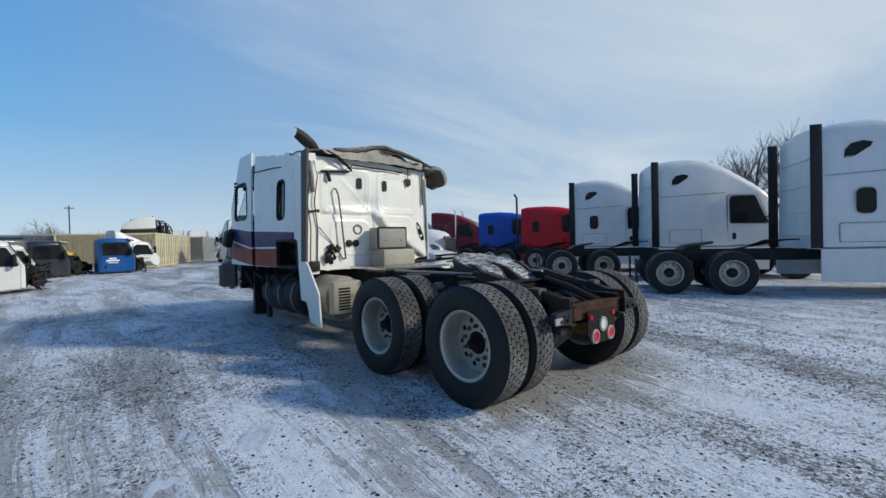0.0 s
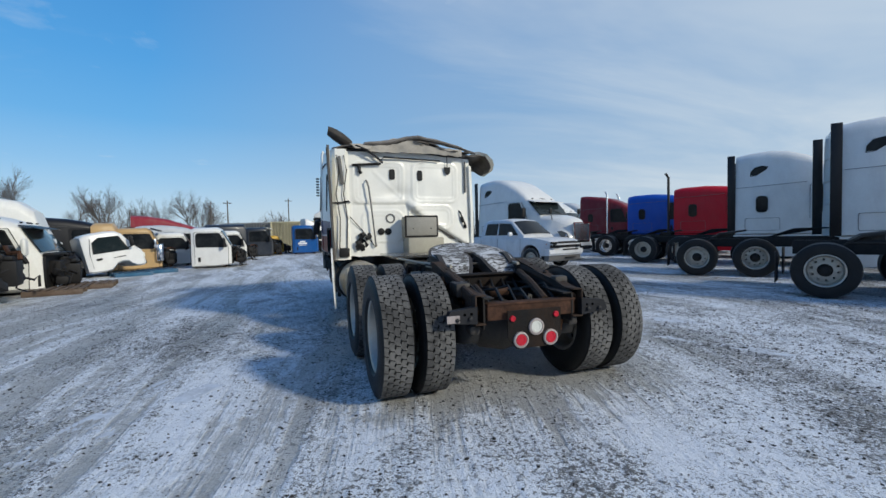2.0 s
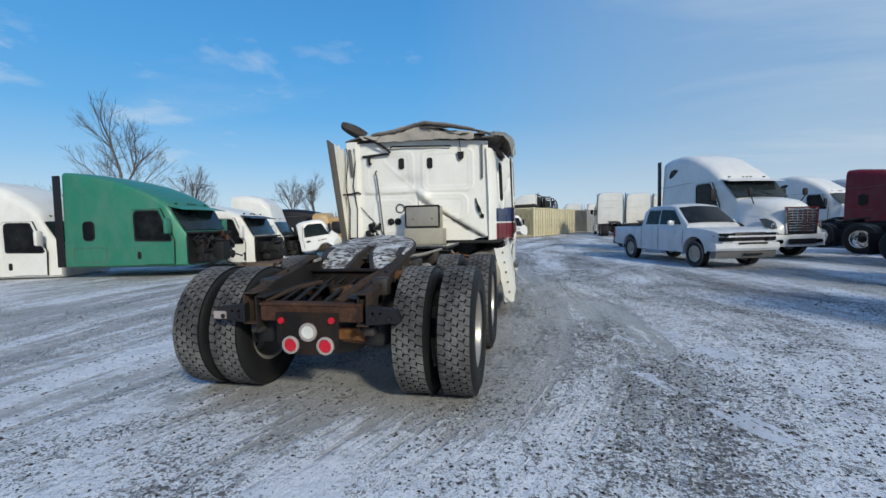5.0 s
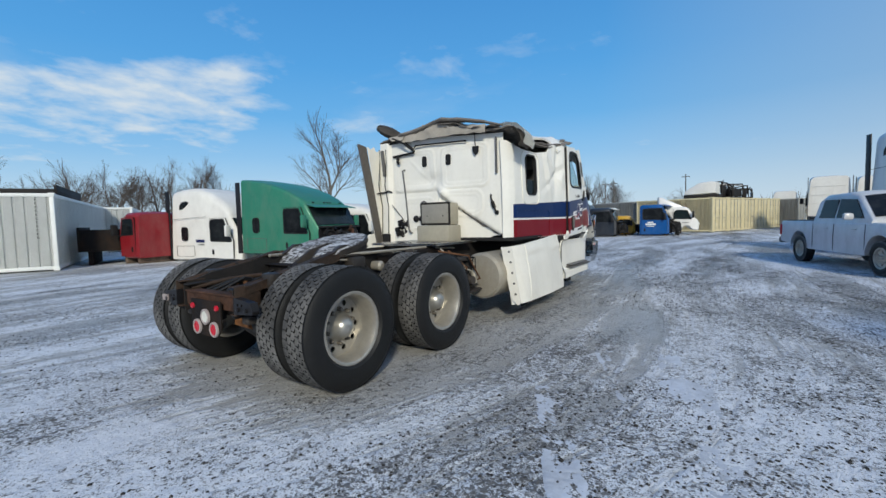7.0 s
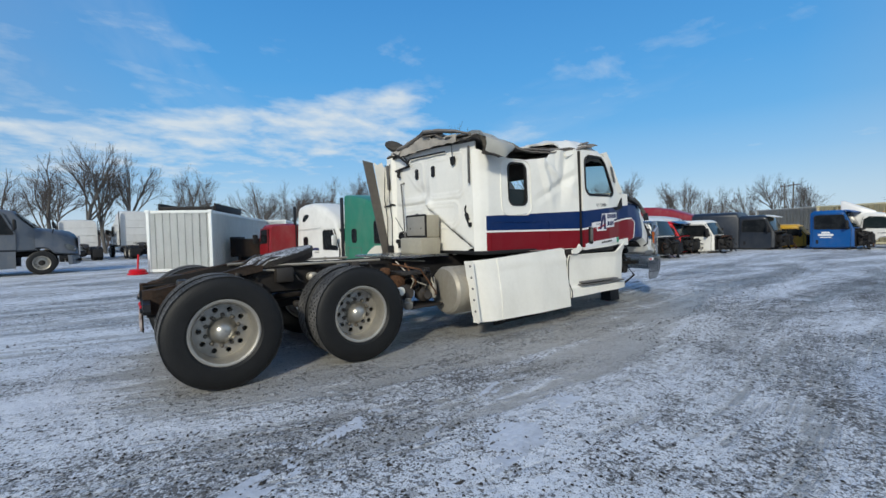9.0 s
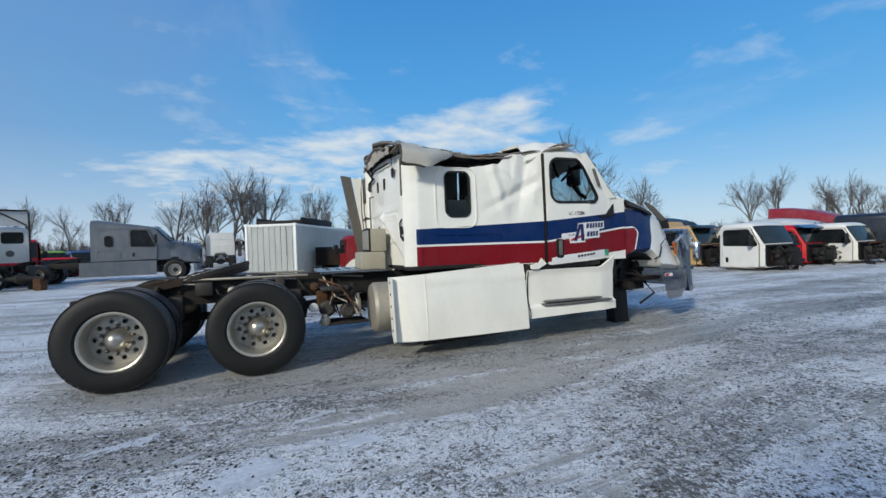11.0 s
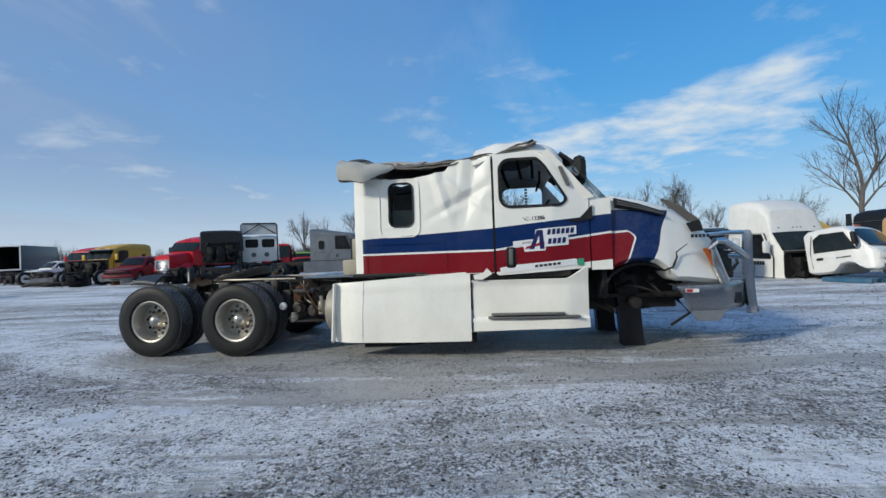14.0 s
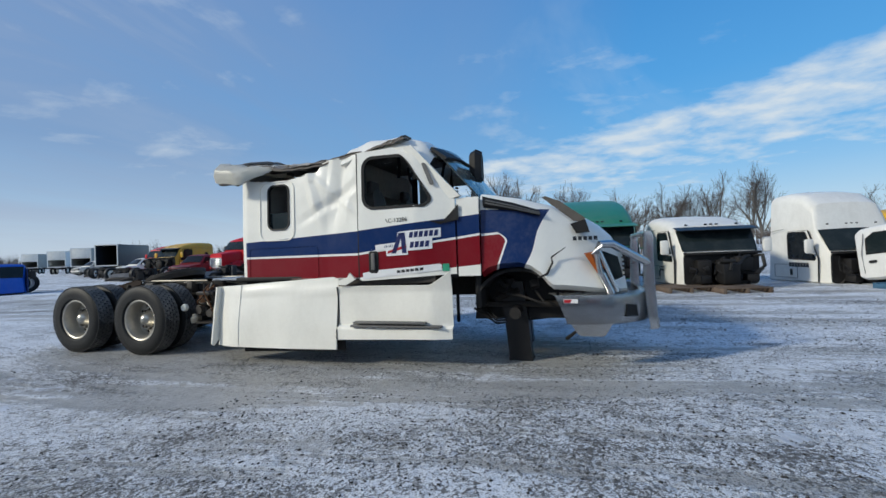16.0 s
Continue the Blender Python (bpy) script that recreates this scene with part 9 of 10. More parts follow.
def trailer(label, paint, length=8.0, open_back=False, front=OFFWHITE):
    """A box body on wheels; rear end at y = 0, facing -y."""
    t = thing("box_trailer", label, "trailer", "far trucks")
    w, z0, h = 2.5, 1.1, 2.6
    bm = bmesh.new()
    for c, s in (((-w / 2 + 0.03, length / 2, z0 + h / 2), (0.06, length, h)), ((w / 2 - 0.03, length / 2, z0 + h / 2), (0.06, length, h)), ((0, length / 2, z0 + h - 0.03), (w, length, 0.06)), ((0, length / 2, z0 + 0.05), (w, length, 0.1)), ((0, length - 0.03, z0 + h / 2), (w, 0.06, h))):
        box(bm, c, s, 0.01)
    b = part("box_body", bm, paint, t)
    if open_back:
        bm = bmesh.new()
        box(bm, (0, length * 0.5, z0 + h / 2), (w - 0.2, 0.04, h - 0.3), 0.01)
        part("bulkhead", bm, PLASTIC, b)
    else:
        bm = bmesh.new()
        box(bm, (0, 0.02, z0 + h * 0.7), (w - 0.16, 0.04, h * 0.5), 0.01)
        part("roller_door", bm, front, b)
    bm = bmesh.new()
    band(bm, rounded(w, h, 0.05, 2, 0, z0 + h / 2), rounded(w - 0.24, h - 0.24, 0.04, 2, 0, z0 + h / 2), on_y(-0.02, -1), 0.06)
    part("rear_frame", bm, OFFWHITE, b)
    rails(t, 0.1, length)
    for y in (0.9, 2.1):
        for sgn in (1, -1):
            wheel(t, sgn * 1.0, y, side=sgn, rim=RIM_DARK, hub=None)
    return t


# ---------------------------------------------------------------- east row of parked tractors
ROW_E = "row of parked tractors"
put(tractor("white_tractor", "white raised-roof sleeper tractor parked in a row", WHITE, ROW_E, seed=2), 12.0, 10.58, -147.5)
put(tractor("white_tractor", "white raised-roof sleeper tractor without bunk window, in a row", WHITE, ROW_E, windows=False, seed=3), 9.62, 6.26, -141)
put(tractor("white_tractor", "white raised-roof sleeper tractor with pale lower skirts, in a row", WHITE, ROW_E, seed=4), 8.3, 2.2, -150)
put(tractor("red_tractor", "red flat-top sleeper tractor with chrome wheels", RED, ROW_E, roof=MID_ROOF, extender=False, vent=False, stacks="rear", rim=RIM_CHROME, seed=5), 13.6, 14.7, -147)
put(tractor("blue_tractor", "blue flat-top sleeper tractor with chrome wheels", BLUE, ROW_E, roof=MID_ROOF, extender=False, vent=False, rim=RIM_CHROME, seed=6), 14.7, 18.8, -147)
put(tractor("maroon_tractor", "dark maroon long-nose tractor with chrome stacks", MAROON, ROW_E, roof=PETE_ROOF, extender=False, vent=False, stacks=True, hood_style="long", skirts=False, rim=RIM_CHROME, seed=7), 16.1, 24.9, -147)
put(tractor("white_tractor", "white raised-roof sleeper tractor behind a pickup", WHITE, ROW_E, seed=8, visor=True, windows=False), 7.1, 19.9, -160)
put(tractor("white_tractor", "white raised-roof sleeper tractor far down the row", WHITE, ROW_E, seed=9), 16.5, 32.0, -150)
put(tractor("grey_tractor", "pale grey raised-roof tractor at the row's far end", GREYWHITE, ROW_E, seed=10), 21.5, 36.0, -150)
put(pickup("salt-stained white crew-cab pickup parked before a tractor"), 5.84, 13.21, -161.2)


# ---------------------------------------------------------------- west row of cabs on the ground
def name_marks(t, hw):
    bars(t, hw, 1, 4.32, 1.72, (0.05,) * 7, 0.11, 0.012, DECALBLUE, 0.006)
    bars(t, hw, 1, 4.44, 1.62, (0.3,), 0.03, 0.01, GREYPLASTIC, 0.006)


def crest_marks(t, hw):
    bars(t, hw - 0.03, 1, 5.2, 1.55, (0.28,), 0.03, 0.02, GREYPLASTIC, 0.012)
    bars(t, hw - 0.03, 1, 5.2, 1.44, (0.26,), 0.06, 0.02, GREYPLASTIC, 0.012)


def wide_marks(t, hw):
    bars(t, hw - 0.03, 1, 5.08, 1.52, (0.09,) * 7, 0.13, 0.02, INK, 0.012)


ROW_W = "row of salvaged cabs"
put(tractor("white_sleeper_cab", "white raised-roof sleeper cab set down on the ground", OFFWHITE, ROW_W, hood=False, chassis=False, seed=11, marks=name_marks), -18.19, 6.18, -76, -0.98)
put(tractor("green_sleeper_cab", "metallic green sleeper cab with its hood removed", GREEN, ROW_W, roof=GREEN_ROOF, corner=0.13, hood=False, chassis=False, engine=True, vent=False, visor=True, seed=12, seam=False), -14.33, 7.18, -81.4, -0.71)
put(tractor("white_cab", "white cab without hood, dark visor, on a pallet", OFFWHITE, ROW_W, roof=MID_ROOF, y_start=4.0, hood=False, chassis=False, engine=True, windows=False, vent=False, extender=False, visor=BLACKP, seed=13, marks=crest_marks), -14.4, 10.0, -78.3, -0.94)
put(tractor("white_cab", "white tall-roof cab without hood, on a pallet", OFFWHITE, ROW_W, roof=STEEP_ROOF, y_start=4.2, hood=False, chassis=False, engine=True, windows=False, vent=False, extender=False, seed=14, marks=wide_marks), -15.7, 13.6, -74.3, -1.06)
tl = cabover("white tilted cabover cab lying over blue pallets", WHITE, 15)
tl.matrix_basis = Matrix.Translation((-8.36, 15.92, -0.10)) @ rot(0, 0, -59.7) @ rot(10, -3, 0) @ Matrix.Diagonal((0.98, 1.0, 0.92, 1))
put(day_cab("tan_cab", "tan conventional cab with chrome air cleaners and bare engine", TAN, length=1.5, height=1.75, visor=BLACKP, chrome=True, seed=16, box_back=0.8, back_paint=TAN), -8.4, 19.0, -75)
put(day_cab("grey_cab", "dull white cab with its nose stripped", OFFWHITE, height=1.55, seed=17), -7.6, 21.3, -78)
put(day_cab("white_day_cab", "white day cab with a tall door on timbers", WHITE, length=1.45, height=1.72, seed=18, slope=0.4), -5.5, 18.95, -85)
put(day_cab("red_cab", "red stripped cab with a blue visor", RED, height=1.6, visor=DEEPBLUE, seed=19), -6.2, 22.3, -80)
put(day_cab("white_day_cab", "white stripped day cab beside a dark sleeper", OFFWHITE, height=1.62, seed=20), -5.4, 24.2, -82)
put(day_cab("navy_sleeper_cab", "navy-black sleeper cab with a tall exhaust", NAVY, length=1.6, height=1.85, box_back=2.4, seed=22, visor=OFFWHITE), -4.2, 28.6, -84)
put(day_cab("yellow_cab", "gutted yellow cab shell", YELLOW, height=1.3, seed=23), -3.6, 31.6, -82)


def emblem_marks(t, hw):
    bars(t, hw, 1, -0.42, 0.72, (0.62,), 0.10, 0.02, DECALWHITE, 0.02)
    bars(t, hw, 1, -0.28, 0.84, (0.34,), 0.10, 0.02, DECALWHITE, 0.02)
    bars(t, hw, 1, -0.34, 0.62, (0.46,), 0.05, 0.02, DECALWHITE, 0.02)


put(day_cab("blue_cab", "deep blue cab with a white door emblem", CABBLUE, length=1.7, height=1.95, zb=0.08, visor=CABBLUE, seed=24, marks=emblem_marks), -1.2, 29.9, -88)
w2 = cabover("white cabover cab with a tall roof fairing", WHITE, 25, True)
put(w2, 0.15, 31.4, -78)
put(tractor("black_sleeper_cab", "black sleeper cab behind the row", BLACKP, ROW_W, roof=MID_ROOF, hood=False, chassis=False, vent=False, seed=26), -16.2, 19.4, -74, -0.75)
put(tractor("red_sleeper_cab", "long red sloped-roof sleeper cab behind the row", DEEPRED, ROW_W, roof=RED_ROOF, y_start=1.6, hood=False, chassis=False, engine=True, vent=False, extender=False, seam=False, seed=27), -13.5, 30.2, -80, -0.9)
put(tractor("blue_sleeper_cab", "blue sleeper cab behind the row", BLUE, ROW_W, roof=MID_ROOF, hood=False, chassis=False, vent=False, seed=28), -14.0, 34.0, -80, -0.9)
put(tractor("yellow_sleeper_cab", "yellow sleeper cab behind the row", YELLOW, ROW_W, roof=CASCADE_ROOF, hood=False, chassis=False, seed=29), -30.9, 24.4, -76, -1.0)
put(tractor("black_sleeper_cab", "black sleeper cab with a roof deflector", BLACKP, ROW_W, roof=MID_ROOF, hood=False, chassis=False, vent=False, seed=30), -18.5, 22.5, -76, -0.6)
put(tractor("grey_sleeper_cab", "grey dusty sleeper cab behind the row", GREYWHITE, ROW_W, roof=MID_ROOF, hood=False, chassis=False, vent=False, seed=31), -13.5, 26.0, -80, -1.0)
BLUEWOOD = material("blue_pallet_wood", (0.03, 0.12, 0.22), 0.85, grain=0.3, dirt=0.4)
pallet("faded blue pallet under a tilted cab", BLUEWOOD, -7.58, 15.35, 30)
pallet("faded blue pallet under a tilted cab", BLUEWOOD, -7.0, 16.45, 28)
pallet("weathered wooden pallet under a stripped cab", WOOD, -7.35, 11.4, 12)
pallet("weathered wooden pallet under a stripped cab", WOOD, -7.6, 10.2, 12)
pallet("weathered wooden pallet under a stripped cab", WOOD, -10.3, 15.4, 15)

# ---------------------------------------------------------------- containers
c1 = place(container("white corrugated container with a column of marks", CONTWHITE, 12.19), -16.1, 0.02, 66)
for k in range(11):
    bm = bmesh.new()
    slab(bm, [(1.965, 2.335 - 0.125 * k), (2.015, 2.335 - 0.125 * k), (2.015, 2.345 - 0.125 * k), (1.98, 2.345 - 0.125 * k), (1.98, 2.385 - 0.125 * k), (2.015, 2.385 - 0.125 * k), (2.015, 2.395 - 0.125 * k), (1.965, 2.395 - 0.125 * k)], 0.004, on_y(-0.005, -1))
    part("marking", bm, INK, c1)
bed = thing("steel_truck_bed", "dark rusty truck bed lying on a container", "truck bed")
bm = bmesh.new()
box(bm, (1.25, 3.2, 0.12), (2.3, 4.6, 0.12), 0.02)
part("floor_panel", bm, FRAME, bed)
for xx in (0.15, 2.35):
    bm = bmesh.new()
    box(bm, (xx, 3.2, 0.16), (0.08, 4.6, 0.32), 0.02)
    part("side_board", bm, FRAME, bed)
bed.matrix_basis = Matrix.Translation((-16.1, 0.02, 2.60)) @ rot(0, 0, 66)
st = thing("red_stand", "red metal stand at a container's corner", "stand", at=Matrix.Translation((-15.75, -0.35, 0)))
bm = bmesh.new()
lathe(bm, [(0.0, 0.0001), (0.0, 0.34), (0.06, 0.36), (0.10, 0.28), (0.16, 0.30), (0.22, 0.24), (0.24, 0.0001)], "z", 18)
part("drum", bm, RED, st)
bm = bmesh.new()
tube(bm, [(0, 0, 0.2), (-0.05, 0.05, 0.8)], 0.035, 8)
part("post", bm, RED, st)
P0 = Vector((1.85, 35.5, 0))
D = Vector((0.366, 0.931, 0)).normalized()
for i in range(5):
    p = P0 + D * (2.47 * i)
    place(container("cream-yellow container with double doors", CONTYEL, 6.06, 2.59, "row of containers", True), p.x, p.y, math.degrees(math.atan2(D.y, D.x)))
for i in range(3):
    p = P0 + D * (2.47 * (5.6 + i)) + Vector((0.9, -0.3, 0))
    place(container("grey weathered container with double doors", CONTGREY, 6.06, 2.59, "row of grey containers", True), p.x, p.y, math.degrees(math.atan2(D.y, D.x)))
c9 = place(container("rusty grey container beside the cabs", CONTGREY, 6.06, 2.59), -3.0, 37.5, 60)
# wrecked frames on the containers
shell_at = P0 + D * 1.4 + Vector((-1.2, 0.6, 0))
shell = thing("wrecked_cab", "crushed white cab shell stacked on a container", "wreck", "wrecks on the containers", Matrix.Translation((shell_at.x, shell_at.y, 2.60)) @ rot(0, 0, 84))
bm = bmesh.new()
loft(bm, [section(-0.9, 0.95, 0.30, 1.15, 0.12, 0.05), section(-0.6, 1.0, 0.28, 1.22, 0.14, 0.06), section(0.2, 1.0, 0.25, 1.15, 0.14, 0.08), section(0.8, 0.95, 0.22, 0.80, 0.12, 0.06), section(1.2, 0.85, 0.25, 0.55, 0.1, 0.04)])
part("body", bm, OFFWHITE, shell)
bm = bmesh.new()
box(bm, (0, 0.1, 0.12), (1.9, 2.3, 0.24), 0.03)
part("floor", bm, FRAME, shell)
wr = random.Random(77)
for i in range(6):
    p = P0 + D * (3.0 + 1.25 * i) + Vector((-1.5, 0.7, 0))
    cagei = thing("wrecked_cab", "blackened stripped cab stacked on a container", "wreck", "wrecks on the containers", Matrix.Translation((p.x, p.y, 2.60)) @ rot(0, 0, 66 + 12 * (i % 3)))
    w, h, l = 1.9, 1.15 + 0.15 * (i % 2) - (0.4 if i > 4 else 0), 1.15
    tops = []
    for x in (-w / 2, w / 2):
        for y in (-l / 2, l / 2):
            top = (x * wr.uniform(0.8, 0.98), y * wr.uniform(0.75, 0.98), h * wr.uniform(0.85, 1.0))
            tops.append(top)
            bm = bmesh.new()
            tube(bm, [(x, y, 0.05), (x * 1.02, y, h * 0.5), top], 0.06, 6)
            part("pillar", bm, FRAME, cagei)
    for j, k in ((0, 1), (1, 3), (3, 2), (2, 0)):
        bm = bmesh.new()
        tube(bm, [tops[j], tuple((u + v) / 2 + wr.uniform(-0.06, 0.06) for u, v in zip(tops[j], tops[k])), tops[k]], 0.05, 6)
        part("roof_rail", bm, OFFWHITE if (i + j) % 4 == 0 else FRAME, cagei)
    for side_y in (-0.5, 0.5):
        bm = bmesh.new()
        box(bm, (wr.uniform(-0.2, 0.2), side_y, h * 0.38), (w * wr.uniform(0.5, 0.85), 0.05, h * wr.uniform(0.5, 0.75)), 0.02, rot(wr.uniform(-8, 8), 0, wr.uniform(-6, 6)))
        part("panel", bm, PLASTIC if i < 5 else GREYWHITE, cagei)
    bm = bmesh.new()
    box(bm, (0, 0, 0.06), (w, l, 0.12), 0.02)
    part("floor", bm, DARKRUST, cagei)
    for k in range(3):
        bm = bmesh.new()
        q = Vector((wr.uniform(-0.8, 0.8), wr.uniform(-0.4, 0.4), 0.15))
        tube(bm, [q, q + Vector((wr.uniform(-0.3, 0.3), 0.1, h * 0.5)), q + Vector((wr.uniform(-0.5, 0.5), -0.1, h * wr.uniform(0.6, 1.05)))], 0.035, 6)
        part("bent_pipe", bm, DARKRUST if k else FRAME, cagei)
# far line of white tractors beyond the containers
for i, (x, y, turn) in enumerate(((8.5, 35.2, -3), (11.4, 37.6, -3), (14.3, 40.0, -4), (17.3, 42.4, -4), (7.6, 60.0, -2), (10.9, 62.0, -2))):
    put(tractor("white_tractor", "white sleeper tractor far off, seen from behind", OFFWHITE, "far tractors", seed=40 + i, stacks=False, vent=False), x, y, turn)
tk = thing("white_tank_trailer", "white rounded tank body far behind the cabs", "tank", at=Matrix.Translation((-6.0, 52.0, 0)) @ rot(0, 0, 62))
bm = bmesh.new()
lathe(bm, [(-5, 0.0001), (-5, 0.9), (-4.8, 1.15), (4.8, 1.15), (5, 0.9), (5, 0.0001)], "y", 24, (0, 0, 1.75))
part("tank", bm, OFFWHITE, tk)
for y in (-3, 3):
    bm = bmesh.new()
    box(bm, (0, y, 0.32), (1.6, 0.5, 0.64), 0.04)
    part("cradle", bm, FRAME, tk)

# ---------------------------------------------------------------- far south-west row
put(tractor("grey_tractor", "dusty grey sleeper tractor with a sloped roof", GREYPAINT, "far trucks", roof=GREY_ROOF, y_start=3.4, vent=False, seed=51, extender=False), -20.5, -10.6, 4)
put(tractor("white_tractor", "white flat-top sleeper tractor seen from behind", WHITE, "far trucks", roof=MID_ROOF, vent=False, windows=False, seed=52, skirts=False), -35.3, -3.3, 96)
put(tractor("white_tractor", "white high-roof tractor with its back to the yard", WHITE, "far trucks", vent=False, windows=False, seed=53, skirts=False), -35.5, 0.65, 101)
put(tractor("white_tractor", "white tractor parked beyond the container", OFFWHITE, "far trucks", vent=False, seed=54), -43.0, 5.0, -100)
put(day_cab("red_cab", "dark red cab on the ground beside a container", DARKRED, length=1.1, slope=0.2, height=1.72, seed=55, group="far trucks", engine=False, zb=0.22, hw=0.9), -15.5, 5.3, 100)
place(container("white container far behind the cabs", CONTWHITE, 6.06), -26.8, 6.2, 66)
tb = thing("rusty_truck_bed", "dark rusty truck bed standing beside a red cab", "truck bed", at=Matrix.Translation((-17.4, 4.6, 0)) @ rot(0, 0, 66))
for c, sz, nm in (((0, 0, 0.55), (1.9, 2.6, 0.10), "floor_panel"), ((-0.92, 0, 1.0), (0.07, 2.6, 0.85), "side_board"), ((0.92, 0, 1.0), (0.07, 2.6, 0.85), "side_board"), ((0, -1.27, 0.95), (1.8, 0.07, 0.75), "end_board"), ((-0.6, 0, 0.25), (0.15, 2.4, 0.5), "skid"), ((0.6, 0, 0.25), (0.15, 2.4, 0.5), "skid")):
    bm = bmesh.new()
    box(bm, c, sz, 0.015)
    part(nm, bm, DARKRUST, tb)


def nose_truck(name, label, paint, roof, seed, **kw):
    return tractor(name, label, paint, "far trucks", roof=roof, hood_style="long", vent=False, extender=False, seed=seed, skirts=False, **kw)


put(nose_truck("red_tractor", "red long-nose sleeper tractor with chrome grille", RED, MID_ROOF, 61), -26.8, -16.2, -93)
# black truck stood up on other wrecks, its underside bare
bt = thing("black_truck", "black stripped truck propped up on wrecks, axles bare", "truck", "far trucks", Matrix.Translation((-18.4, -12.4, 0)) @ rot(0, 0, -60))
bm = bmesh.new()
loft(bm, [section(-1.6, 1.16, 1.9, 3.0, 0.12, 0.04), section(-1.4, 1.2, 1.85, 3.15, 0.16, 0.04), section(0.3, 1.2, 1.85, 3.15, 0.16, 0.04), section(0.45, 1.12, 1.9, 3.05, 0.12, 0.04)])
btb = part("cab_body", bm, BLACKP, bt)
bm = bmesh.new()
box(bm, (0, -0.2, 0.45), (2.3, 2.2, 0.9), 0.05)
part("wreck_block", bm, FRAME, bt, "crushed dark wreck under the truck")
for x in (-0.42, 0.42):
    bm = bmesh.new()
    box(bm, (x, 0.1, 1.55), (0.09, 3.4, 0.24), 0.01, rot(8))
    part("frame_rail", bm, FRAME, bt)
engine_front(bt, random.Random(62), 0.42, 1.15, 2.4, 1.0)
wheel(bt, -1.0, 0.55, 1.02, -1, rim=RIM_OUT, hub=HUB_FAR)
wheel(bt, 1.0, 0.5, 0.55, 1, rim=RIM_DARK, hub=None)
# white cab seen from behind on its bare chassis
wc = thing("white_cab_chassis", "white cab shell seen from behind on a chassis", "truck", "far trucks", Matrix.Translation((-20.2, -10.9, 0)) @ rot(0, 0, 115))
bm = bmesh.new()
loft(bm, [section(0, 1.08, 1.15, 2.75, 0.14, 0.06), section(0.1, 1.12, 1.15, 2.85, 0.16, 0.06), section(1.4, 1.12, 1.15, 2.85, 0.16, 0.06), section(2.2, 1.0, 1.15, 1.9, 0.16, 0.06)])
b = part("cab_body", bm, WHITE, wc)
for x in (-0.5, 0.5):
    bm = bmesh.new()
    slab(bm, rounded(0.78, 0.55, 0.1, 3, x, 2.35), 0.03, on_y(-0.01, -1))
    part("rear_window", bm, GLASS, b)
    bm = bmesh.new()
    lathe(bm, [(0.0, 0.16), (-0.03, 0.15), (-0.04, 0.0001)], "y", 12, (x * 0.8, 0, 1.6))
    part("round_port", bm, GREYPLASTIC, b)
for x in (-1.1, 1.1):
    bm = bmesh.new()
    tube(bm, [(x, -0.25, 0.9), (x, -0.25, 3.55), (x * 0.9, -0.25, 3.65)], 0.04, 8)
    part("rack_post", bm, FRAME, wc)
bm = bmesh.new()
tube(bm, [(-1.0, -0.25, 3.65), (1.0, -0.25, 3.65)], 0.04, 8)
tube(bm, [(-1.0, -0.25, 2.95), (0, -0.25, 3.6), (1.0, -0.25, 2.95)], 0.03, 8)
part("rack_brace", bm, FRAME, wc)
bm = bmesh.new()
slab(bm, [(-1.08, 2.92), (1.08, 2.92), (1.05, 3.62), (-1.05, 3.62)], 0.03, on_y(-0.20, -1))
part("deflector", bm, GREYWHITE, wc)
rails(wc, -4.0, 2.5)
for y in (-3.4, -2.1):
    for sgn in (1, -1):
        wheel(wc, sgn * 1.0, y, side=sgn, rim=RIM_DARK, hub=None)
put(nose_truck("yellow_truck", "yellow-roofed tractor with a stripped dark front", YELLOW, MID_ROOF, 63, hood=False, engine=True, visor=BLACKP), -26.6, -22.9, -93, -0.3)
put(pickup("dark red truck nose with a chrome bumper in the far row", MAROON), -21.4, -19.6, -80)
put(pickup("dented white truck with its nose to the yard", OFFWHITE), -29.6, -35.0, -98)
put(nose_truck("red_truck", "red sleeper cab behind smaller wrecks", RED, MID_ROOF, 65, hood=False, engine=True), -31.0, -29.3, -95, -0.25)
put(day_cab("lime_cab", "lime green cab shell in the far row", LIME, height=1.75, seed=68, group="far trucks"), -33.8, -14.6, -60)
put(day_cab("red_cab", "red car shell in the far row", RED, height=1.25, seed=69, group="far trucks"), -30.3, -12.6, -60)
put(day_cab("red_cab", "tall red cab shell behind a white cab", RED, height=2.4, seed=59, group="far trucks", engine=False), -26.5, -13.2, -60)
put(day_cab("blue_cab", "dark blue cab shell in the far row", DEEPBLUE, height=1.7, seed=70, group="far trucks"), -32.8, -11.8, -60)
place(trailer("dark-sided box trailer with an open rear end", NAVY, 8.0, True), -32.2, -46.6, 118)
place(trailer("pale box trailer with a half-open shutter", CONTGREY, 8.0), -37.5, -59.0, 122)
place(trailer("white box trailer with a half-open shutter", OFFWHITE, 8.0), -43.0, -73.0, 124)
place(trailer("grey box trailer at the row's far end", CONTGREY, 8.0), -49.0, -90.0, 126)
put(day_cab("grey_cab", "dark stripped cab between trailers", FRAME, height=2.0, seed=73, group="far trucks"), -48.0, -95.0, -80)
put(pickup("small white wreck before the trailers", OFFWHITE), -36.5, -52.0, -95)
put(day_cab("blue_cab", "blue truck hood lying at the yard's edge", BLUE, height=1.45, seed=71, engine=False, group="far trucks"), -8.2, -20.1, -30)
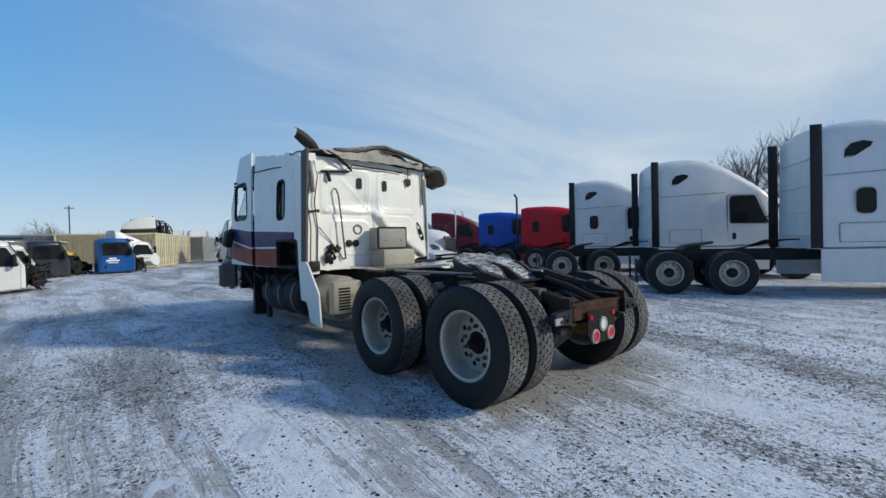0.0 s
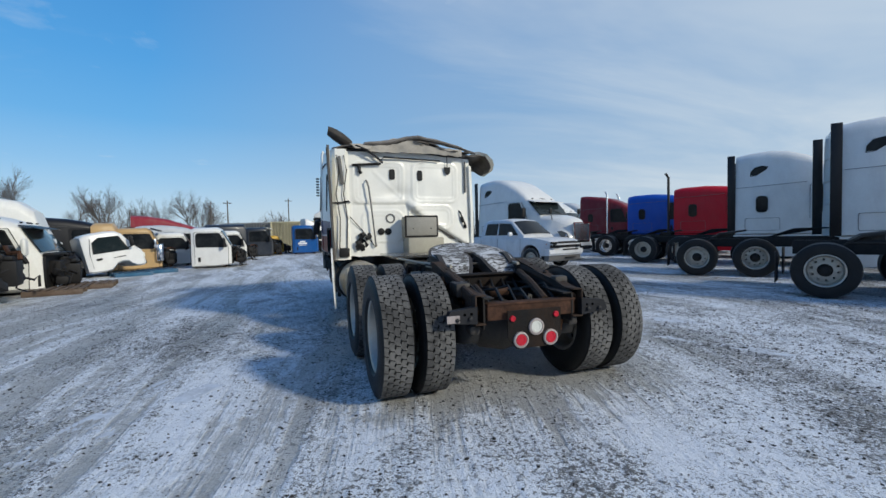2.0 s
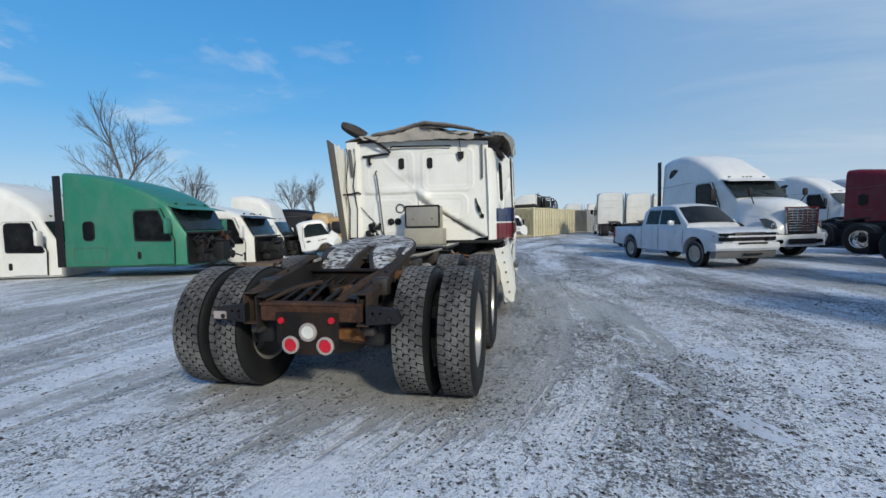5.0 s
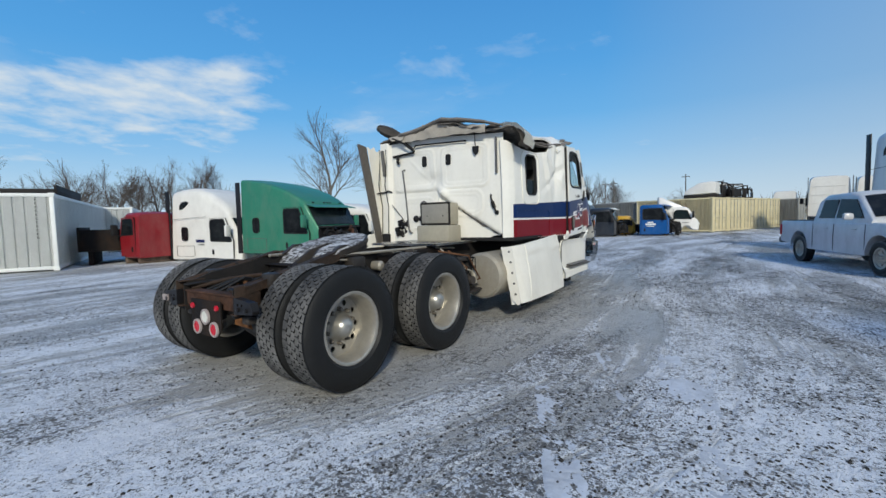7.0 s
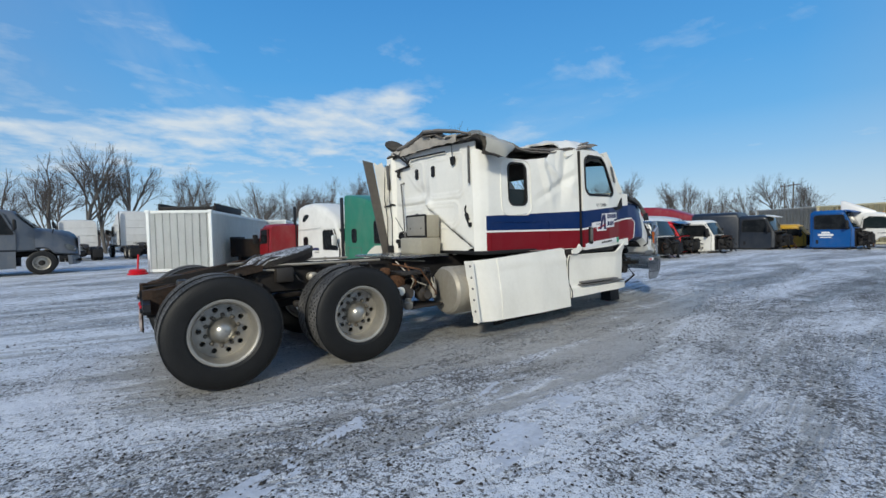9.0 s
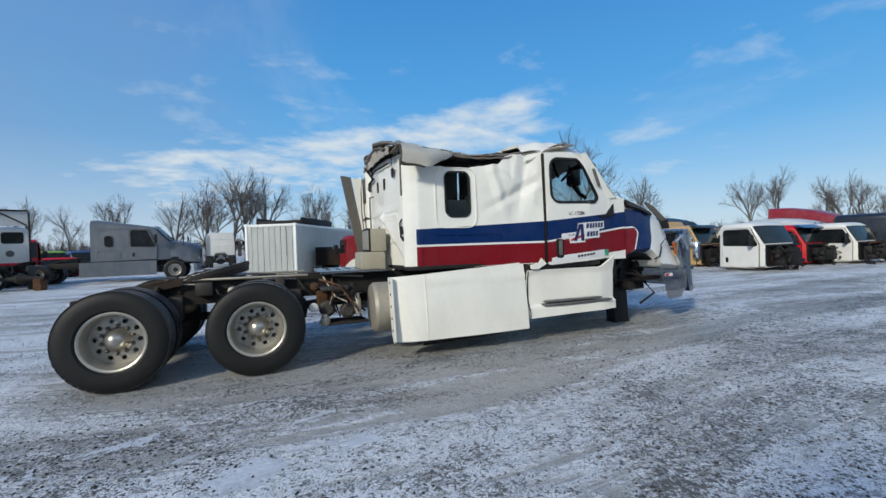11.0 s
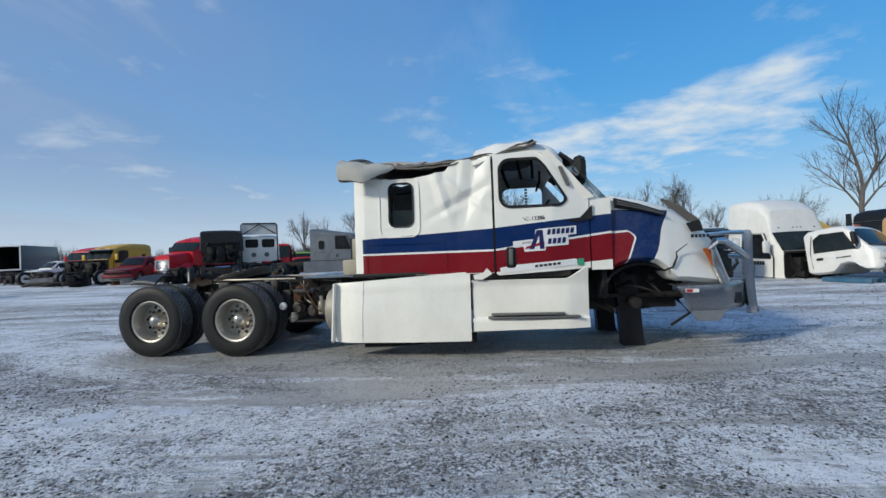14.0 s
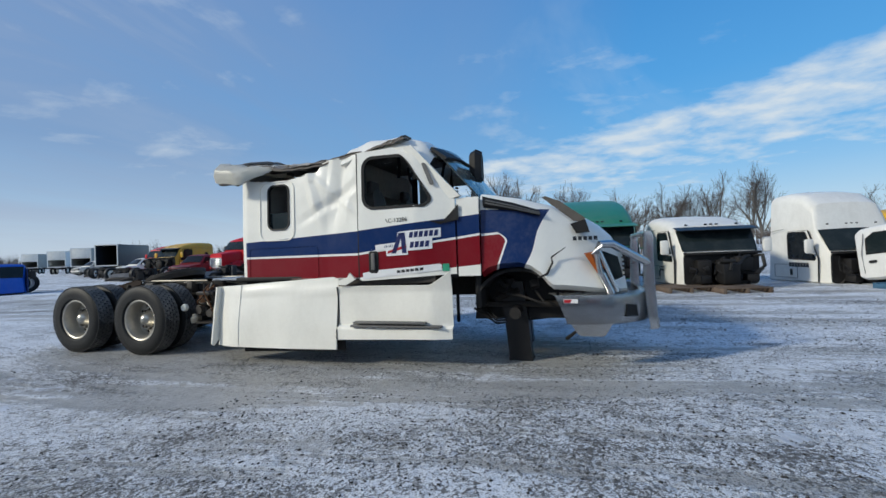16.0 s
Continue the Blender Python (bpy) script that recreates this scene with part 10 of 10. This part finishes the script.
for wx, wy in ((-9.3, -20.6), (-9.6, -20.4)):
    tw = thing("spare_wheel", "old truck wheel beside a blue hood", "wheel", at=Matrix.Translation((wx, wy, 0)) @ rot(0, 0, 60))
    wheel(tw, 0, 0, side=1, rim=RIM_DARK, hub=None)

rng = random.Random(91)
SCRAP = [(-17.0, -13.6), (-16.6, -15.3), (-17.4, -21.6), (-18.4, -22.9), (-18.6, -25.0), (-20.0, -26.6), (-21.2, -27.8), (-22.0, -30.0), (-23.5, -31.5), (-25.2, -37.8), (-27.0, -40.0), (-29.5, -43.4), (-16.8, -8.6), (-21.5, -13.6), (-17.6, -14.4), (-17.9, -19.9), (-18.9, -24.0), (-19.4, -25.8), (-20.6, -28.8), (-22.6, -28.6), (-23.0, -33.0), (-24.4, -35.6), (-26.4, -36.6), (-28.4, -41.6), (-30.6, -45.6), (-33.0, -49.0), (-35.5, -53.0), (-15.9, -11.4)]
for k, (x, y) in enumerate(SCRAP):
    m = Matrix.Translation((x, y, 0)) @ rot(0, 0, rng.uniform(-120, -40))
    if k % 3 == 0:
        sc = thing("scrap_axle", "greasy scrap axle with one wheel in the far row", "scrap", "scrap in the far row", m)
        bm = bmesh.new()
        lathe(bm, [(-0.9, 0.08), (-0.3, 0.1), (0.0, 0.26), (0.3, 0.1), (0.9, 0.08)], "x", 14, (0, 0, 0.505))
        part("axle_tube", bm, FRAME, sc)
        wheel(sc, 1.0, 0, side=1, rim=RIM_DARK, hub=None)
        bm = bmesh.new()
        box(bm, (-0.7, 0, 0.24), (0.3, 0.4, 0.48), 0.03)
        part("stand", bm, RUST, sc)
    elif k % 3 == 1:
        sc = thing("scrap_hood", "crumpled hood and bumper lying in the far row", "scrap", "scrap in the far row", m)
        bm = bmesh.new()
        loft(bm, [[(s_ * 1.0, yy, max(0.02, z + 0.12 * noise.noise(Vector((s_ * 2, yy * 2, k))))) for s_ in (-1, -0.5, 0, 0.5, 1)] + [(s_ * 1.0, yy, max(0.0, z - 0.12)) for s_ in (1, 0, -1)] for yy, z in ((-0.7, 0.25), (-0.2, 0.62), (0.4, 0.55), (0.9, 0.2))])
        part("hood_shell", bm, (GREYPLASTIC, BLACKP, MAROON, FRAME)[k % 4], sc)
        bm = bmesh.new()
        tube(bm, [(-1.1, 0.9, 0.14), (-0.5, 1.1, 0.26), (0.5, 1.1, 0.26), (1.1, 0.9, 0.14)], 0.09, 8)
        part("bumper", bm, GREYPLASTIC if k % 2 else FRAME, sc)
    else:
        sc = thing("scrap_engine", "black scrap engine standing on the snow", "scrap", "scrap in the far row", m)
        bm = bmesh.new()
        box(bm, (0, 0, 0.45), (0.7, 1.1, 0.9), 0.06)
        part("engine_block", bm, FRAME, sc)
        engine_front(sc, rng, 0.5, 0.12, 0.9, 0.6)

# ---------------------------------------------------------------- bare winter trees
def tree_meshes(seed, height):
    rng = random.Random(seed)
    trunk, crown = bmesh.new(), bmesh.new()

    def grow(p, d, length, r, depth):
        n = 3 if depth < 3 else 2
        pts, rad = [p], [r]
        q = p.copy()
        dd = d.copy()
        for k in range(n):
            dd = (dd + Vector((rng.uniform(-0.16, 0.16), rng.uniform(-0.16, 0.16), rng.uniform(-0.06, 0.10)))).normalized()
            q = q + dd * (length / n)
            pts.append(q.copy())
            rad.append(r * (1 - 0.36 * (k + 1) / n))
        tube(trunk if depth < 3 else crown, pts, rad, 7 if depth == 0 else (5 if depth < 3 else 3), caps=False)
        if depth >= 5:
            return
        kids = (6, 5, 4, 4, 3)[depth]
        for k in range(kids):
            f = 1.0 if k == 0 else rng.uniform(0.35, 1.0)
            i = min(int(f * n), n - 1)
            s = pts[i].lerp(pts[i + 1], f * n - i) if f < 1 else pts[-1]
            az = rng.uniform(0, 2 * math.pi)
            tilt = rng.uniform(0.12, 0.35) if k == 0 else rng.uniform(0.35, 0.8)
            a = dd.orthogonal().normalized()
            b = dd.cross(a)
            nd = (dd * math.cos(tilt) + (a * math.cos(az) + b * math.sin(az)) * math.sin(tilt)).normalized()
            nd = (nd + Vector((0, 0, 0.11 + 0.10 * rng.random()))).normalized()
            grow(s, nd, length * rng.uniform(0.48, 0.74), max(0.0052, r * (0.6 if k == 0 else 0.4)), depth + 1)

    grow(Vector((0, 0, -0.1)), Vector((0, 0, 1)), height * 0.30, height * 0.0145, 0)
    top = max(v.co.z for v in crown.verts)
    for bm in (trunk, crown):
        for v in bm.verts:
            v.co = v.co * (height / top)
    out = []
    for bm, nm, mt in ((trunk, "trunk", BARK), (crown, "crown", TWIG)):
        me = bpy.data.meshes.new(nm)
        bm.to_mesh(me)
        bm.free()
        me.materials.append(mt)
        out.append(me)
    return out


TREES = [tree_meshes(100 + k, 10.0) for k in range(6)]


def tree(kind, x, y, h, turn, label="bare leafless winter tree at the yard's edge"):
    t = thing("tree", label, "tree", "bare trees", Matrix.Translation((x, y, 0)) @ rot(0, 0, turn) @ Matrix.Diagonal((h / 10, h / 10, h / 10, 1)))
    for me, nm in zip(TREES[kind], ("trunk", "crown")):
        o = new(nm, me)
        o.parent = t
    return t


rng = random.Random(77)
tree(0, -62.0, 55.5, 23.5, 40, "tall bare leafless tree behind the cabs")
tree(3, -57.0, 63.0, 13.0, 10, "bare forked tree behind the cabs")
for i, (az_, dist, h) in enumerate(((93.5, 95, 8), (111.0, 70, 8), (109.4, 75, 9), (102.5, 80, 10), (94.5, 90, 8), (113.0, 66, 10), (119.6, 85, 15), (121.8, 86, 14), (103.5, 82, 9), (152, 75, 9), (144.7, 80, 11),
                                    (167.3, 62, 10), (164.4, 60, 8), (161.2, 65, 10), (158.5, 66, 13), (154.2, 64, 13), (188.3, 60, 13), (185.5, 58, 15), (183.4, 60, 15), (181.5, 57, 14), (176.6, 62, 11), (173.9, 60, 13), (167.4, 55, 10), (162.2, 60, 9),
                                    (159.5, 70, 12), (156, 70, 12), (115.2, 72, 9), (112.4, 74, 10), (107.3, 80, 9), (104.6, 78, 11), (102, 82, 9), (204, 70, 11), (201, 72, 10), (197.7, 70, 12), (191.2, 72, 13), (187, 70, 13), (147.8, 80, 10),
                                    (133.4, 85, 9), (130.8, 85, 9), (173.7, 58, 9), (166.4, 62, 8), (164, 66, 12), (170.5, 66, 9), (27, 62, 11), (25, 60, 10), (13.8, 48, 13), (10, 46, 14), (6, 44, 14), (17, 52, 12), (2, 44, 13), (29.5, 70, 10), (38, 90, 9), (42, 95, 9), (47, 95, 8))):
    a = radians(az_)
    tree((i * 5 + 2) % 6, 2 + dist * math.cos(a), 1 + dist * math.sin(a), 0.84 * h, 47 * i)
# low far woods all round
verts, faces = [], []
for i in range(3400):
    a = radians(rng.uniform(-175, 215))
    if -35 < math.degrees(a) % 360 < -5:
        continue
    d = rng.uniform(110, 190)
    x, y = d * math.cos(a), d * math.sin(a)
    h = rng.uniform(3.6, 7.2) * (1.0 + 0.5 * noise.noise(Vector((a * 6, 0, 0))))
    across, along_ = Vector((-math.sin(a), math.cos(a), 0)), Vector((math.cos(a), math.sin(a), 0))
    spread = h * rng.uniform(0.22, 0.36)
    for k in range(24):
        if k == 0:
            b0, top, w = Vector((x, y, -0.1)), Vector((x, y, h * 0.8)), 0.13
        else:
            r_, th = rng.random() ** 0.5, rng.uniform(0, 2 * math.pi)
            b0 = Vector((x, y, h * rng.uniform(0.18, 0.55)))
            top = Vector((x, y, h * 0.64)) + across * (spread * r_ * math.cos(th)) + along_ * rng.uniform(-0.5, 0.5) + Vector((0, 0, h * 0.36 * r_ * math.sin(th)))
            w = 0.05
        s = across * w
        c = along_ * w
        n = len(verts)
        verts += [b0 - s, b0 + s, b0 + c, top]
        faces += [(n, n + 1, n + 3), (n + 1, n + 2, n + 3), (n + 2, n, n + 3)]
me = bpy.data.meshes.new("far_woods")
me.from_pydata([tuple(v) for v in verts], [], faces)
me.materials.append(TWIG)
tagged(new("far_woods", me), "distant belt of bare grey woods", "woods", kind="stuff")
for x, y, h in ((-2.5, 62, 6.5), (-12, 60, 6.0), (-9, 52, 5.5)):
    po = thing("utility_pole", "thin wooden utility pole beyond the cabs", "pole", "poles", Matrix.Translation((x, y, 0)))
    bm = bmesh.new()
    tube(bm, [(0, 0, 0), (0, 0, h)], [0.09, 0.06], 8)
    part("mast", bm, BARK, po)
    bm = bmesh.new()
    box(bm, (0, 0, h - 0.3), (0.9, 0.08, 0.1), 0.01)
    part("crossarm", bm, BARK, po)
